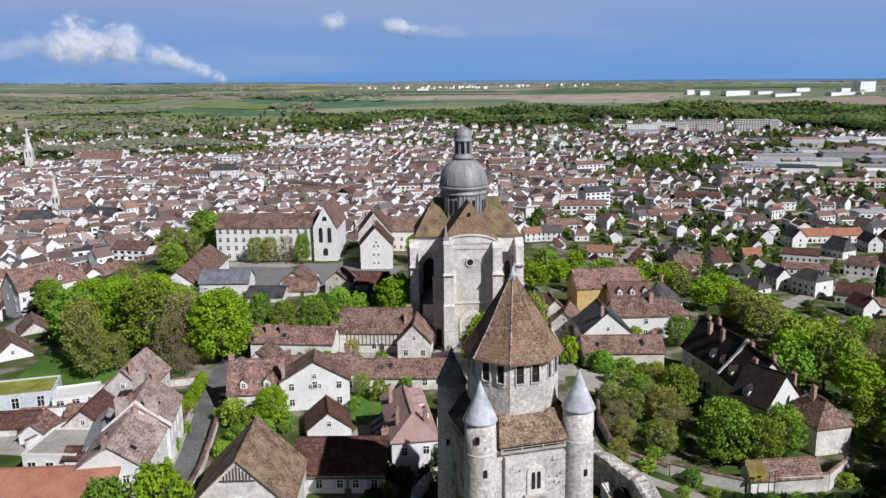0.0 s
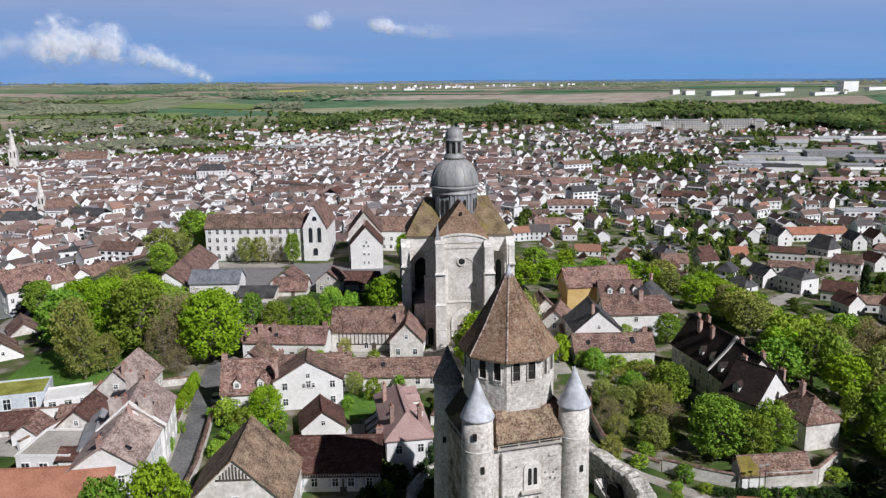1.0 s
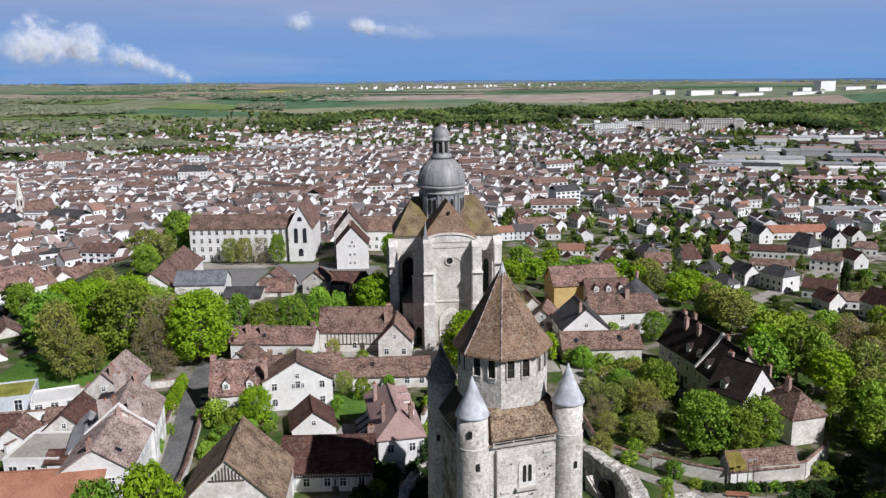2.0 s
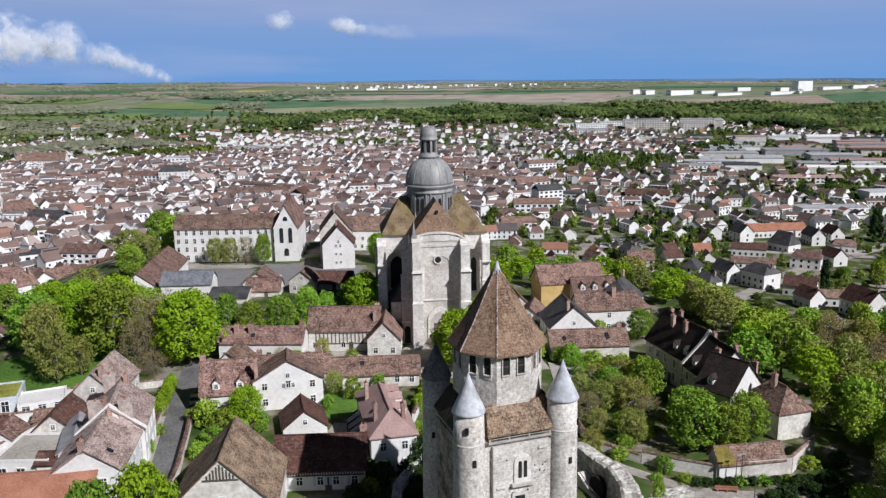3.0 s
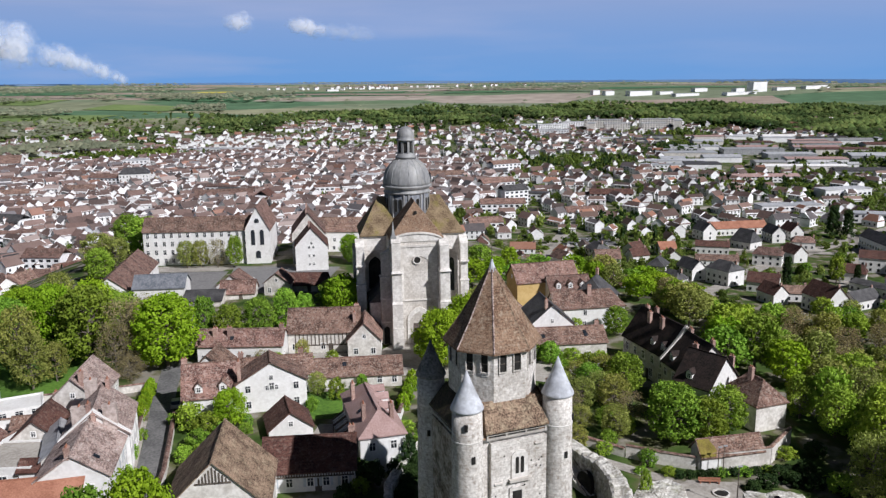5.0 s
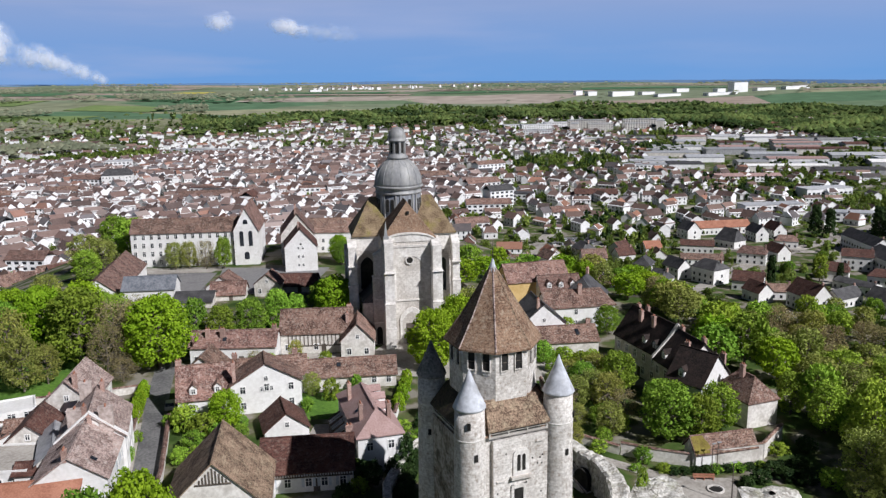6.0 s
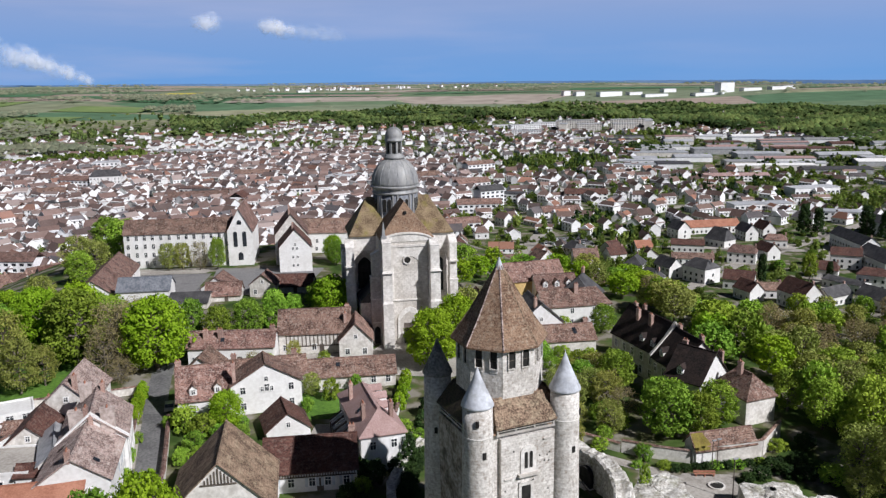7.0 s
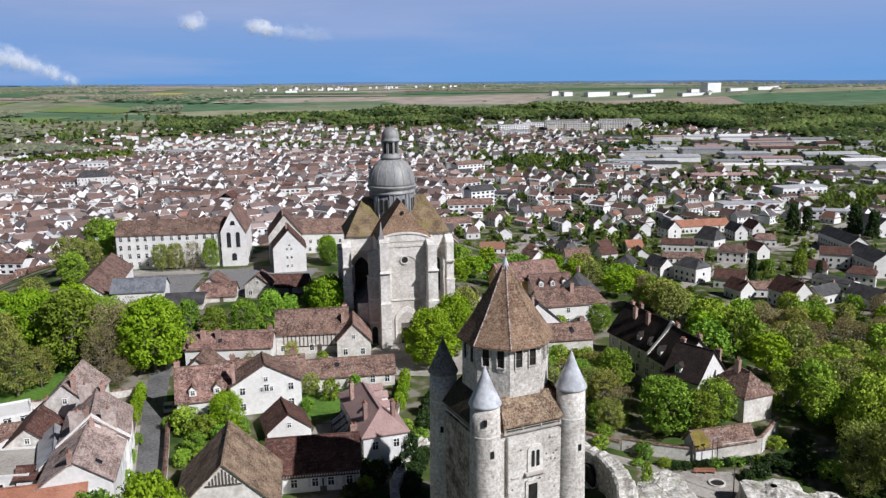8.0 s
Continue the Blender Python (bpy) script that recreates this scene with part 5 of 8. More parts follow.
def flat_block(x, y, lx, ly, top, turn, label, wall, roof, lip=0.35):
    g = gz(x, y)
    b = thing("flat_roofed_house", x, y, g, turn, label, "house")
    part("wall", Mesh().box(-lx / 2, lx / 2, -ly / 2, ly / 2, -1.5, top - g), wall, b)
    part("roof_deck", Mesh().box(-lx / 2 + 0.3, lx / 2 - 0.3, -ly / 2 + 0.3, ly / 2 - 0.3, top - g + 0.004, top - g + 0.1), roof, b)
    rim = Mesh()
    for x0, x1, y0, y1 in ((-lx / 2 - 0.05, lx / 2 + 0.05, -ly / 2 - 0.05, -ly / 2 + 0.25), (-lx / 2 - 0.05, lx / 2 + 0.05, ly / 2 - 0.25, ly / 2 + 0.05), (-lx / 2 - 0.05, -lx / 2 + 0.25, -ly / 2 + 0.25, ly / 2 - 0.25), (lx / 2 - 0.25, lx / 2 + 0.05, -ly / 2 + 0.25, ly / 2 - 0.25)):
        rim.box(x0, x1, y0, y1, top - g - 0.1, top - g + lip)
    part("parapet", rim, wall, b)
    for i in range(3):
        add_window(b, -lx / 2 + lx * (i + 0.5) / 3, -ly / 2, 0.4, 0, (1.3, 2.1))
    add_window(b, lx / 2, 0, 0.4, 90, (1.3, 2.1))
    return b


flat_block(-65.3, 115.6, 8.5, 9.5, 8.0, 2, "plain cream block with a flat pale roof", PLASTER, PAVING)
flat_block(-87.5, 139.0, 13, 8.5, 7.4, 20, "modern white house with a planted flat roof", SHUTTER, LEAF_OLIVE)
flat_block(-76.5, 139.5, 8.0, 7.0, 6.6, 25, "plain white block with a flat roof", PLASTER, PLASTER)


def garden_wall(line, height, label, material=PLASTER_OLD, width=0.5, cap=TILE, uneven=0.0):
    """A wall on the land along plan points, with a tile coping."""
    body, top = Mesh(), Mesh()
    x0, y0 = line[0]
    w = thing("garden_wall", x0, y0, gz(x0, y0), 0, label, "wall")
    rnd = random.Random(int(x0 * 7 + y0))
    for (ax, ay), (bx, by) in zip(line[:-1], line[1:]):
        n = max(1, int(math.hypot(bx - ax, by - ay) / 4))
        q = math.hypot(bx - ax, by - ay)
        ox, oy = -(by - ay) / q * width / 2, (bx - ax) / q * width / 2
        for i in range(n):
            p = [(ax + (bx - ax) * u, ay + (by - ay) * u) for u in (i / n, (i + 1) / n)]
            zs = [gz(*a) for a in p]
            h = height + rnd.uniform(-uneven, uneven)
            for m, e, lo, hi in ((body, 1.0, -0.6, h), (top, 1.5, h + 0.004, h + 0.2)):
                pts = []
                for zo in (lo, hi):
                    for (x, y), z in zip(p, zs):
                        k = e if (m is body or zo == lo) else 0.3
                        pts += [(x - ox * k - x0, y - oy * k - y0, z + zo - zs[0] + (zs[0] - gz(x0, y0))), (x + ox * k - x0, y + oy * k - y0, z + zo - gz(x0, y0))]
                        pts[-2] = (pts[-2][0], pts[-2][1], z + zo - gz(x0, y0))
                m.add(pts, [(0, 1, 3, 2), (4, 6, 7, 5), (0, 4, 5, 1), (1, 5, 7, 3), (3, 7, 6, 2), (2, 6, 4, 0)])
    part("wall_body", body, material, w)
    if cap:
        part("coping", top, cap, w)
    return w


garden_wall([(41.2, 117.4), (47, 117.9), (53.6, 119.0), (60, 126)], 2.9, "cream garden wall with shed roof above")
garden_wall([(30.5, 121.0), (41.0, 117.6)], 2.2, "cream garden wall with tile coping")
garden_wall([(22.0, 128.5), (24.5, 124.0), (30.3, 121.0)], 1.6, "curved old garden wall")
garden_wall([(22.0, 150.0), (21.0, 137.0), (22.0, 128.6)], 1.6, "old stone garden wall")
garden_wall([(12.5, 172), (13.8, 190), (14.5, 212)], 2.4, "tall old wall beside the church lane", PLASTER_OLD, 0.6)
garden_wall([(18.5, 168), (19.5, 190), (20.5, 200)], 2.0, "old stone wall along the lane")
garden_wall([(-50.5, 124), (-53.5, 138), (-56.0, 150)], 1.4, "low ivy-grown wall along the street", PLASTER_OLD)
garden_wall([(-41.4, 106.0), (-42.4, 114.0), (-44.6, 124.2), (-47.2, 135.4)], 1.5, "dark old garden wall along the street", PLASTER_OLD)
garden_wall([(-69.5, 134.5), (-76.0, 133.2), (-83.0, 131.6)], 1.9, "white yard wall behind the street houses", PLASTER)
garden_wall([(-72.0, 128.6), (-74.5, 119.5)], 1.7, "white yard wall with tile coping", PLASTER)
garden_wall([(-56.2, 150.2), (-66, 147), (-80, 144)], 1.5, "low stone wall behind the street houses", PLASTER_OLD)
garden_wall([(-7, 132), (-5.0, 150)], 1.7, "garden wall beside the pink-roofed house", PLASTER)
garden_wall([(-37.5, 155.5), (-30, 160.0), (-20, 161), (-12.5, 158)], 1.6, "white courtyard wall", PLASTER)
garden_wall([(-13.5, 126), (-14.5, 138), (-13.5, 146.5)], 1.8, "garden wall of the lawn", PLASTER_OLD)


# grey timber lean-to along the pink-tiled house
pergola = thing("timber_lean_to", -15.6, 121.6, gz(-15.6, 121.6), -76, "grey weathered timber lean-to along the pink-tiled house", "lean-to")
for i in range(6):
    part("post", Mesh().box(-6.3 + i * 2.5, -6.15 + i * 2.5, -0.95, -0.8, 0, 2.6), WOOD, pergola)
part("beam", Mesh().box(-6.6, 6.6, -0.97, -0.79, 2.604, 2.78), WOOD, pergola)
part("beam", Mesh().box(-6.6, 6.6, 0.82, 0.98, 3.9, 4.08), WOOD, pergola)
for i in range(17):
    u = -6.5 + i * 0.8
    part("rafter", Mesh().add([(u + a, b, 2.78 + (b + 1.05) * 0.66 + c) for c in (0, 0.14) for b in (-1.05, 1.05) for a in (0, 0.34)], [(0, 2, 3, 1), (4, 5, 7, 6), (0, 1, 5, 4), (2, 6, 7, 3), (0, 4, 6, 2), (1, 3, 7, 5)]), SHUTTER if i % 3 else WOOD, pergola)


# timber studs in the barn's front gable and under the eaves of the red-roofed house
def timber(root, x, y, z, turn, width, height, n, label, gable=False):
    t = part("timber_frame", Mesh().box(-width / 2, width / 2, -0.07, 0.04, -0.2, 0.0), WOOD, root, label)
    t.matrix_basis = root.matrix_basis.inverted() @ pose(x, y, z, 0, 0, turn)
    for i in range(n):
        u = -width / 2 + width * (i + 0.5) / n
        h = height * (1 - abs(u) / (width / 2)) if gable else height
        if h > 0.2:
            part("stud", Mesh().box(u - 0.09, u + 0.09, -0.06, 0.04, 0.004, h), WOOD, t)


timber(barn, -29.6, 94.78, 13.6, 6, 4.6, 2.1, 11, "dark timber studs in the plastered gable", True)
timber(red_house, -19.5, 108.44, 7.0, 4, 13.2, 0.75, 34, "band of dark timber studs under the eaves")
timber(court_house, -24.6, 169.86, 6.4, 1, 13.0, 2.6, 15, "grey timber framing")


# ---------------------------------------------------------------- ruins round the keep
def lumpy(name, x, y, base, outline, top, label, seed, material, rough=0.5, category="ruin"):
    """A block of ruined masonry: a fine grid over a convex outline, broken and uneven on top, steep at its sides."""
    t = thing(name, x, y, base, 0, label, category)
    k = len(outline)
    rings, seg = 10, 8
    rim = []
    for i in range(k):
        (ax, ay), (bx, by) = outline[i], outline[(i + 1) % k]
        rim += [(ax + (bx - ax) * j / seg, ay + (by - ay) * j / seg) for j in range(seg)]
    n = len(rim)
    off = Vector((seed * 3.1, seed * 1.7, 0))
    pts, faces = [], []
    for r in range(rings + 3):
        for px, py in rim:
            if r < 3:
                s, h = 1.0 + 0.06 * (2 - r), (top * 0.9) * r / 3 - 0.6
            else:
                s = 1 - (r - 3) / (rings - 0.5)
                h = top * (0.9 + 0.1 * (1 - s))
            p = Vector((px * s, py * s, h))
            nz = noise.noise(p * 0.35 + off) * 1.0 + noise.noise(p * 1.1 + off) * 0.5 + noise.noise(p * 2.7 + off) * 0.25
            side = Vector((px, py, 0)).normalized()
            p += side * nz * rough * 0.7 + Vector((0, 0, 1)) * nz * rough * (1.0 if r >= 3 else 0.2)
            pts.append(p)
    for r in range(rings + 2):
        faces += [(r * n + i, r * n + (i + 1) % n, (r + 1) * n + (i + 1) % n, (r + 1) * n + i) for i in range(n)]
    part("masonry", Mesh().add(pts, faces), material, t)
    return t


RUIN = surf("bleached_broken_masonry", (0.30, 0.275, 0.235), (0.72, 0.70, 0.655), 0.7, 2.6, 0.95, 1.0, 0.6, stain=(0.20, 0.20, 0.11), stain_scale=0.45, stain_amount=0.6)
r1 = lumpy("ruined_wall", 30.0, 100.2, 1.5, [(-4.0, -7.0), (3.8, -6.0), (4.2, 1.5), (3.6, 6.4), (-1.6, 5.0), (-4.0, 1.0)], 5.2, "white broken masonry of the ruined outer wall", 3, RUIN, 0.45)
part("wall_hole", Mesh().box(-0.3, 0.35, -7.35, -6.2, 3.2, 4.6), DARK, r1)
lumpy("ruined_wall", 47.0, 101.5, 1.4, [(-5.0, -3.6), (0, -4.6), (4.4, -3.2), (4.8, 1.6), (1.0, 3.4), (-3.6, 3.2)], 3.6, "pale rock-like stump of ruined wall", 5, RUIN, 0.5)
lumpy("ruined_wall", 56.5, 101.0, 0.6, [(-4.0, -3.0), (2, -3.6), (4.4, 0.2), (0.6, 2.6), (-3.6, 2.0)], 2.2, "low overgrown stump of ruined wall", 8, RUIN, 0.7)


def ring_wall(cx, cy, pts, width, top, label, base=0.0):
    """A thick curved wall along plan points, its faces and broken top uneven."""
    w = thing("ring_wall", cx, cy, base, 0, label, "wall")
    dense = []
    for (ax, ay), (bx, by) in zip(pts[:-1], pts[1:]):
        k = max(2, int(math.hypot(bx - ax, by - ay) / 0.55))
        dense += [(ax + (bx - ax) * i / k, ay + (by - ay) * i / k) for i in range(k)]
    dense.append(pts[-1])
    n, rows = len(dense), []
    for i, (x, y) in enumerate(dense):
        a, b = dense[max(i - 3, 0)], dense[min(i + 3, n - 1)]
        q = math.hypot(b[0] - a[0], b[1] - a[1])
        ox, oy = -(b[1] - a[1]) / q * width / 2, (b[0] - a[0]) / q * width / 2
        h = top - base + 0.9 * noise.noise(Vector((x * 0.22, y * 0.22, 2.0))) + 0.5 * noise.noise(Vector((x * 0.9, y * 0.9, 5.0)))
        ring = []
        for s, u in ((-1.1, -0.4), (-1.06, 0.25), (-1.03, 0.5), (-1.0, 0.75), (-1.0, 0.97), (-0.75, 1.0), (-0.7, 0.9), (0, 0.88), (0.6, 0.92), (0.9, 0.9), (1.0, 0.75), (1.03, 0.5), (1.06, 0.25), (1.1, -0.4)):
            p = Vector((x, y, u * h))
            k = 1 + 0.16 * noise.noise(p * 0.9) + 0.10 * noise.noise(p * 2.3)
            ring.append((x - cx + ox * s * k, y - cy + oy * s * k, u * h + 0.2 * noise.noise(p * 1.3)))
        rows.append(ring)
    k = len(rows[0])
    flat = [p for r in rows for p in r]
    faces = [(k * i + j, k * i + j + 1, k * i + k + j + 1, k * i + k + j) for i in range(n - 1) for j in range(k - 1)]
    part("wall_body", Mesh().add(flat, faces + [tuple(range(k)), tuple(range(k * n - 1, k * n - k - 1, -1))]), RUIN, w)
    return w


rw = ring_wall(25.0, 105.0, [(16.5, 118.0), (18.5, 116.2), (20.3, 114.2), (21.8, 112.2), (23.0, 110.2), (23.9, 108.2), (24.5, 106.2), (24.8, 104.2), (24.8, 102.2), (24.6, 100.2), (24.2, 98.2), (23.7, 96.2), (23.0, 94.0)], 3.0, 8.4, "curved ruined ring wall of the keep with a walk on top", 1.5)
part("arch_opening", Mesh().slab([(x, z + 1.0) for x, z in arch(2.6, 4.2)], -0.15, 0.6).turned(Matrix.Translation((-3.9, 3.2, 0)) @ Matrix.Rotation(radians(-52), 4, "Z")), DARK, rw, "dark arch in the ring wall")
stair = thing("stone_stair", 21.0, 108.2, 2.0, -62, "narrow flight of stone steps with dark rails", "stairs")
for i in range(22):
    part("step", Mesh().box(-3.6 + i * 0.34, -3.6 + (i + 1) * 0.34 + 0.05, -0.8, 0.8, -1.5, 3.9 - i * 0.175), STONE_SMOOTH, stair)
for s in (-0.9, 0.9):
    rl = Mesh().add([(-3.6, s - 0.04, 4.9), (-3.6, s + 0.04, 4.9), (3.9, s + 0.04, 1.05), (3.9, s - 0.04, 1.05), (-3.6, s - 0.04, 4.8), (-3.6, s + 0.04, 4.8), (3.9, s + 0.04, 0.95), (3.9, s - 0.04, 0.95)], [(0, 1, 2, 3), (7, 6, 5, 4), (0, 3, 7, 4), (1, 5, 6, 2)])
    part("rail", rl, WOOD, stair)
ring_wall(-8.0, 108.0, [(-2.5, 121.5), (-4.8, 117.5), (-6.4, 112.5), (-7.8, 106.5), (-7.6, 101.0), (-5.6, 96.0), (-3.0, 92.0)], 1.3, 6.6, "old curved ring wall with grass on top", 3.0)
ring_wall(-2.0, 121.0, [(-5.6, 119.0), (-2.5, 121.2), (1.5, 123.0), (6.0, 124.2), (12.0, 124.0), (17.0, 118.5)], 1.0, 5.6, "old ring wall behind the keep", 3.0)


def bench(x, y, turn):
    b = thing("bench", x, y, gz(x, y) + 0.12, turn, "long red-brown wooden bench on the terrace", "bench")
    for i in range(3):
        part("seat_slat", Mesh().box(-1.7, 1.7, -0.25 + i * 0.17, -0.11 + i * 0.17, 0.42, 0.47), TILE_ORANGE, b)
    for s in (-1.4, 0, 1.4):
        part("leg", Mesh().box(s - 0.08, s + 0.08, -0.22, 0.22, 0, 0.42), TILE_ORANGE, b)
    part("backrest", Mesh().box(-1.7, 1.7, 0.27, 0.32, 0.5, 0.85), TILE_ORANGE, b)


bench(41.6, 112.9, -6)
pl = thing("planting_ring", 42.2, 109.6, gz(42.2, 109.6) + 0.12, 0, "round low stone ring with dark soil", "planter")
part("rim", Mesh().lathe(0, 0, [(1.3, 0), (1.3, 0.22), (1.05, 0.22), (1.05, 0.05)], 24), STONE_SMOOTH, pl)
part("soil", Mesh().lathe(0, 0, [(1.06, 0.0), (0.9, 0.12)], 20), DARK, pl)


def lamp_post(x, y, h):
    p = thing("street_lamp", x, y, gz(x, y), 10, "slim dark street lamp beside the terrace", "lamp", "street lamps")
    part("pole", Mesh().lathe(0, 0, [(0.09, 0), (0.06, h)], 8), WOOD, p)
    part("lamp_head", Mesh().box(-0.16, 0.5, -0.13, 0.13, h, h + 0.16), ZINC, p)


lamp_post(43.0, 105.6, 6.6)
lamp_post(43.6, 115.0, 5.0)
lamp_post(44.6, 115.4, 5.0)


def car(x, y, turn, paint, label):
    c = thing("car", x, y, gz(x, y) + 0.1, turn, label, "car", "parked cars")
    lower = Mesh().slab([(-2.05, 0.35), (2.05, 0.35), (2.08, 0.75), (1.2, 0.92), (-1.95, 0.95), (-2.08, 0.7)], -0.85, 0.85)
    part("body", lower, paint, c)
    part("cabin", Mesh().slab([(-1.7, 0.93), (1.1, 0.91), (0.45, 1.42), (-1.25, 1.45)], -0.74, 0.74), GLASS, c)
    part("roof_panel", Mesh().slab([(-1.25, 1.45), (0.45, 1.42), (0.4, 1.48), (-1.2, 1.51)], -0.72, 0.72), paint, c)
    for wx in (-1.3, 1.3):
        for wy in (-0.8, 0.8):
            wh = part("wheel", Mesh().lathe(0, 0, [(0.32, -0.1), (0.32, 0.1)], 14).turned(Matrix.Translation((wx, wy, 0.32)) @ Matrix.Rotation(math.pi / 2, 4, "X")), DARK, c)
    return c


CAR_DARK = surf("black_car_paint", (0.015, 0.016, 0.02), (0.03, 0.03, 0.036), 0.3, 1.0, 0.25, 0.0, 0.3, spec=0.6)
CAR_WHITE = surf("white_car_paint", (0.70, 0.71, 0.72), (0.78, 0.79, 0.80), 0.3, 1.0, 0.25, 0.0, 0.3, spec=0.6)
CAR_GREY = surf("silver_car_paint", (0.30, 0.31, 0.33), (0.38, 0.39, 0.41), 0.3, 1.0, 0.3, 0.0, 0.3, spec=0.6)
car(31.5, 160.6, 95, CAR_DARK, "black car parked in a garden yard")
car(34.5, 162.0, 80, CAR_GREY, "silver car parked in a garden yard")
car(-48.7, 141.5, 103, CAR_GREY, "silver car parked in the narrow street")
car(-60.8, 206.0, 95, CAR_WHITE, "white car parked beside the slate hall")
car(-56.0, 240.0, 20, CAR_WHITE, "white car parked in the school yard")
car(-128.5, 207.0, 62, CAR_GREY, "silver car parked on the pale lane")
car(-131.0, 213.0, 64, CAR_DARK, "dark car parked on the pale lane")
patch("pavement", [(80, 462), (112, 458), (116, 486), (84, 492)], ASPHALT, "grey asphalt car park below the upper town", "car park", 0.25)
for i in range(12):
    car(84 + (i % 6) * 4.6, 467 + (i // 6) * 12, 86 + (i * 37) % 9, (CAR_WHITE, CAR_GREY, CAR_WHITE, CAR_DARK)[i % 4], ("white car in a row of a car park", "silver car in a row of a car park", "white car in a row of a car park", "black car in a row of a car park")[i % 4])


# ---------------------------------------------------------------- trees
def leaf_cloud(rs, centres, radii, per, size, flat=0.75):
    """Leaf clusters as small bent quads spread over the outer part of each clump."""
    c = np.repeat(np.asarray(centres), per, 0)
    r = np.repeat(np.asarray(radii), per)
    n = len(c)
    d = rs.normal(size=(n, 3))
    d /= np.linalg.norm(d, axis=1)[:, None]
    d[:, 2] = d[:, 2] * flat + 0.12
    p = c + d * (r * rs.uniform(0.55, 1.05, n) ** 0.6)[:, None]
    nrm = d + rs.normal(size=(n, 3)) * 0.42
    nrm /= np.linalg.norm(nrm, axis=1)[:, None]
    a = np.cross(nrm, rs.normal(size=(n, 3)))
    a /= np.linalg.norm(a, axis=1)[:, None]
    b = np.cross(nrm, a)
    s = size * rs.uniform(0.6, 1.3, n)[:, None]
    q = np.stack([p - a * s - b * s * 0.6, p + a * s * 0.9 - b * s * 0.7, p + a * s + b * s * 0.6 - nrm * s * 0.25, p - a * s * 0.8 + b * s * 0.7 - nrm * s * 0.2], 1)
    return q.reshape(-1, 3)


def quad_mesh(name, pts, material):
    n = len(pts) // 4
    me = bpy.data.meshes.new(name)
    me.vertices.add(len(pts))
    me.vertices.foreach_set("co", np.asarray(pts, np.float32).ravel())
    me.loops.add(4 * n)
    me.loops.foreach_set("vertex_index", np.arange(4 * n, dtype=np.int32))
    me.polygons.add(n)
    me.polygons.foreach_set("loop_start", np.arange(0, 4 * n, 4, dtype=np.int32))
    me.materials.append(material)
    me.update(calc_edges=True)
    return me


def limb(m, p0, p1, r0, r1, n=6):
    p0, p1 = Vector(p0), Vector(p1)
    q = (p1 - p0).to_track_quat("Z", "Y").to_matrix()
    pts = [p + q @ Vector((r * math.cos(2 * math.pi * i / n), r * math.sin(2 * math.pi * i / n), 0)) for p, r in ((p0, r0), (p1, r1)) for i in range(n)]
    m.add(pts, [(i, (i + 1) % n, n + (i + 1) % n, n + i) for i in range(n)])


def tree_kind(seed, material, h=10.0, r=4.0, trunk=0.28, clumps=46, per=85, leaf=0.26, low=0.25, shape="round", twigs=60, lump=(0.24, 0.38)):
    """A tree about h high with crown radius r: meshes of trunk with limbs, and of the crown."""
    rs = np.random.RandomState(seed)
    wood = Mesh()
    z = 0.0
    bend = rs.uniform(-0.25, 0.25, (6, 2)).cumsum(0) * 0.5
    top = h * 0.72
    spine = [Vector((bend[i][0] * 0.6 if i else 0, bend[i][1] * 0.6 if i else 0, top * i / 5)) for i in range(6)]
    for i in range(5):
        limb(wood, spine[i], spine[i + 1], trunk * (1 - 0.15 * i), trunk * (1 - 0.15 * (i + 1)), 8)
    centres, radii = [], []
    for k in range(clumps):
        u = (k + 0.5) / clumps
        ang = 2.39996 * k + rs.uniform(-0.4, 0.4)
        zz = low + (1 - low) * u ** 0.85
        if shape == "round":
            prof = math.sqrt(max(0.02, 1 - ((zz - (low + 0.36)) / (1.03 - low - 0.36 if zz > low + 0.36 else 0.42)) ** 2))
        elif shape == "tall":
            prof = 0.35 + 0.65 * (1 - u) ** 0.6
        else:
            prof = 1.0 - 0.95 * u
        rr = r * prof * (0.42 + 0.5 * rs.uniform(0, 1) ** 0.5) * rs.uniform(0.82, 1.1)
        c = (rr * math.cos(ang), rr * math.sin(ang), zz * h)
        centres.append(c)
        radii.append(r * rs.uniform(*lump))
        if k % 2 == 0:
            s = spine[min(5, 1 + int(zz * 4.5))]
            m = s.lerp(Vector(c), 0.55) + Vector((0, 0, -0.05 * h))
            limb(wood, s * 0.98, m, trunk * 0.34, trunk * 0.2, 5)
            limb(wood, m, Vector(c), trunk * 0.2, trunk * 0.06, 4)
    for _ in range(twigs):
        i = rs.randint(len(centres))
        c = Vector(centres[i])
        d = Vector(rs.normal(size=3))
        d.z = abs(d.z)
        limb(wood, c, c + d.normalized() * radii[i] * 1.25, trunk * 0.06, trunk * 0.02, 3)
    crown = quad_mesh("crown", leaf_cloud(rs, centres, radii, per, leaf), material)
    return wood.data("trunk", BARK), crown


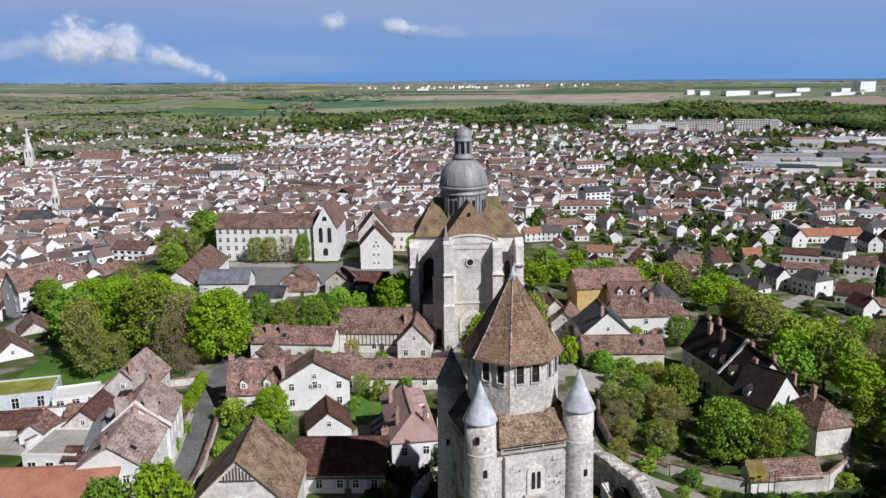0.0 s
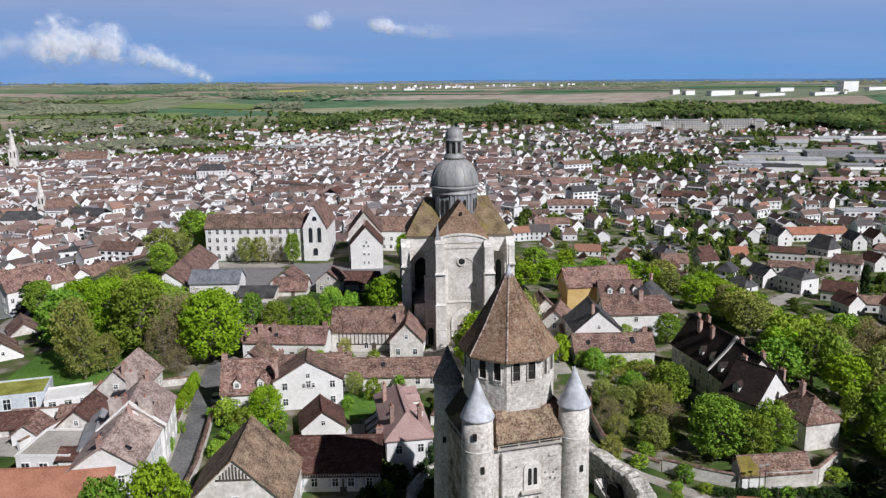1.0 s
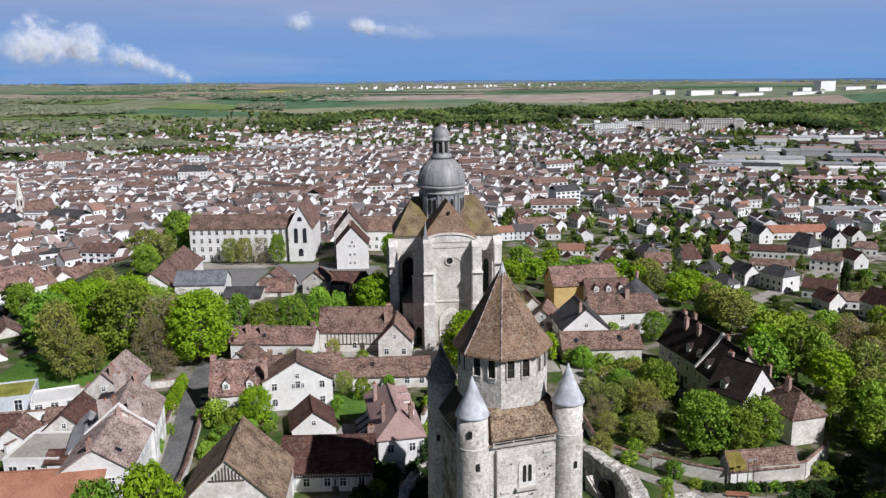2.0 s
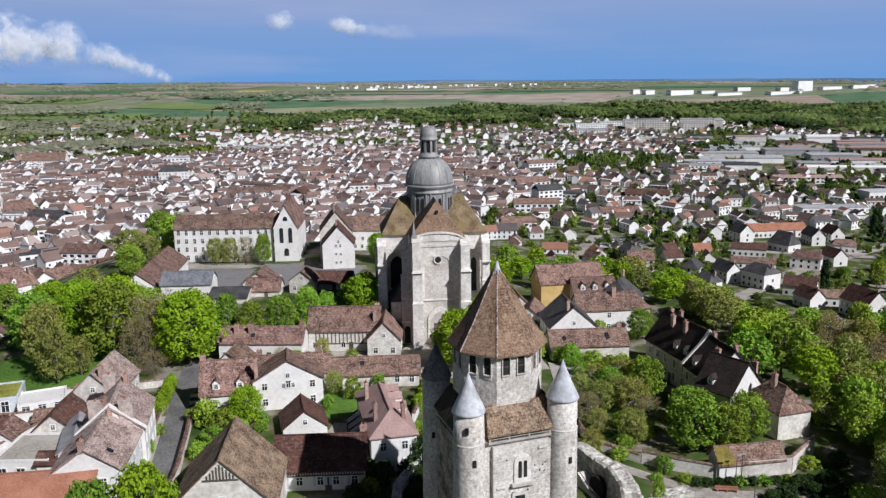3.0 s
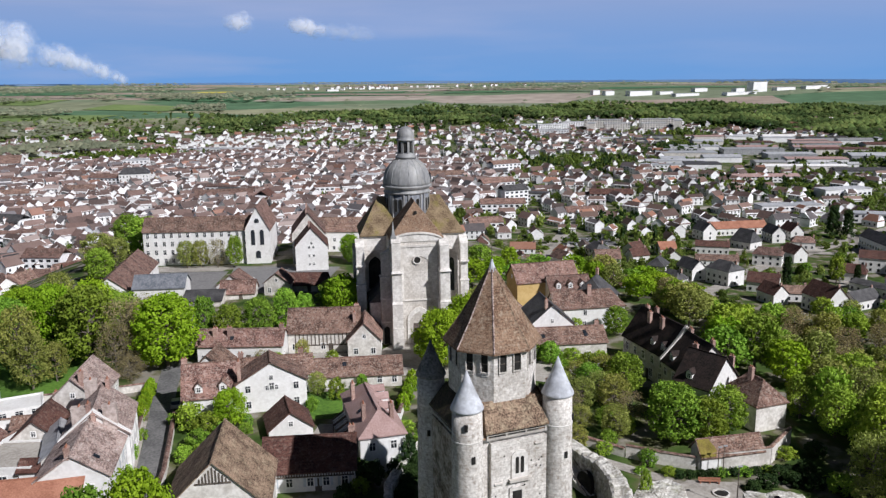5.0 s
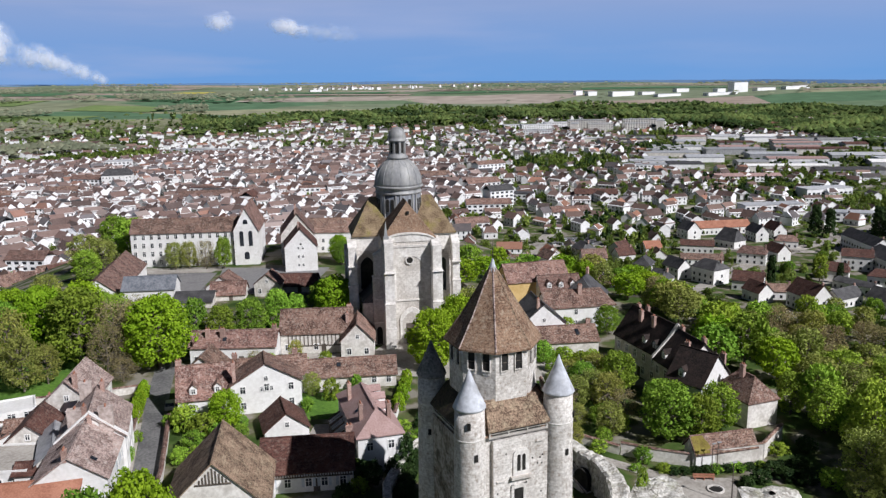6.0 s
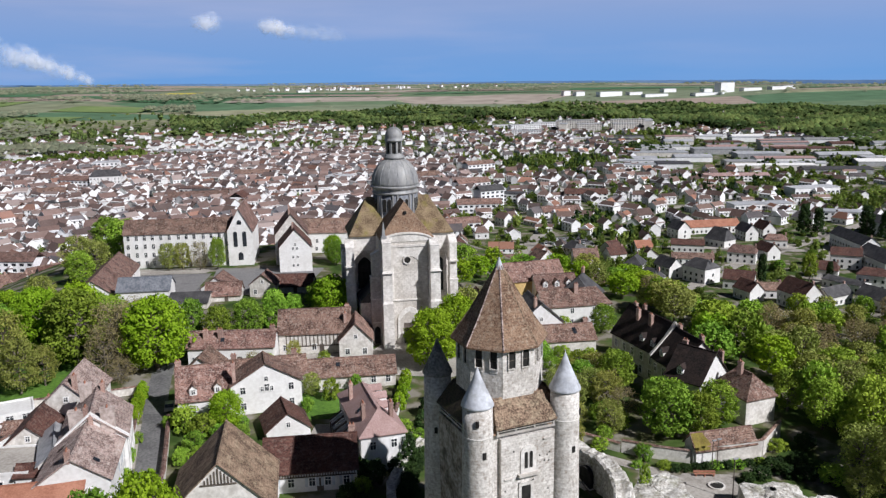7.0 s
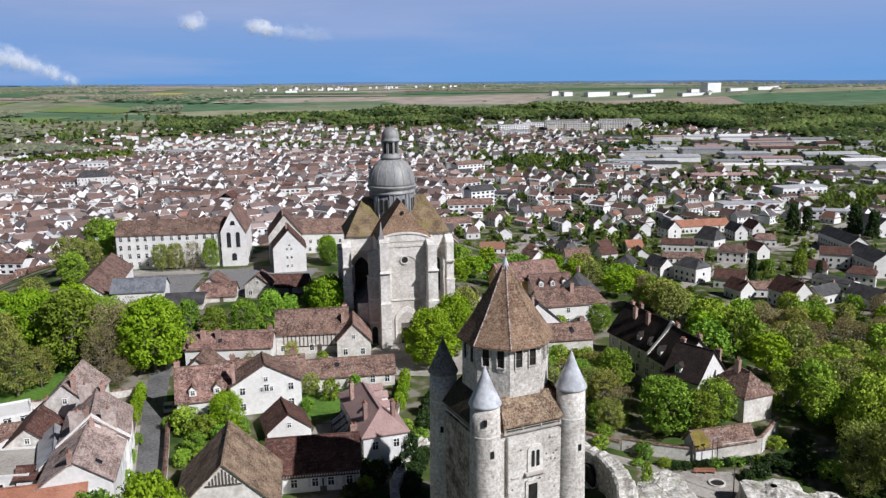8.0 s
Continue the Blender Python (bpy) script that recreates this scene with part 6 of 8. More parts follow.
KINDS = {
    "bright": [tree_kind(s, LEAF_BRIGHT, 10, 4.4, clumps=150, per=62, leaf=0.15, low=0.12, lump=(0.15, 0.28)) for s in (1, 2)],
    "mid": [tree_kind(s, LEAF_MID, 10, 4.2, clumps=120, per=52, leaf=0.16, low=0.15, lump=(0.15, 0.29)) for s in (3, 4, 5)],
    "olive": [tree_kind(s, LEAF_OLIVE, 10, 4.2, clumps=104, per=40, leaf=0.145, low=0.16, twigs=120, lump=(0.15, 0.28)) for s in (6, 7)],
    "brown": [tree_kind(s, LEAF_BROWN, 10, 4.2, clumps=58, per=46, leaf=0.10, low=0.12, twigs=320) for s in (8, 9)],
    "dark": [tree_kind(s, LEAF_DARK, 10, 2.6, clumps=50, per=80, leaf=0.18, shape="tall", low=0.08) for s in (10,)],
    "bush": [tree_kind(s, LEAF_MID, 3, 1.9, trunk=0.1, clumps=26, per=52, leaf=0.12, low=0.1, twigs=10) for s in (11, 12)],
    "hedge": [tree_kind(s, LEAF_BRIGHT, 3, 1.7, trunk=0.08, clumps=26, per=60, leaf=0.115, low=0.08, twigs=10) for s in (13,)],
    "dbush": [tree_kind(s, LEAF_DARK, 3, 1.8, trunk=0.1, clumps=26, per=60, leaf=0.13, low=0.1, twigs=10) for s in (14,)],
}
# lighter copies of the same habits for the slopes farther off
KINDS["mid_far"] = [tree_kind(s, LEAF_MID, 10, 4.2, clumps=72, per=26, leaf=0.27, twigs=12, lump=(0.17, 0.31)) for s in (33, 34, 35)]
KINDS["bright_far"] = [tree_kind(s, LEAF_BRIGHT, 10, 4.2, clumps=72, per=26, leaf=0.27, twigs=12, lump=(0.17, 0.31)) for s in (31, 32)]
KINDS["olive_far"] = [tree_kind(s, LEAF_OLIVE, 10, 4.2, clumps=72, per=26, leaf=0.23, twigs=50, lump=(0.17, 0.31)) for s in (36, 37)]
KINDS["brown_far"] = [tree_kind(s, LEAF_BROWN, 10, 4.2, clumps=46, per=28, leaf=0.18, twigs=120) for s in (38, 39)]
TREE_LABEL = {
    "bright": "broad tree in bright fresh spring leaf", "mid": "leafy green tree in full spring leaf", "olive": "tree with thin olive young leaves",
    "brown": "nearly bare tree with brown budding twigs", "dark": "dark narrow evergreen tree", "bush": "rounded green garden shrub",
    "hedge": "bright green shrub of a clipped hedge", "dbush": "dark green shrub beside a wall"}
tree_count = [0]


def tree(kind, x, y, height, spread=None, top=None):
    """One tree on the land; spread: crown width. top: crown top above the datum in place of height."""
    g = gz(x, y)
    look_of = kind.replace("_far", "")
    if top is not None:
        height = top - g
    tree_count[0] += 1
    k = tree_count[0]
    trunk, crown = KINDS[kind][k % len(KINDS[kind])]
    base = 3.0 if kind in ("bush", "hedge", "dbush") else 10.0
    wide = {"dark": 5.2, "bush": 3.8, "hedge": 3.4, "dbush": 3.6}.get(kind, 8.6)
    sz = height / base
    sx = (spread / wide) if spread else sz
    small = base == 3.0
    t = thing("shrub" if small else "tree", x, y, g - 0.1, (k * 77) % 360, TREE_LABEL[look_of], "shrub" if small else "tree", "garden shrubs" if small else "trees of the upper town")
    for nm, data in (("trunk", trunk), ("crown", crown)):
        o = child(nm, data, t, Matrix.Diagonal((sx, sx, sz, 1)))
    return t


# park beside the street
tree("bright", -57.0, 163.4, 15.0, 14.6)
for q in ((-74, 166, 16.5, 14), (-71, 178, 12, 11), (-78, 186, 11, 11), (-94, 171, 13, 12)):
    tree("mid", *q)
for q in ((-66, 159.0, 11, 8), (-64.0, 171, 13, 11), (-65.8, 164.5, 14, 11)):
    tree("brown", *q)
for q in ((-86, 160, 14, 10), (-80, 152, 11, 8.5), (-77, 156, 8, 6), (-65, 184, 9.5, 9), (-80, 193, 9, 10), (-92, 196, 9.5, 10)):
    tree("olive", *q)
tree("bright", -97, 184, 12, 12)
tree("bright", -77, 176, 15.5, 11)
tree("bright", -83, 172, 15, 12)
tree("bright", -89, 182, 13, 12)
tree("brown", -62.0, 156.0, 5.0, 7.0)
tree("bright", -97, 200, 9, 9)
for q in ((-117, 200, 9, 9), (-124, 208, 8, 8), (-140, 198, 11, 10)):
    tree("dark" if q[0] == -124 else "mid", *q)
# gardens between the houses
for q in ((-53.5, 181, 10, 6), (-47, 178, 9, 7), (-40.5, 179, 10, 8), (-35, 183, 11, 7), (-31, 186, 9, 6)):
    tree("mid", *q)
tree("bright", -21.5, 184, 13.5, 10.5)
tree("mid", -25, 190, 11, 8)
tree("bright", -36.2, 131.5, 6.8, 6.2)
for q in ((-43.2, 131.2, 4.4, 5.2), (-39.6, 128.5, 4, 4.6), (-45, 134, 3.0, 3.0), (-19, 143, 4.0, 3.4), (-23, 138, 2.5, 2.6), (-14.5, 147.5, 3, 2.4)):
    tree("bush", *q)
for y in range(9):
    tree("hedge", -53.3 - y * 0.28, 134.5 + y * 1.75, 3.0, 2.4)
for q in ((-6.2, 137, 3.2, 2.6), (-5.6, 141, 3.4, 2.8), (-5.2, 145, 3.2, 2.6), (-4.8, 149, 3.2, 2.6)):
    tree("hedge", *q)
for q in ((-2.0, 128, 3, 4), (-1, 134, 3, 4), (0.5, 140, 2.4, 3.5)):
    tree("dbush", *q)
# lime trees on the church square
tree("bright", 1.0, 158.5, 12, 11)
tree("bright", 6.8, 165.5, 13, 10)
tree("olive", 9.6, 171.5, 13, 9)
tree("hedge", 17.6, 166, 6, 5)
# school square
for q in ((-81.5, 265, 9, 7), (-77.0, 265.5, 9, 6.5)):
    tree("olive", *q)
tree("brown", -71.2, 264.5, 9.5, 7)
tree("mid", -65.2, 264.5, 10.5, 6)
tree("bright", -27.5, 272, 9, 7)
tree("mid", -26.0, 266, 8, 6)
tree("mid", -102, 285, 14, 14)
tree("mid", -110, 292, 14, 12)
tree("olive", -112, 268, 12, 13)
tree("olive", -104, 262, 11, 11)
tree("mid", -103, 246, 10, 9)
tree("olive", -101, 213, 9, 9)
# foreground crowns at the bottom edge
tree("bright", -36.6, 87.5, 0, 8.6, 18.6)
tree("mid", -42.4, 86.0, 0, 8.0, 17.4)
# gardens below the manor
for q in ((40.5, 127.5, 10.0, 10.5), (50.5, 130.5, 8.5, 7.5), (33, 140, 7, 7), (37, 148, 8.5, 8), (30, 148, 6, 6), (27, 140, 6, 6)):
    tree("olive" if q[0] in (33, 27) else "mid", *q)
for q in ((34, 154, 6, 6), (25, 131, 4, 5), (28, 152, 5, 5), (24, 145, 5, 5)):
    tree("olive", *q)
for q in ((30, 134, 3, 4), (33, 131, 3, 4), (26, 158, 3, 3.5), (36, 158, 3.2, 4), (40, 160, 3, 3.6), (28.6, 125, 2.6, 3), (33.5, 118.5, 2.6, 3.2), (57, 120.5, 2, 3.4), (44.5, 115.5, 1.2, 2.6), (48, 115.5, 1.3, 2.8), (52, 115.8, 1.2, 2.6)):
    tree("bush", *q)
for q in ((22.5, 164.8, 3.4, 4), (26, 164.2, 3.0, 4), (29.5, 164.6, 3.4, 4.2), (33, 164.4, 2.8, 4), (36, 164.8, 3.2, 3.6)):
    tree("bush", *q)
tree("mid", 44.5, 186, 7, 6.5)
tree("bush", 34.5, 186, 4, 4)
tree("olive", 29, 189, 5, 6)
tree("mid", 24.5, 163, 5, 4.5)
for q in ((22.5, 121.5, 4.5, 4.2), (30.5, 128, 6, 6), (24, 136, 5, 5), (31, 144, 6, 6), (42, 137, 7, 7), (46, 126.5, 8, 7), (34.5, 134.5, 6, 6)):
    tree("brown" if q[0] in (24, 34.5) else "olive" if q[0] in (31, 30.5, 22.5) else "mid", *q)
for q in ((27, 121.5, 2.0, 3.0), (31.5, 115.5, 1.2, 2.2), (36, 115.4, 1.5, 2.4), (33.8, 109.3, 1.6, 2.4), (29.0, 104.0, 0, 2.0, 8.4), (60.5, 109, 3, 5)):
    tree("bush", *q)
tree("dbush", -5.2, 115.2, 0, 3.8, 9.4)
for q in ((50, 111.5, 1.9, 3.4), (47.5, 110.5, 1.5, 2.6), (54.5, 112, 1.8, 3.6), (58, 115, 2.2, 4.0), (62, 121, 2.4, 3.6), (53, 114.2, 1.8, 3.2), (57, 110.5, 2.2, 4.0)):
    tree("dbush", *q)
for q in ((-5.5, 127, 2.4, 3), (3, 127.5, 2.4, 4), (8, 128.5, 2.6, 4), (13, 130, 2.6, 4), (-3, 124, 2, 3)):
    tree("bush", *q)
for q in ((-46.8, 133.0, 2.2, 2.2), (-50.2, 127.5, 2.0, 1.8), (-49.2, 120.5, 2.4, 1.8), (-47.6, 113.5, 2.4, 1.6), (-37.5, 133.5, 2.4, 2.4), (-33.6, 132.2, 2.0, 2.2), (-22.5, 146, 2.2, 2.2), (-13, 113, 2.6, 3), (-12, 107.5, 2.2, 3), (-27, 161.5, 2.6, 3), (-22, 163.5, 2.6, 2.8), (-33.5, 163, 2.6, 2.6), (-37.5, 162.6, 2.2, 2.4)):
    tree("bush", *q)
for q in ((-40, 124, 3, 4), (-38, 119.5, 2.6, 3.6), (-35.2, 124, 3, 3.5), (-41, 119, 2.6, 3), (-36.5, 127.6, 2.6, 3.4), (-33, 128.5, 2.0, 2.6)):
    tree("bush", *q)
tree("brown", -36.6, 161.0, 4.0, 4.0)
tree("olive", -22.8, 145.2, 4.6, 4.0)
tree("olive", -28.5, 165.0, 4.6, 3.6)
# the outer ones, out of view, are raised to shade the garden corner
for q in ((66.5, 136, 8, 6.5), (69, 128, 9, 7.5), (76, 122, 11, 10), (70, 115.5, 14, 10), (80, 112, 17, 12), (65, 109, 9, 8.5), (84, 124, 15, 11), (76, 133, 11, 9), (84, 136, 12, 10), (67, 102, 13, 9), (75, 104, 16, 11), (90, 115, 16, 11), (62, 104, 5, 6)):
    tree(("mid", "olive", "mid", "mid", "olive")[int(q[0] + q[1]) % 5], *q)
# dark shrubs added where shade lies, hiding the foot of the house wall
for q in ((-12.5, 110.8, 3.4, 3.6), (-10.0, 109.8, 3.6, 3.4), (-7.0, 112.5, 2.6, 2.6), (-14.0, 105.5, 2.4, 3.2), (-12, 102, 2.2, 3.4)):
    tree("dbush", *q)
# low dark shrubs added in place of the keep's shadow on the court
for q in ((-5.4, 106.5, 1.6, 3.6), (-5.0, 109.5, 1.5, 3.6), (-4.6, 112.5, 1.6, 3.8), (-3.8, 115.5, 1.6, 3.8), (-2.6, 118.0, 1.5, 3.6)):
    tree("dbush", *q)
for i in range(13):
    tree("dbush", 37.5 + i * 1.8, 114.9 + i * 0.12, 1.15, 2.3)


# ---------------------------------------------------------------- slopes, lower town, woods, plain
rs = np.random.RandomState(12)
# wooded slope on the valley side
slope = []
for i in range(700):
    x, y = rs.uniform(58, 175), rs.uniform(95, 300)
    u = (x - 66 - 0.08 * (y - 120)) / 95
    if (-0.09 if y > 150 else 0.02) < u and x < 101 + 0.36 * max(0, 235 - y) and all((x - a) ** 2 + (y - b) ** 2 > 24 for a, b in slope) and not (x < 66 and y < 145):
        slope.append((x, y))
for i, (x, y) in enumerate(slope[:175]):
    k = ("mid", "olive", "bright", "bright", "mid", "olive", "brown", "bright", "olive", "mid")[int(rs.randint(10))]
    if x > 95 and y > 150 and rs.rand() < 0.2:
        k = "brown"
    # tops are capped on the camera's sight line so the villas stay visible
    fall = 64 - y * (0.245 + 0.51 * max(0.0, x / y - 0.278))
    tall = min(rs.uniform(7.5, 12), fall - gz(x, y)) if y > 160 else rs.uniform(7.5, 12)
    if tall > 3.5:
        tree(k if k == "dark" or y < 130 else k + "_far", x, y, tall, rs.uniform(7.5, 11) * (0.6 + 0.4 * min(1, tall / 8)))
foot = []
for i in range(900):
    x, y = rs.uniform(96, 222), rs.uniform(185, 296)
    if x < 0.75 * y + 14 and all((x - a) ** 2 + (y - b) ** 2 > 58 for a, b in foot + slope[:175]):
        foot.append((x, y))
for x, y in foot[:84]:
    tree(("brown_far", "olive_far", "brown_far", "brown_far", "olive_far", "bright_far", "mid_far")[int(rs.randint(7))], x, y, rs.uniform(8, 12.5), rs.uniform(8, 11))
for x, y in ((62, 205), (70, 212), (58, 216), (66, 222), (76, 225), (52, 222), (84, 218), (48, 228), (60, 232), (40, 222), (25, 228), (12, 225), (5, 230), (20, 240), (30, 236), (34, 244), (8, 240), (-8, 232), (-14, 236), (40, 235), (45, 245), (54, 243), (16, 250), (26, 254)):
    tree(("mid_far", "olive_far", "bright_far", "bright_far", "olive_far")[int(rs.randint(5))], x, y, rs.uniform(6.5, 9.5) if x < 60 else rs.uniform(5, 6.5), rs.uniform(7, 10))


def blob_points(seed, sub=2, lump=1.0):
    """A lumpy low crown shape, shared by the far trees."""
    bm = bmesh.new()
    bmesh.ops.create_icosphere(bm, subdivisions=sub, radius=1.0)
    r = random.Random(seed)
    off = Vector((r.uniform(0, 50), r.uniform(0, 50), r.uniform(0, 50)))
    for v in bm.verts:
        k = 1 + lump * (0.42 * noise.noise(v.co * 1.7 + off) + 0.30 * noise.noise(v.co * 4.1 + off))
        v.co = v.co * k
    pts = np.array([v.co[:] for v in bm.verts])
    faces = np.array([[q.index for q in f.verts] for f in bm.faces])
    bm.free()
    return pts, faces


def leafy_shape(seed, clumps=7, per=9, size=0.30):
    """A small tree crown of loose leaf clusters, one unit wide and high, for trees far off."""
    r = np.random.RandomState(seed)
    c = r.normal(size=(clumps, 3))
    c /= np.linalg.norm(c, axis=1)[:, None]
    c *= r.uniform(0.25, 0.68, clumps)[:, None]
    pts = leaf_cloud(r, c, r.uniform(0.32, 0.52, clumps), per, size)
    return pts, np.arange(len(pts)).reshape(-1, 4)


def many(name, shapes, places, sizes, heights, material, label, category, smooth=False):
    """Many crowns or puffs joined in one mesh: places (n, 3), half widths and heights."""
    allp, allf, o = [], [], 0
    n = len(places)
    pick = np.arange(n) % len(shapes)
    ang = rs.uniform(0, 6.28, n)
    k_ = shapes[0][1].shape[1]
    for k, (p, f) in enumerate(shapes):
        ids = np.where(pick == k)[0]
        if not len(ids):
            continue
        c, s = np.cos(ang[ids])[:, None], np.sin(ang[ids])[:, None]
        x = (p[None, :, 0] * c - p[None, :, 1] * s) * sizes[ids][:, None] + places[ids][:, None, 0]
        y = (p[None, :, 0] * s + p[None, :, 1] * c) * sizes[ids][:, None] + places[ids][:, None, 1]
        z = (p[None, :, 2] * 0.55 + 0.45) * heights[ids][:, None] + places[ids][:, None, 2]
        allp.append(np.stack([x, y, z], -1).reshape(-1, 3))
        allf.append((f[None] + (np.arange(len(ids)) * len(p))[:, None, None]).reshape(-1, k_) + o)
        o += len(ids) * len(p)
    P, F = np.concatenate(allp), np.concatenate(allf)
    me = bpy.data.meshes.new(name)
    me.vertices.add(len(P))
    me.vertices.foreach_set("co", P.astype(np.float32).ravel())
    me.loops.add(k_ * len(F))
    me.loops.foreach_set("vertex_index", F.astype(np.int32).ravel())
    me.polygons.add(len(F))
    me.polygons.foreach_set("loop_start", np.arange(0, k_ * len(F), k_, dtype=np.int32))
    me.materials.append(material)
    if smooth:
        me.polygons.foreach_set("use_smooth", [True] * len(F))
    me.update(calc_edges=True)
    return tagged(new(name, me), label, category, "", "stuff")


CROWNS_NEAR = [leafy_shape(i + 50, 15, 17, 0.115) for i in range(6)]
CROWNS = [leafy_shape(i, 10, 11, 0.18) for i in range(6)]
CROWNS_MID = [leafy_shape(i + 12, 6, 7, 0.28) for i in range(6)]


def dome_shape(seed, sub=2):
    """A lumpy tree top with no underside, for woods far off."""
    p, f = blob_points(seed, sub, 0.8)
    keep_f = f[(p[f][:, :, 2].min(1) > -0.35)]
    used = np.unique(keep_f)
    back = np.zeros(len(p), int)
    back[used] = np.arange(len(used))
    return p[used], back[keep_f]


DOMES = [dome_shape(i + 60, 1) for i in range(8)]
CROWNS_FAR = [leafy_shape(i + 30, 5, 6, 0.33) for i in range(6)]


def in_view(x, y, pad=40):
    """Inside the wide wedge of land that the walk looks over."""
    return (np.abs(x) < 0.68 * y + pad) & (y > 170)


def spur_part(x, y):
    edge_back = 300 - 85 * smooth01((x - 15) / 60) - 62 * smooth01((x - 68) / 32)
    side = smooth01(1 - (x - 66 - 0.08 * (y - 120)) / 95) * smooth01(1 - (-x - 105) / 120)
    return smooth01(1 - (y - edge_back) / 95) * side


# plots of the lower town: dense rows in the old core, loose suburbs on the other side
plots = []
for step, dense in ((12.5, True), (19.5, False)):
    for gx_ in np.arange(-1000, 1100, step):
        for gy_ in np.arange(180, 1720, step):
            d = math.hypot(gx_, gy_)
            core = gx_ < 0.10 * gy_ - 40 + 40 * math.sin(gy_ / 90) and d < 1050 and gx_ > -0.62 * gy_ - 30
            if core != dense or not in_view(gx_, gy_, 20) or spur_part(gx_, gy_) > 0.45 or d > 1620:
                continue
            if not dense and (gx_ > 260 and 850 < d < 1230 and gx_ > 0.30 * gy_):
                continue                       # the works area
            keep_it = 0.93 if dense else (0.86 if d < 1330 else 0.45 * (1 - (d - 1330) / 420))
            if rs.rand() > keep_it:
                continue
            x, y = gx_ + rs.uniform(-0.25, 0.25) * step, gy_ + rs.uniform(-0.25, 0.25) * step
            if spur_part(x, y) > 0.03 and rs.rand() < 0.5:
                continue
            if not dense and d > 540 and math.sin(x / 61 + 2) * math.sin(y / 83) > 0.45 and rs.rand() < 0.7 or (x - 96) ** 2 + (y - 475) ** 2 < 500:
                continue                       # orchards, parks and a car park
            if x > 60 and y < 296 or (y < 505 and x > 0.335 * y - 4):
                continue                       # the wooded foot of the slope, and the villas laid out below
            block = math.floor(x / 75 + 0.4 * math.sin(y / 130)) * 37 + math.floor(y / 60) * 17
            turn = (block * 53) % 90 - 20 + (90 if (block * 7 + int(x / 14)) % 5 == 0 else 0) + rs.uniform(-6, 6)
            lean = rs.rand()
            if lean < (0.5 if dense else 0.55):
                turn = (-48 if dense else -74) + rs.uniform(-22, 22)
            elif lean < 0.8:
                turn = (42 if dense else 16) + rs.uniform(-22, 22)
            if (20 < x < 112 - 0.2 * max(0, y - 260) and y < 320) or ((x + 430) / 85) ** 2 + ((y - 1010) / 45) ** 2 < 1:
                continue                       # open foot of the hill, and the town park
            plots.append((x, y, d, turn, dense))
plots.sort(key=lambda p: p[2])


def town_house(seed, L, W, eave, ridge, roof, wall, hips=(0, 0)):
    r = random.Random(seed)
    h = thing("town_house", 0, 0, 0, 0, "", "house", "houses of the lower town")
    prof = Mesh()
    k = [(-W / 2, -3), (W / 2, -3), (W / 2, eave - 0.05), (0, ridge - 0.2), (-W / 2, eave - 0.05)]
    pts = [(-L / 2, p, z) for p, z in k] + [(L / 2, p, z) for p, z in k]
    if hips[0]:
        prof.box(-L / 2, L / 2, -W / 2, W / 2, -3, eave - 0.05)
    else:
        prof.add(pts, [(4, 3, 2, 1, 0), (5, 6, 7, 8, 9)] + [(i, (i + 1) % 5, 5 + (i + 1) % 5, 5 + i) for i in range(5)])
    part("wall", prof, wall, h)
    part("roof", gable_roof(L, W, eave, ridge, hips), roof, h)
    part("chimney", Mesh().box(L / 2 - 1.2, L / 2 - 0.3, -0.35, 0.35, ridge - 1.0, ridge + 0.9), BRICK, h)
    for s in range(max(1, int(eave / 2.8))):
        n = max(2, int(L / 3))
        for i in range(n):
            for side in (-1, 1):
                add_window_simple(h, -L / 2 + L * (i + 0.5) / n, side * W / 2, 0.8 + 2.8 * s, 0 if side < 0 else 180)
        add_window_simple(h, L / 2, r.uniform(-1, 1), 0.8 + 2.8 * s, 90)
        add_window_simple(h, -L / 2, r.uniform(-1, 1), 0.8 + 2.8 * s, -90)
    return h


TOWN_WINDOW = Mesh().box(-0.55, 0.55, -0.05, 0.02, 0, 1.4).data("window", GLASS)


def add_window_simple(root, x, y, z, turn):
    child("window", TOWN_WINDOW, root, pose(x, y, z, 0, 0, turn))


TEMPLATES = [
    (town_house(1, 11, 8.5, 5.4, 9.0, TILE, PLASTER), "white two-storey town house with brown tile roof"),
    (town_house(2, 9, 8, 4.2, 7.6, TILE, PLASTER), "low white cottage with brown tile roof"),
    (town_house(3, 10, 9, 5.8, 9.5, SLATE, PLASTER, (2.6, 2.6)), "white house with hipped slate roof"),
    (town_house(4, 13, 9, 6.0, 10.0, TILE, PLASTER_OLD), "grey-white old town house with tile roof"),
    (town_house(5, 9.5, 8.5, 4.4, 7.8, TILE_ORANGE, PLASTER), "white bungalow with orange tile roof"),
    (town_house(6, 12, 8, 8.2, 11.5, TILE, PLASTER), "tall white town house with brown tile roof"),
    (town_house(7, 10, 8, 5.2, 8.6, TILE_DARK, PLASTER), "white house with dark red tile roof"),
]
N_THINGS = 140
near_plots, far_plots = plots[:N_THINGS], plots[N_THINGS:]
first = set()
for i, (x, y, d, turn, dense) in enumerate(near_plots):
    j = [0, 3, 5, 0, 6, 3, 1, 5][rs.randint(8)] if dense else [0, 1, 2, 4, 6, 1, 0, 6, 3][rs.randint(9)]
    src, label = TEMPLATES[j]
    m = pose(x, y, gz(x, y), 0, 0, turn)
    if j not in first:
        first.add(j)
        src.matrix_basis = m
        ob = src
    else:
        ob = copy_thing(src, m)
    tagged(ob, label)


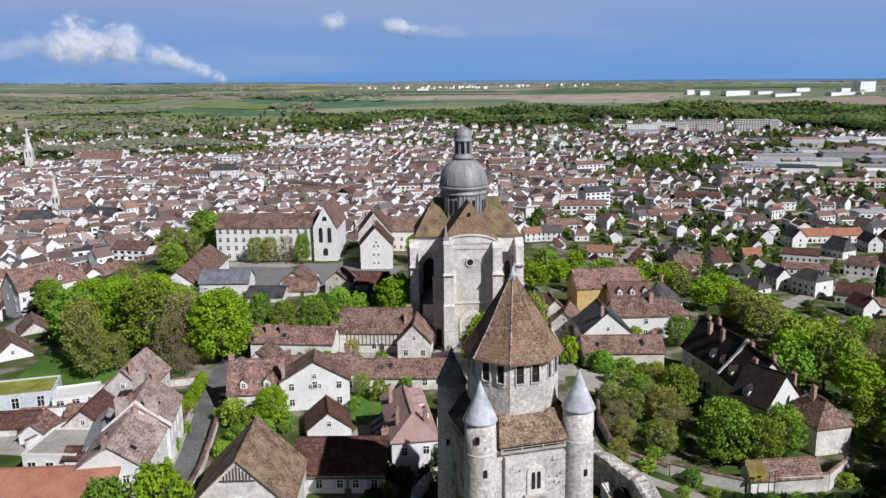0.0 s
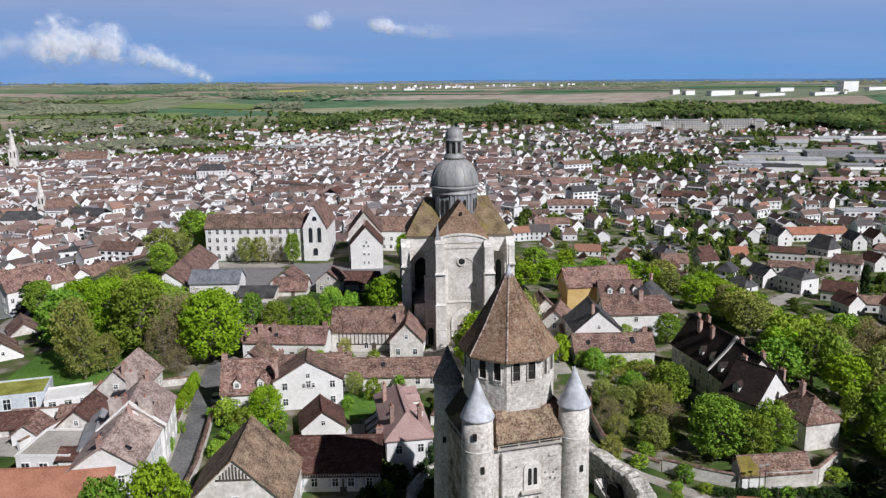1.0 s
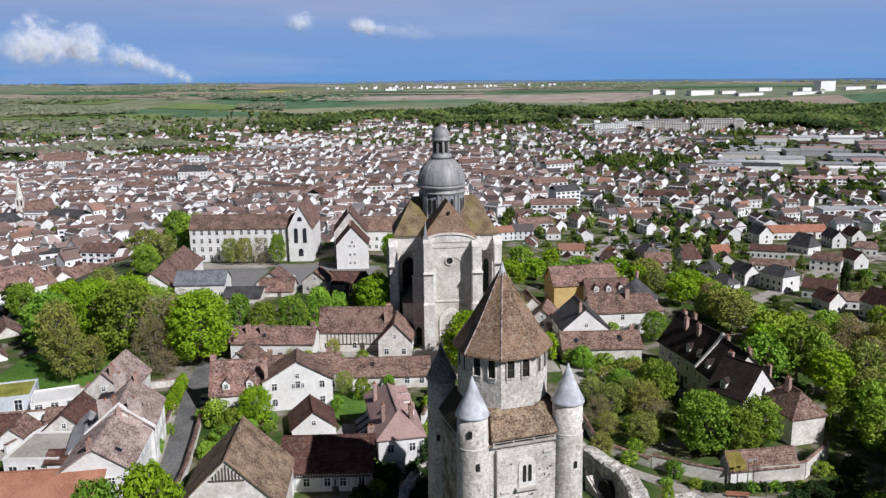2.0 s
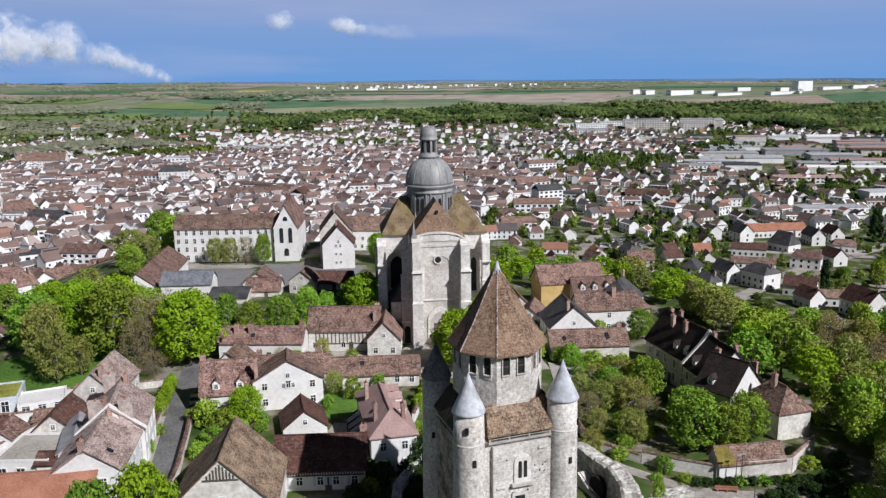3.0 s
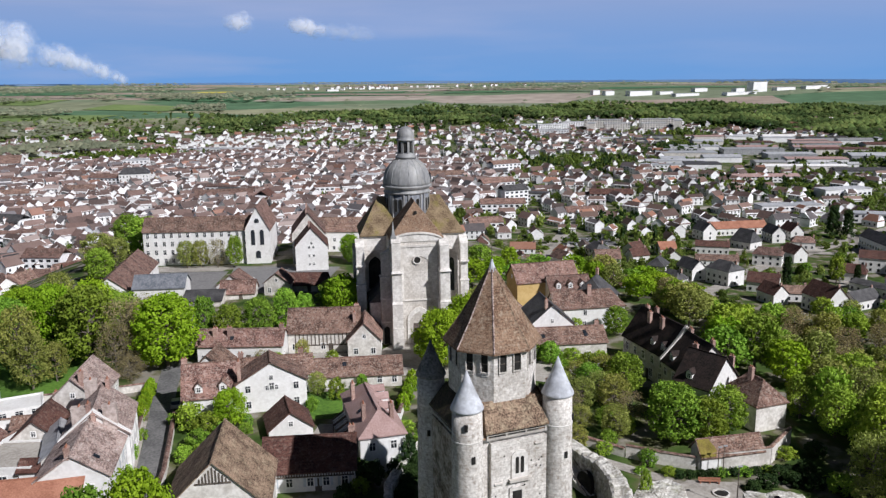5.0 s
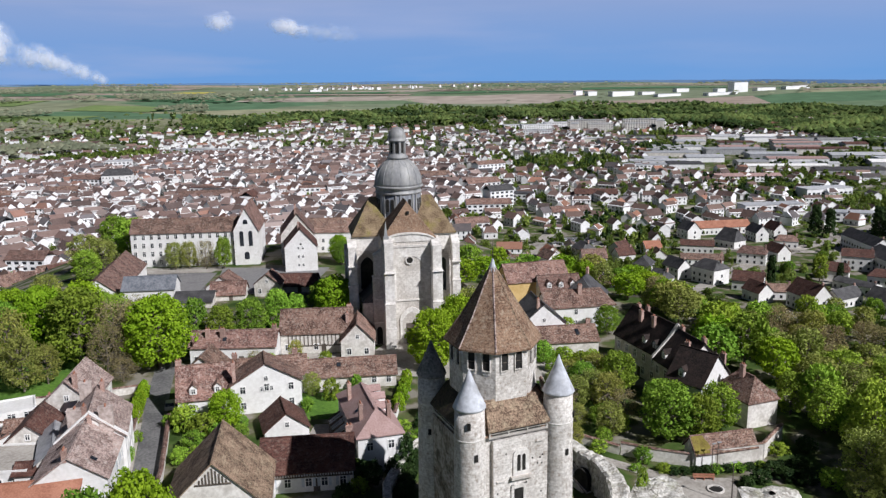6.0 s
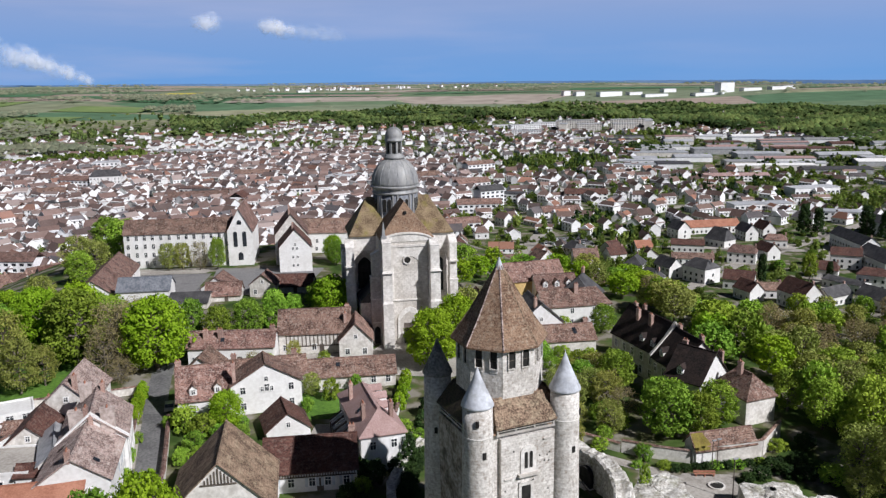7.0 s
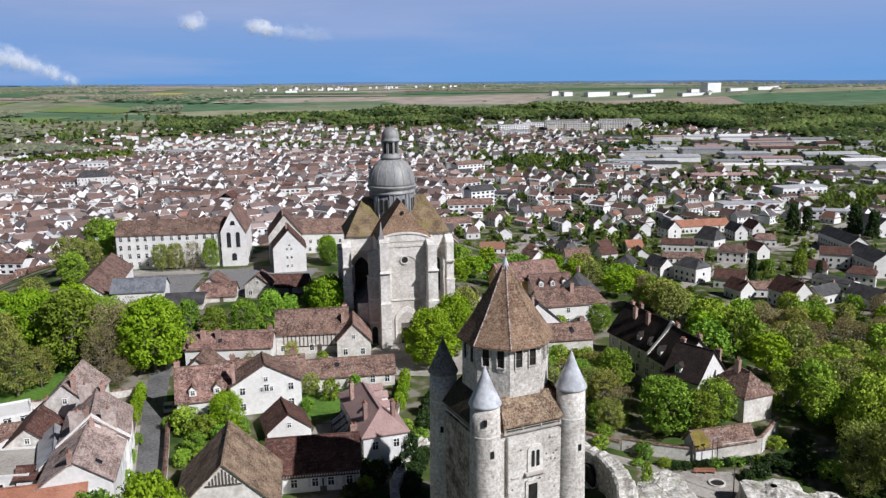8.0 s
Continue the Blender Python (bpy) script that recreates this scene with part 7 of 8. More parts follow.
def box_houses(name, places, label, roof=None):
    """The rest of the town in three joined meshes: walls, roofs and window strips."""
    wv, wf, rv, rf, kv, kf = [], [], [], [], [], []
    for x, y, d, turn, dense in places:
        L, W = rs.uniform(8, 15), rs.uniform(6.2, 9.0)
        e = rs.uniform(4.6, 9.2) if dense else rs.choice((3.0, 4.0, 5.6))
        zr = e + W / 2 * rs.uniform(0.62, 0.98)
        g = gz(x, y)
        c, s = math.cos(radians(turn)), math.sin(radians(turn))

        def P(u, v, z):
            return (x + c * u - s * v, y + s * u + c * v, g + z)
        o = len(wv)
        prof = [(-W / 2, -3), (W / 2, -3), (W / 2, e), (0, zr - 0.25), (-W / 2, e)]
        wv += [P(-L / 2, p, z) for p, z in prof] + [P(L / 2, p, z) for p, z in prof]
        wf += [tuple(o + i for i in q) for q in [(4, 3, 2, 1, 0), (5, 6, 7, 8, 9)] + [(i, (i + 1) % 5, 5 + (i + 1) % 5, 5 + i) for i in range(5)]]
        o = len(rv)
        hip = 0 if rs.rand() < 0.8 else W * 0.3
        l, w, ze = L / 2 + 0.3, W / 2 + 0.35, e - 0.3
        rv += [P(-l, -w, ze), P(l, -w, ze), P(l - hip, 0, zr), P(-l + hip, 0, zr), P(l, w, ze), P(-l, w, ze)]
        rf += [tuple(o + i for i in q) for q in [(0, 1, 2, 3), (2, 4, 5, 3)] + ([(0, 3, 5), (1, 4, 2)] if hip else [])]
        if rs.rand() < 0.6:
            o = len(rv)
            u = (L / 2 - 0.8) * rs.choice((-1, 1))
            rv += [P(u + a, b, z) for z in (zr - 1, zr + 0.9) for b in (-0.4, 0.4) for a in (-0.45, 0.45)]
            rf += [tuple(o + i for i in q) for q in [(4, 5, 7, 6), (0, 1, 5, 4), (2, 6, 7, 3), (0, 4, 6, 2), (1, 3, 7, 5)]]
        if d < 1100:
            for st in range(int(e / 2.7)):
                for side in (-1, 1):
                    n = int(L / 3)
                    for i in range(n):
                        u, v, z = -L / 2 + L * (i + 0.5) / n, side * (W / 2 + 0.04), 0.9 + 2.7 * st
                        o = len(kv)
                        kv += [P(u - 0.5, v, z), P(u + 0.5, v, z), P(u + 0.5, v, z + 1.4), P(u - 0.5, v, z + 1.4)]
                        kf.append((o, o + 1, o + 2, o + 3))
    sheet(name + "_walls", wv, wf, FAR_WALL, "white and cream plaster walls of the " + label, "houses", "stuff")
    sheet(name + "_roofs", rv, rf, roof or FAR_ROOF, "brown and grey roofs of the " + label, "roofs", "stuff")
    if kv:
        sheet(name + "_windows", kv, kf, GLASS, "dark windows of the " + label, "windows", "stuff")


box_houses("town", [p for p in far_plots if p[4]], "old lower town")
box_houses("suburb", [p for p in far_plots if not p[4]], "suburb below the hill", SUBURB_ROOF)


# villas, terraces and a school below the wooded slope
VILLAS = (
        (130, 383, 14, 9, 6.5, 10.8, -72, SLATE, 0, "white villa with steep dark slate roof below the slope"),
        (142, 370, 15, 12, 8.4, 12.2, -62, SLATE, 3.2, "tall white villa with hipped grey slate roof"),
        (154, 354, 15, 9, 5.4, 9.4, -31, TILE_DARK, 0, "white house with long dark brown roof"),
        (149, 333, 12, 8.5, 5.4, 9.4, -74, TILE_DARK, 0, "white gabled house with dark roof below the trees"),
        (159, 337, 14, 8.5, 4.4, 7.2, -12, TILE, 0, "low white house with faded brown roof"),
        (164, 317, 17, 11.5, 7.4, 13.0, -76, TILE_DARK, 0, "large pale house with steep dark roof and broad gable"),
        (182, 323, 17, 9, 4.8, 8.4, 26, SLATE, 0, "white house with grey slate roof among gardens"),
        (216, 350, 14, 11, 7.6, 10.4, -36, TILE_DARK, 3.0, "white villa with hipped red-brown roof"),
        (250, 424, 40, 11, 8.6, 12.8, -93, SLATE, 0, "long white school wing with dark slate roof"),
        (238, 378, 33, 14, 8.8, 13.4, -94, SLATE, 0, "broad white school building with dark slate roof"),
        (226, 390, 16, 9, 8.2, 11.6, -28, TILE_DARK, 0, "cream house with red-brown roof beside the school"),
        (206, 373, 13, 9, 5.2, 9.0, -34, TILE_DARK, 2.0, "white house with hipped brown roof in a garden"),
        (180, 410, 16, 10.5, 6.6, 10.0, -30, TILE, 2.4, "white two-storey house with brown tile roof"),
        (197, 417, 13, 9, 5.4, 9.6, -78, TILE_DARK, 0, "white gabled house with dark brown roof"),
        (216, 447, 14, 11, 4.8, 7.6, -22, TILE, 3.0, "white bungalow with hipped pinkish tile roof"),
        (161, 440, 20, 9, 5.0, 7.6, -20, TILE_DARK, 0, "long low white house with brown roof"),
        (185, 452, 15, 12, 5.0, 11.8, -58, SLATE, 2.6, "white house under a tall dark hipped roof"),
        (193, 492, 44, 11, 5.0, 8.8, 5, TILE_ORANGE, 0, "long low workshop with orange tile roof"),
        (170, 479, 13, 10, 6.6, 11.4, -76, SLATE, 0, "white gabled house with black slate roof"),
        (208, 468, 15, 9, 6.2, 10.6, -86, SLATE, 0, "white gabled house with dark slate roof"),
        (222, 474, 15, 9, 6.2, 10.6, -88, TILE_DARK, 0, "white gabled house with dark brown roof in a row"),
        (153, 411, 24, 7.5, 3.6, 6.2, -15, TILE, 0, "low brown-roofed terrace along a lane"),
        (197, 312, 20, 11, 5.4, 9.6, -70, SLATE, 0, "white house with dark slate roof below the woods"),
        (203, 349, 20, 11, 4.2, 5.6, -60, SLATE, 0, "low shed with a flat grey roof"),
        (296, 468, 26, 11, 8.4, 12.4, -84, SLATE, 0, "white building with dark slate roof"))
for k, (x, y, L, W, e, r, t, roof, hip, label) in enumerate(VILLAS):
    villa = town_house(20 + k, L * 0.9, W * 0.9, e * 0.94, r * 0.94, roof, PLASTER, (hip, hip))
    villa.matrix_basis = pose(x, y, gz(x, y), 0, 0, t)
    tagged(villa, label, "house", "villas below the slope")
for q in ((166, 357, 15, 5), (247, 474, 19, 9), (254, 470, 17, 8), (280, 462, 19, 10), (286, 452, 17, 9), (202, 362, 10, 4)):
    tree("dark", *q)
for q in ((192, 362, 14, 8), (212, 398, 8, 6), (189, 386, 6, 6)):
    tree("mid_far", *q)

# streets of the lower town
for line, wd in (([(-150, 330), (-190, 420), (-240, 560), (-262, 700), (-300, 900)], 9), ([(-60, 345), (-75, 420), (-92, 520), (-80, 700), (-60, 900)], 8), ([(-330, 560), (-200, 600), (-60, 640), (60, 700)], 8),
                 ([(30, 330), (60, 430), (110, 560), (150, 720), (190, 900)], 8), ([(110, 330), (170, 400), (260, 470), (380, 560)], 8), ([(60, 470), (160, 450), (260, 420), (330, 400)], 7),
                 ([(90, 560), (220, 590), (340, 640), (470, 720)], 8), ([(190, 350), (240, 430), (290, 540), (350, 680)], 7), ([(-420, 760), (-250, 800), (-60, 850), (150, 880)], 8)):
    strip("road", line, wd, PAVING, "pale street between the houses of the lower town", "street", 0.3)


# works and sheds on the valley floor, flats on the slope
LONG_WINDOW = Mesh().box(-1.1, 1.1, -0.06, 0.06, 0, 1.4).data("window", GLASS)


def long_block(x, y, L, W, h, turn, label, wall, roof, rows=0, name="shed", category="shed", pitch=0.0):
    g = gz(x, y)
    b = thing(name, x, y, g, turn, label, category)
    part("wall", Mesh().box(-L / 2, L / 2, -W / 2, W / 2, -3, h), wall, b)
    if pitch:
        part("roof", gable_roof(L, W, h, h + pitch, (0, 0), 0.4, 0.3, 0), roof, b)
    else:
        part("roof", Mesh().box(-L / 2 - 0.3, L / 2 + 0.3, -W / 2 - 0.3, W / 2 + 0.3, h, h + 0.6), roof, b)
    for r in range(rows):
        n = int(L / 4)
        for side in (-1, 1):
            band = Mesh()
            for i in range(n):
                u = -L / 2 + L * (i + 0.5) / n
                if name == "long_building":
                    child("window", LONG_WINDOW, b, pose(u, side * W / 2, 1.0 + r * 2.9))
                    continue
                band.box(u - 1.1, u + 1.1, side * W / 2 - 0.06, side * W / 2 + 0.06, 1.0 + r * 2.9, 2.4 + r * 2.9)
            if band.v:
                tagged(part("window_band", band, GLASS, b), "", "", "", "stuff")
    return b


sheds = []
for i in range(900):
    d, a = rs.uniform(850, 1240), rs.uniform(0.20, 0.60)
    x, y = d * math.sin(a), d * math.cos(a)
    if a < 0.30 and d < 1120:
        continue
    L, W = rs.uniform(26, 84), rs.uniform(14, 30)
    if all(abs(x - q[0]) > (L + q[2]) / 2 + 5 or abs(y - q[1]) > (W + q[3]) / 2 + 9 for q in sheds):
        sheds.append((x, y, L, W))
for i, (x, y, L, W) in enumerate(sheds[:88]):
    roof = [FAR_SHED, ZINC, FAR_SHED, TILE_PINK, LEAD, FAR_SHED, TILE_DARK, PLASTER, SLATE][rs.randint(9)]
    long_block(x, y, L, W, rs.uniform(3.8, 7), -9 + rs.uniform(-2, 2), "long low industrial shed with sheet roof", [FAR_WALL, ZINC, PLASTER_OLD][i % 3], roof, 0, pitch=rs.choice((0, 1.2, 2.2)))
for x, y, L, t, r in ((300, 1342, 62, -6, 6), (392, 1332, 66, -8, 6), (412, 1300, 34, 70, 6), (312, 1296, 40, -4, 5), (368, 1286, 38, -6, 5), (274, 1310, 34, 74, 5)):
    long_block(x, y, L, 12, r * 2.7 + 1.0, t, "long grey-white block of flats", PLASTER_OLD, FAR_SHED, r, "block_of_flats", "flats")
for x, y, L, t, r in ((214, 1335, 52, 10, 4), (256, 1372, 46, 5, 4), (205, 1260, 46, -10, 3), (182, 1376, 36, 10, 3)):
    long_block(x, y, L, 13, r * 2.8 + 1.0, t, "long white block with flat roof", FAR_WALL, FAR_SHED, r, "block_of_flats", "flats")
for x, y, L, W, h in ((478, 2085, 26, 18, 10), (548, 2050, 66, 20, 11), (620, 2075, 40, 18, 7), (450, 2110, 20, 14, 11), (852, 2060, 44, 24, 24), (800, 2050, 26, 18, 11), (780, 1990, 90, 20, 6), (650, 2000, 70, 18, 6), (930, 2080, 60, 18, 7), (1010, 2100, 50, 18, 8), (-300, 2780, 40, 20, 6), (1080, 2180, 46, 18, 8), (735, 2150, 40, 18, 9)):
    long_block(x, y, L, W, h, 20, "large white factory building on the plain", FAR_WALL, FAR_SHED, 0, "factory", "factory")
# parcels of the plain that stand out in colour
RAPE = surf("flowering_rape", (0.40, 0.36, 0.07), (0.52, 0.46, 0.10), 0.01, 0.2, 0.95, 0.1, 0.4)
SOIL = surf("pale_bare_soil", (0.27, 0.215, 0.175), (0.37, 0.305, 0.255), 0.008, 0.1, 0.95, 0.1, 0.4)
MEADOW = surf("light_green_meadow", (0.125, 0.185, 0.060), (0.185, 0.250, 0.085), 0.008, 0.1, 0.95, 0.1, 0.4)
WHEAT = surf("young_green_wheat", (0.055, 0.135, 0.065), (0.085, 0.185, 0.085), 0.008, 0.1, 0.95, 0.1, 0.4)
for x0, x1, y0, y1, mat, what in ((-790, -655, 2740, 2860, RAPE, "yellow field of flowering rape"), (-1280, -800, 3080, 3330, SOIL, "pale brown ploughed field"), (-1010, -700, 2440, 2640, WHEAT, "green field of young wheat"),
                                  (-420, -60, 2500, 2680, WHEAT, "dark green field of young wheat"), (-390, 10, 2250, 2380, SOIL, "long strip of bare pale soil"), (40, 420, 2620, 2780, SOIL, "long strip of bare pale soil"),
                                  (60, 520, 2320, 2480, WHEAT, "dark green field of young wheat"), (560, 1060, 2560, 2700, WHEAT, "dark green field of young wheat"), (900, 1500, 2860, 3060, SOIL, "pale brown ploughed field"), (1100, 1560, 2440, 2560, WHEAT, "green field of young wheat"),
                                  (-1000, -640, 1560, 1720, MEADOW, "light green meadow at the foot of the hills"), (-1350, -900, 1950, 2120, MEADOW, "light green meadow on the hillside"), (-760, -560, 1840, 1960, MEADOW, "light green meadow on the hillside"),
                                  (-1500, -1100, 2600, 2800, WHEAT, "green field of young wheat"), (-1260, -860, 2260, 2360, SOIL, "pale brown ploughed field"), (-700, -430, 2080, 2190, WHEAT, "green field of young wheat")):
    patch("field", [(x0, y0), (x1, y0 - 30), (x1 + 20, y1 - 30), (x0 + 30, y1)], mat, what, "field", 1.2, 24.0)
# long roofs among the suburban gardens
for x, y, L, W, h, t, roof, p_ in ((258, 560, 44, 13, 6.5, 4, FAR_SHED, 0), (312, 728, 60, 14, 5.5, -4, TILE_PINK, 2.0), (330, 622, 40, 15, 8.0, 8, FAR_SHED, 0), (250, 826, 50, 18, 6, 0, FAR_SHED, 0), (150, 640, 34, 11, 5.5, -8, TILE_DARK, 3.4), (112, 560, 28, 10, 5.5, 10, TILE, 3.0), (300, 520, 30, 12, 6, -20, FAR_SHED, 0)):
    long_block(x, y, L, W, h, t, "long low white building among gardens", FAR_WALL, roof, 2 if h > 5 else 1, "long_building", "building", p_)
# large white buildings of the old town
for x, y, L, W, r, t, roof, p_ in ((-318, 900, 26, 16, 4, 8, FAR_SHED, 0), (-262, 632, 26, 14, 3, 12, SLATE, 0), (-56, 760, 24, 16, 3, -12, FAR_SHED, 0), (-144, 800, 34, 14, 3, -6, TILE, 3.4), (-162, 650, 46, 12, 3, 6, TILE, 3.6), (-128, 640, 16, 12, 3, 80, TILE_DARK, 4.0), (-268, 1080, 90, 16, 2, -8, FAR_SHED, 0)):
    long_block(x, y, L, W, r * 2.9 + 0.8, t, "large white public building with rows of windows", FAR_WALL, roof, r, "town_block", "building", p_)

for i in range(34):
    d, a = rs.uniform(430, 980), rs.uniform(-0.50, 0.16)
    x, y = d * math.sin(a), d * math.cos(a)
    r = int(rs.choice((2, 3, 3, 4)))
    long_block(x, y, rs.uniform(16, 34), rs.uniform(10, 13), r * 2.9 + 0.8, rs.uniform(-30, 30), "large white town building with rows of windows", FAR_WALL, [TILE, SLATE, TILE, FAR_SHED][rs.randint(4)], r, "town_block", "building", rs.choice((0, 3.0, 3.6)))


def town_building(x, y, L, W, e, r, turn, label, roof=TILE, wall=PLASTER, hips=(0, 0), rows=2):
    return house(x, y, L, W, turn, gz(x, y) + e, gz(x, y) + r, label, roof, wall, hips, big=True, skip=0.1, name="town_building", door=False)


def steeple(x, y, size, h, label):
    g = gz(x, y)
    t = thing("church_steeple", x, y, g, 20, label, "steeple")
    part("shaft", Mesh().box(-size, size, -size, size, -2, h * 0.55), STONE_SMOOTH, t)
    part("spire", Mesh().lathe(0, 0, [(size * 0.95, h * 0.55), (0.1, h)], 8), STONE_SMOOTH, t)
    for s in (-1, 1):
        part("bell_opening", Mesh().box(s * size * 0.45 - 0.5, s * size * 0.45 + 0.5, -size - 0.08, -size + 0.1, h * 0.38, h * 0.5), DARK, t)


steeple(-331, 566, 2.7, 33, "square white church tower with slim pale spire")
steeple(-517, 837, 4.2, 50, "tall pale gothic church tower with stone spire")
town_building(-325, 576, 24, 11, 8, 15, 60, "white church nave with steep brown roof")
town_building(-462, 890, 46, 16, 12, 20, 8, "large old church with brown roof")
town_building(-316, 515, 24, 11, 10.5, 15.5, 6, "large white mansard-roofed town house", SLATE, hips=(3, 3))
town_building(-268, 750, 26, 16, 16, 21, 10, "large white classical building", SLATE, hips=(4, 4))

# trees in the town, woods on the far slope, copses on the plain
def scatter(n, test, wide, high):
    out = []
    while len(out) < n:
        y = rs.uniform(260, 2400)
        x = rs.uniform(-0.72, 0.72) * y
        if test(x, y, math.hypot(x, y)):
            out.append((x, y))
    a = np.array(out)
    pl = np.column_stack([a, ground_at(a[:, 0], a[:, 1]) - 0.5])
    swell = 0.85 + 0.4 * np.sin(a[:, 0] / 55 + 1) * np.sin(a[:, 1] / 38)      # older and younger stands
    return pl, rs.uniform(*wide, len(a)), rs.uniform(*high, len(a)) * swell


def town_green(x, y, d):
    if d > 1600 or spur_part(x, y) > 0.6:
        return False
    if y < 505 and x > 0.335 * y - 4 and (rs.rand() < 0.1 or any((x - v[0]) ** 2 + (y - v[1]) ** 2 < 150 for v in VILLAS) or any((x - v[0] * 0.965) ** 2 + (y - v[1] * 0.965) ** 2 < 130 for v in VILLAS)):
        return False                           # yards round the villas, also cleared towards the camera to show their walls
    core = x < 0.10 * y - 40
    thick = math.sin(x / 61 + 2) * math.sin(y / 83)
    return rs.rand() < (0.12 if core else 0.62) * ((0.5 + 0.6 * thick) if d < 540 else max(0.14, 0.34 + 1.1 * thick))


def in_spots(x, y):
    return any((x - a) ** 2 + (y - b) ** 2 < c * c for a, b, c in ((-262, 505, 13), (-160, 594, 9), (-148, 592, 8), (-108, 606, 12), (-93, 765, 16), (-205, 470, 12), (-300, 640, 12), (-180, 780, 14), (-30, 620, 14)))


p, w, h = scatter(5000, lambda x, y, d: town_green(x, y, d) or (y < 800 and in_spots(x, y)), (1.8, 4.8), (3.5, 10.5))
yards = (p[:, 1] < 505) & (p[:, 0] > 0.335 * p[:, 1] - 4)
w[yards], h[yards] = w[yards] * 0.7, h[yards] * 0.6          # garden trees, lowered to keep the villas in the camera's view
off = np.hypot(p[:, 0], p[:, 1])
near_ones = off < 720
for crowns, sel, what in ((CROWNS_NEAR, off < 470, "leafy garden trees of the nearest lower streets"), (CROWNS, near_ones & (off >= 470), "green trees among the houses of the lower town")):
    many("town_trees", crowns, p[sel], w[sel], h[sel], FAR_WOOD, what, "trees")
many("town_trees", CROWNS_MID, p[~near_ones], w[~near_ones], h[~near_ones], FAR_WOOD, "spring-green trees between the farther roofs of the town", "trees")
p, w, h = scatter(420, lambda x, y, d: d < 1150 and x > 0.10 * y - 40 and not (y < 505 and x > 0.335 * y - 4) and spur_part(x, y) < 0.3 and math.sin(x / 43 + 1) * math.sin(y / 57 + 2) > 0.2, (1.8, 3.6), (6, 13))
many("evergreens", CROWNS_MID, p, w, h, LEAF_DARK, "dark evergreens in the gardens of the suburb", "trees")


def hillside(x, y, d):
    lo = 1400 + 90 * math.sin(x / 310 + 1) + (70 if 150 < x < 420 else 0) + (0 if x > -100 else 40)
    return not (((x + 175) / 85) ** 2 + ((y - 1480) / 75) ** 2 < 1 and rs.rand() < 0.85) and lo < d < 1740 + 50 * math.sin(x / 240) and (x > -0.27 * y or rs.rand() < 0.10)


p, w, h = scatter(4600, hillside, (3.8, 7.5), (8, 15))
many("far_woods", DOMES, p, w, h, WOODLAND, "broad rounded crowns of spring woodland on the far slope", "woodland", True)
p, w, h = scatter(3200, hillside, (3.5, 6.5), (9, 16))
many("far_woods", CROWNS_FAR, p, w, h, WOODLAND, "broad band of spring woodland on the far slope", "woodland")


def belts(x, y, d):
    mid = d > 1000 and d < 1500 and math.sin(x / 47 + 1.7) * math.sin(y / 71) > 0.55
    lone = d < 1450 and x > 0.30 * y and d > 830 and rs.rand() < 0.02
    return mid or lone


def east_wood(x, y, d):
    u = x / y
    return u > 0.335 and 1480 - (u - 0.335) * 1150 + 40 * math.sin(x / 60) < d < 1730 and not ((x - 470) / 45) ** 2 + ((y - 1250) / 55) ** 2 < 1


def west_wood(x, y, d):
    return x < -0.24 * y and 1180 < d < 2350 and math.sin(x / 90 + y / 150) + math.sin(y / 61 - x / 170) > 0.7


p, w, h = scatter(230, lambda x, y, d: ((x + 405) / 95) ** 2 + ((y - 1000) / 34) ** 2 < 1, (4, 7), (10, 17))
many("park_trees", CROWNS_MID, p, w, h, FAR_WOOD, "tall trees of the town park in spring leaf", "trees")
p, w, h = scatter(900, belts, (3, 6), (6, 11))
many("tree_belts", CROWNS_FAR, p, w, h, WOODLAND, "belts and copses of trees round the town", "woodland")
p, w, h = scatter(2300, east_wood, (4, 7.5), (9, 16))
many("valley_woods", DOMES, p, w, h, WOODLAND, "rounded crowns of the wood beyond the works", "woodland", True)
p, w, h = scatter(1500, east_wood, (3.5, 6.5), (9, 17))
many("valley_woods", CROWNS_FAR, p, w, h, WOODLAND, "spring-green wood beyond the works", "woodland")
p, w, h = scatter(2600, west_wood, (4, 8), (8, 14))
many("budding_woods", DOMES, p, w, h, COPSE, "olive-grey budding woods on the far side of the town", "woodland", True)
far = []
while len(far) < 2600:
    y = rs.uniform(1750, 4700)
    x = rs.uniform(-0.75, 0.75) * y
    wave = math.sin(x / 260 + 0.6 * math.sin(y / 300)) * math.sin(y / 190 + x / 900)
    if (x < -0.26 * y and wave + 0.5 * math.sin(x / 75 + y / 110) > 0.62) or (wave > 0.62 and y > 1950) or rs.rand() < 0.02:
        far.append((x, y))
far = np.array(far)
many("plain_copses", [dome_shape(i + 80, 1) for i in range(6)], np.column_stack([far, ground_at(far[:, 0], far[:, 1]) - 1]), rs.uniform(6, 13, len(far)), rs.uniform(8, 14, len(far)), COPSE, "olive copses and hedges on the plain, greyed for haze", "woodland", True)
vill = []
for cx, cy, n, sp in ((-300, 2950, 26, 330), (-120, 3100, 18, 220), (250, 3050, 8, 160)):
    for _ in range(n):
        vill.append((cx + rs.normal() * sp * 0.5, cy + rs.normal() * 40, 2900, rs.uniform(0, 180), True))
box_houses("village", vill, "far village on the plain")


hill = []
for i in range(46):
    a, r = rs.uniform(0, 6.28), rs.uniform(0, 1) ** 0.6
    hill.append((-175 + 95 * r * math.cos(a), 1475 + 85 * r * math.sin(a), 1480, rs.uniform(-30, 30), False))
box_houses("hillside", hill, "houses climbing the wooded slope", SUBURB_ROOF)


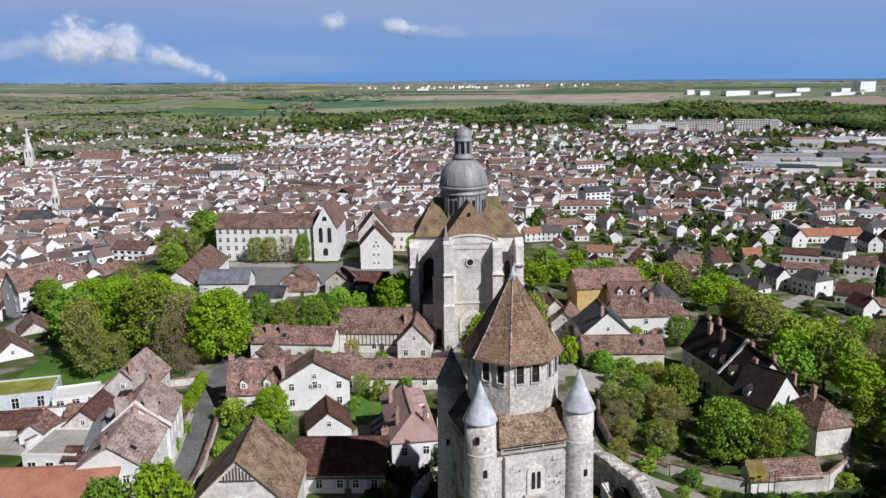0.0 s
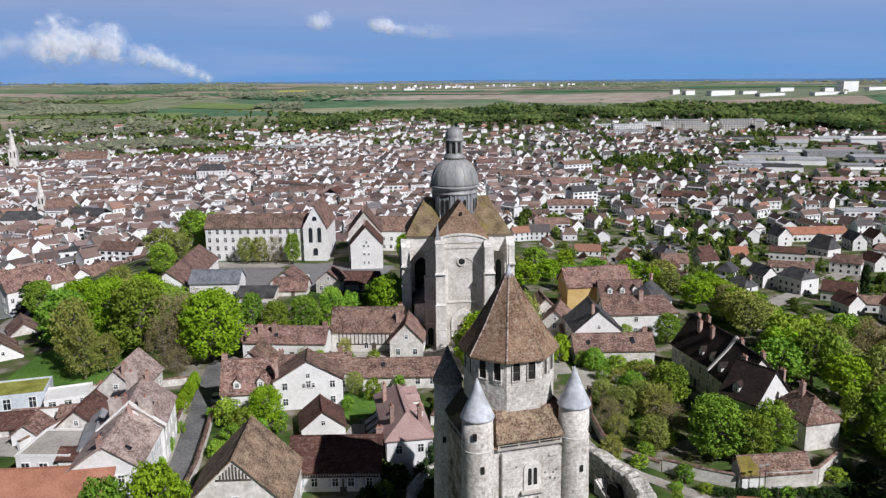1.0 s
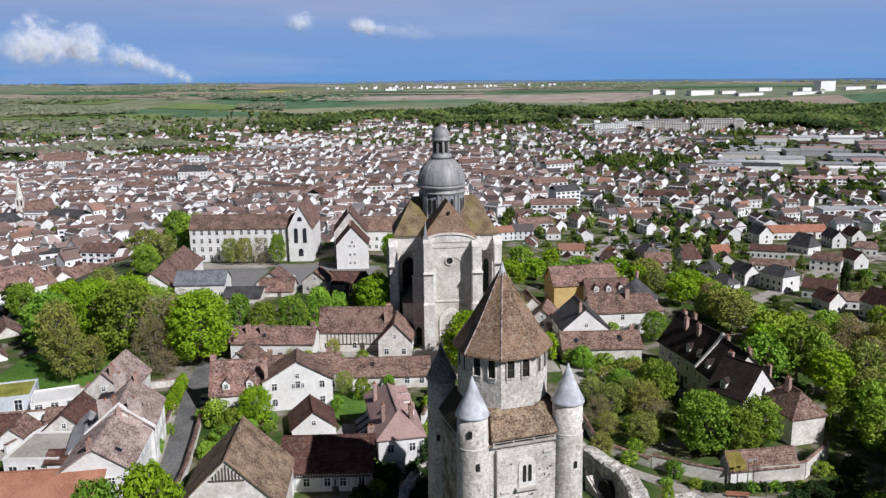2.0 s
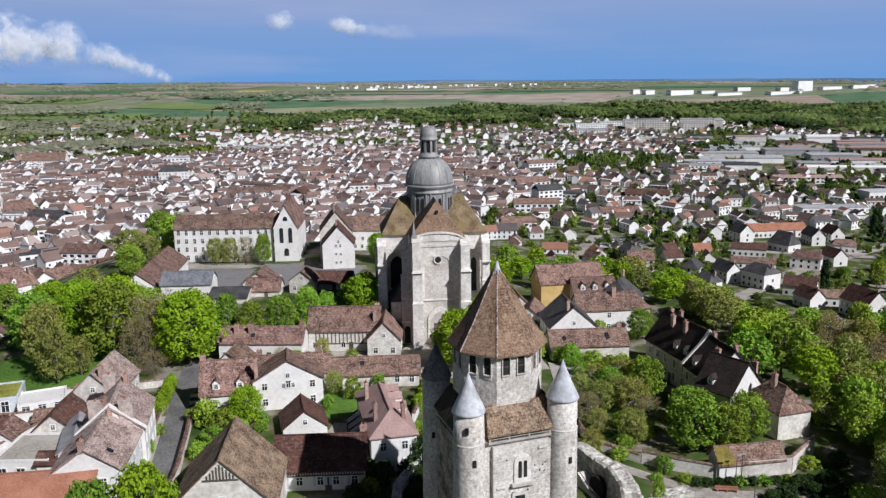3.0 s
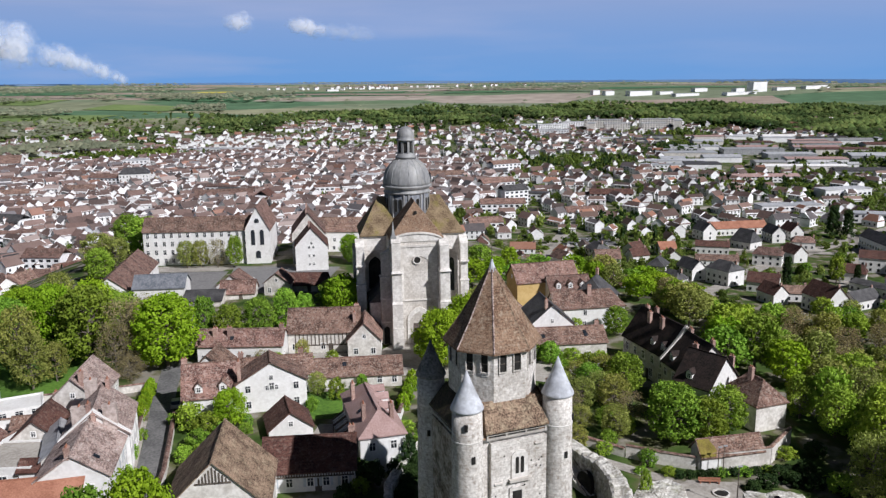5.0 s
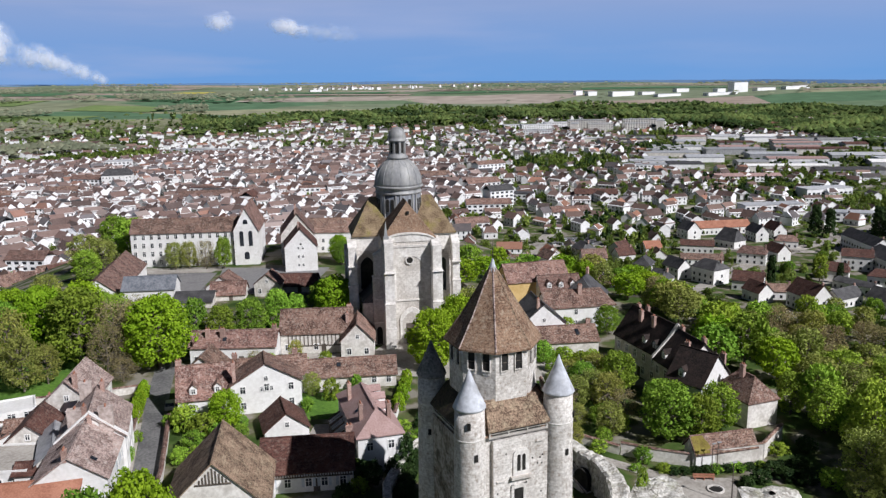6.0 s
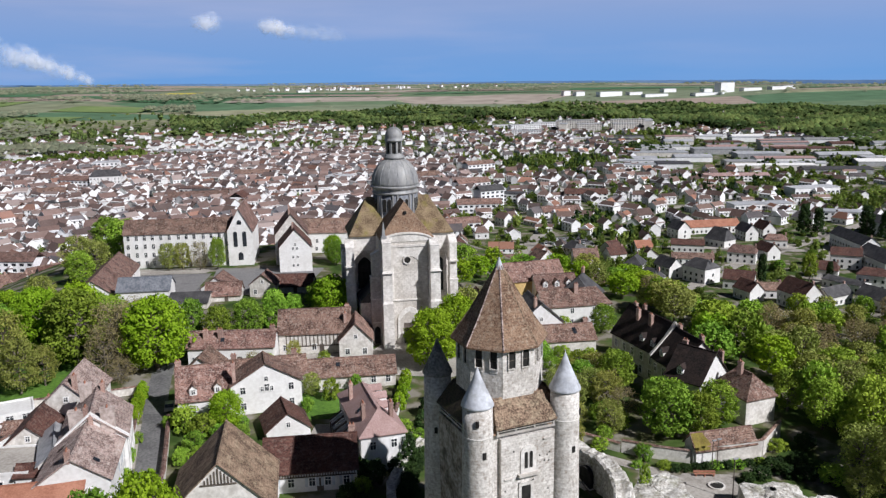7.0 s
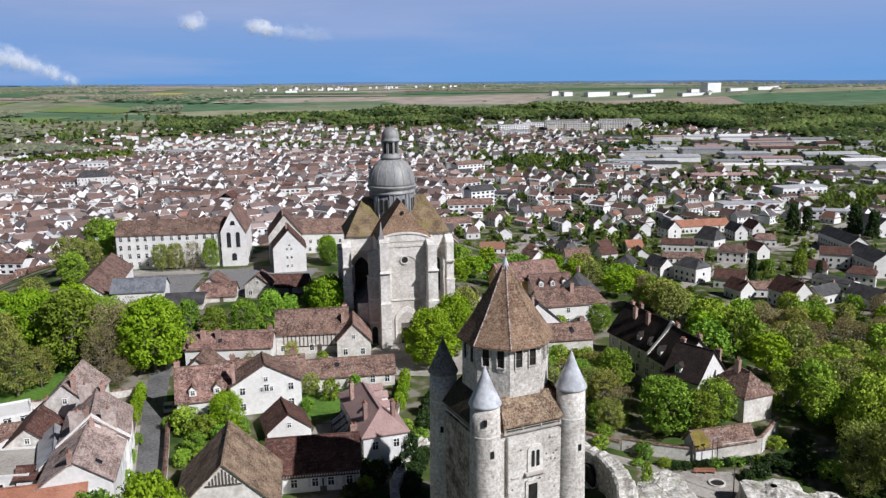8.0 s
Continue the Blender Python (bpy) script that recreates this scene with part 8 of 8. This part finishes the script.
# ---------------------------------------------------------------- hills on the skyline, haze put in as blue
def skyline(az0, az1, d, base, fall, seed, label):
    """A long low ridge far beyond the plain, uneven along its top and rounded over."""
    pts, faces, n = [], [], 160
    for i in range(n + 1):
        a = radians(az0 + (az1 - az0) * i / n)
        z = base - fall * math.tan(a) + 5 * noise.noise(Vector((i * 0.07, seed, 0))) + 2.0 * noise.noise(Vector((i * 0.31, seed, 1)))
        for dd, zz in ((0, -60), (20, z - 5), (60, z), (140, z - 20)):
            pts.append(((d + dd) * math.sin(a), (d + dd) * math.cos(a), zz))
    for i in range(n):
        faces += [(4 * i + j, 4 * i + 4 + j, 4 * i + 5 + j, 4 * i + 1 + j) for j in range(3)]
    return sheet("backdrop", pts, faces, FAR_HILL, label, "hills", "structure", True)


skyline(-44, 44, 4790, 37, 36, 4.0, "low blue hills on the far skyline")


# ---------------------------------------------------------------- clouds
def cloud(name, puffs, label, material, long=1.0):
    """A cloud of soft domed puffs: azimuth and height in degrees, and half width in degrees, far off over the plain."""
    me, pts, faces, uvs = bpy.data.meshes.new(name), [], [], []
    rings, n = 5, 20
    for k, (az, el, r) in enumerate(puffs):
        d = 4680.0 + 6 * k
        a, b, rad = radians(az), radians(el), d * radians(r) * 1.65
        out = Vector((math.sin(a) * math.cos(b), math.cos(a) * math.cos(b), math.sin(b)))
        side = Vector((math.cos(a), -math.sin(a), 0))
        up = side.cross(out)
        mid = Vector((0, 0, 64)) + out * d
        o = len(pts)
        pts.append(mid - out * rad * 0.4)
        uvs.append((0.0, 0.0))
        for i in range(1, rings + 1):
            u = i / rings
            for j in range(n):
                w = 2 * math.pi * j / n
                pts.append(mid + (side * math.cos(w) * long + up * math.sin(w)) * rad * u - out * rad * 0.4 * math.sqrt(1.0001 - u * u))
                uvs.append((u * math.cos(w), u * math.sin(w)))
        faces += [(o, o + 1 + (j + 1) % n, o + 1 + j) for j in range(n)]
        for i in range(rings - 1):
            q = o + 1 + i * n
            faces += [(q + j, q + (j + 1) % n, q + n + (j + 1) % n, q + n + j) for j in range(n)]
    me.from_pydata(pts, [], faces)
    layer = me.uv_layers.new(name="puff")
    for lp in me.loops:
        layer.data[lp.index].uv = uvs[lp.vertex_index]
    me.polygons.foreach_set("use_smooth", [True] * len(me.polygons))
    me.materials.append(material)
    return tagged(new(name, me), label, "cloud", "", "stuff")


cloud("steam_plume", [(-19.75, 0.12, 0.24), (-20.2, 0.31, 0.32), (-20.75, 0.54, 0.40), (-21.3, 0.77, 0.44), (-21.85, 0.99, 0.52), (-22.35, 1.22, 0.48), (-22.9, 1.44, 0.52), (-23.45, 1.62, 0.56), (-24.0, 1.66, 0.56), (-22.7, 1.11, 0.40)],
      "slanting white steam plume from far cooling towers", STEAM)
cloud("steam_cloud", [(-25.75, 2.4, 0.95), (-25.45, 1.9, 0.7), (-26.1, 1.8, 0.7), (-26.9, 2.5, 0.75), (-27.45, 2.1, 0.8), (-28.15, 2.4, 1.05), (-28.7, 2.95, 0.95), (-29.2, 2.3, 1.05), (-29.75, 2.1, 0.7), (-28.5, 1.9, 0.8), (-25.65, 2.9, 0.6), (-26.65, 1.9, 0.55)],
      "white billows of steam drifting over the plain", STEAM)
cloud("small_cloud", [(-31.1, 2.5, 0.65), (-31.45, 2.3, 0.4), (-30.85, 2.35, 0.4), (-32.0, 2.0, 0.5), (-32.7, 1.9, 0.55)], "faint puff of white steam", THIN)
cloud("small_cloud", [(-12.2, 3.73, 0.52), (-12.55, 3.7, 0.38), (-11.75, 3.65, 0.34)], "small white cloud over the plain", STEAM, 1.3)
cloud("small_cloud", [(-8.2, 3.5, 0.42), (-7.8, 3.4, 0.46), (-7.35, 3.28, 0.42), (-6.9, 3.16, 0.34)], "small white streak of cloud", STEAM, 1.5)
cloud("small_cloud", [(-5.9, 3.1, 0.42), (-5.1, 3.0, 0.42), (-4.2, 2.9, 0.44)], "thin wisp of cloud", THIN, 2.2)
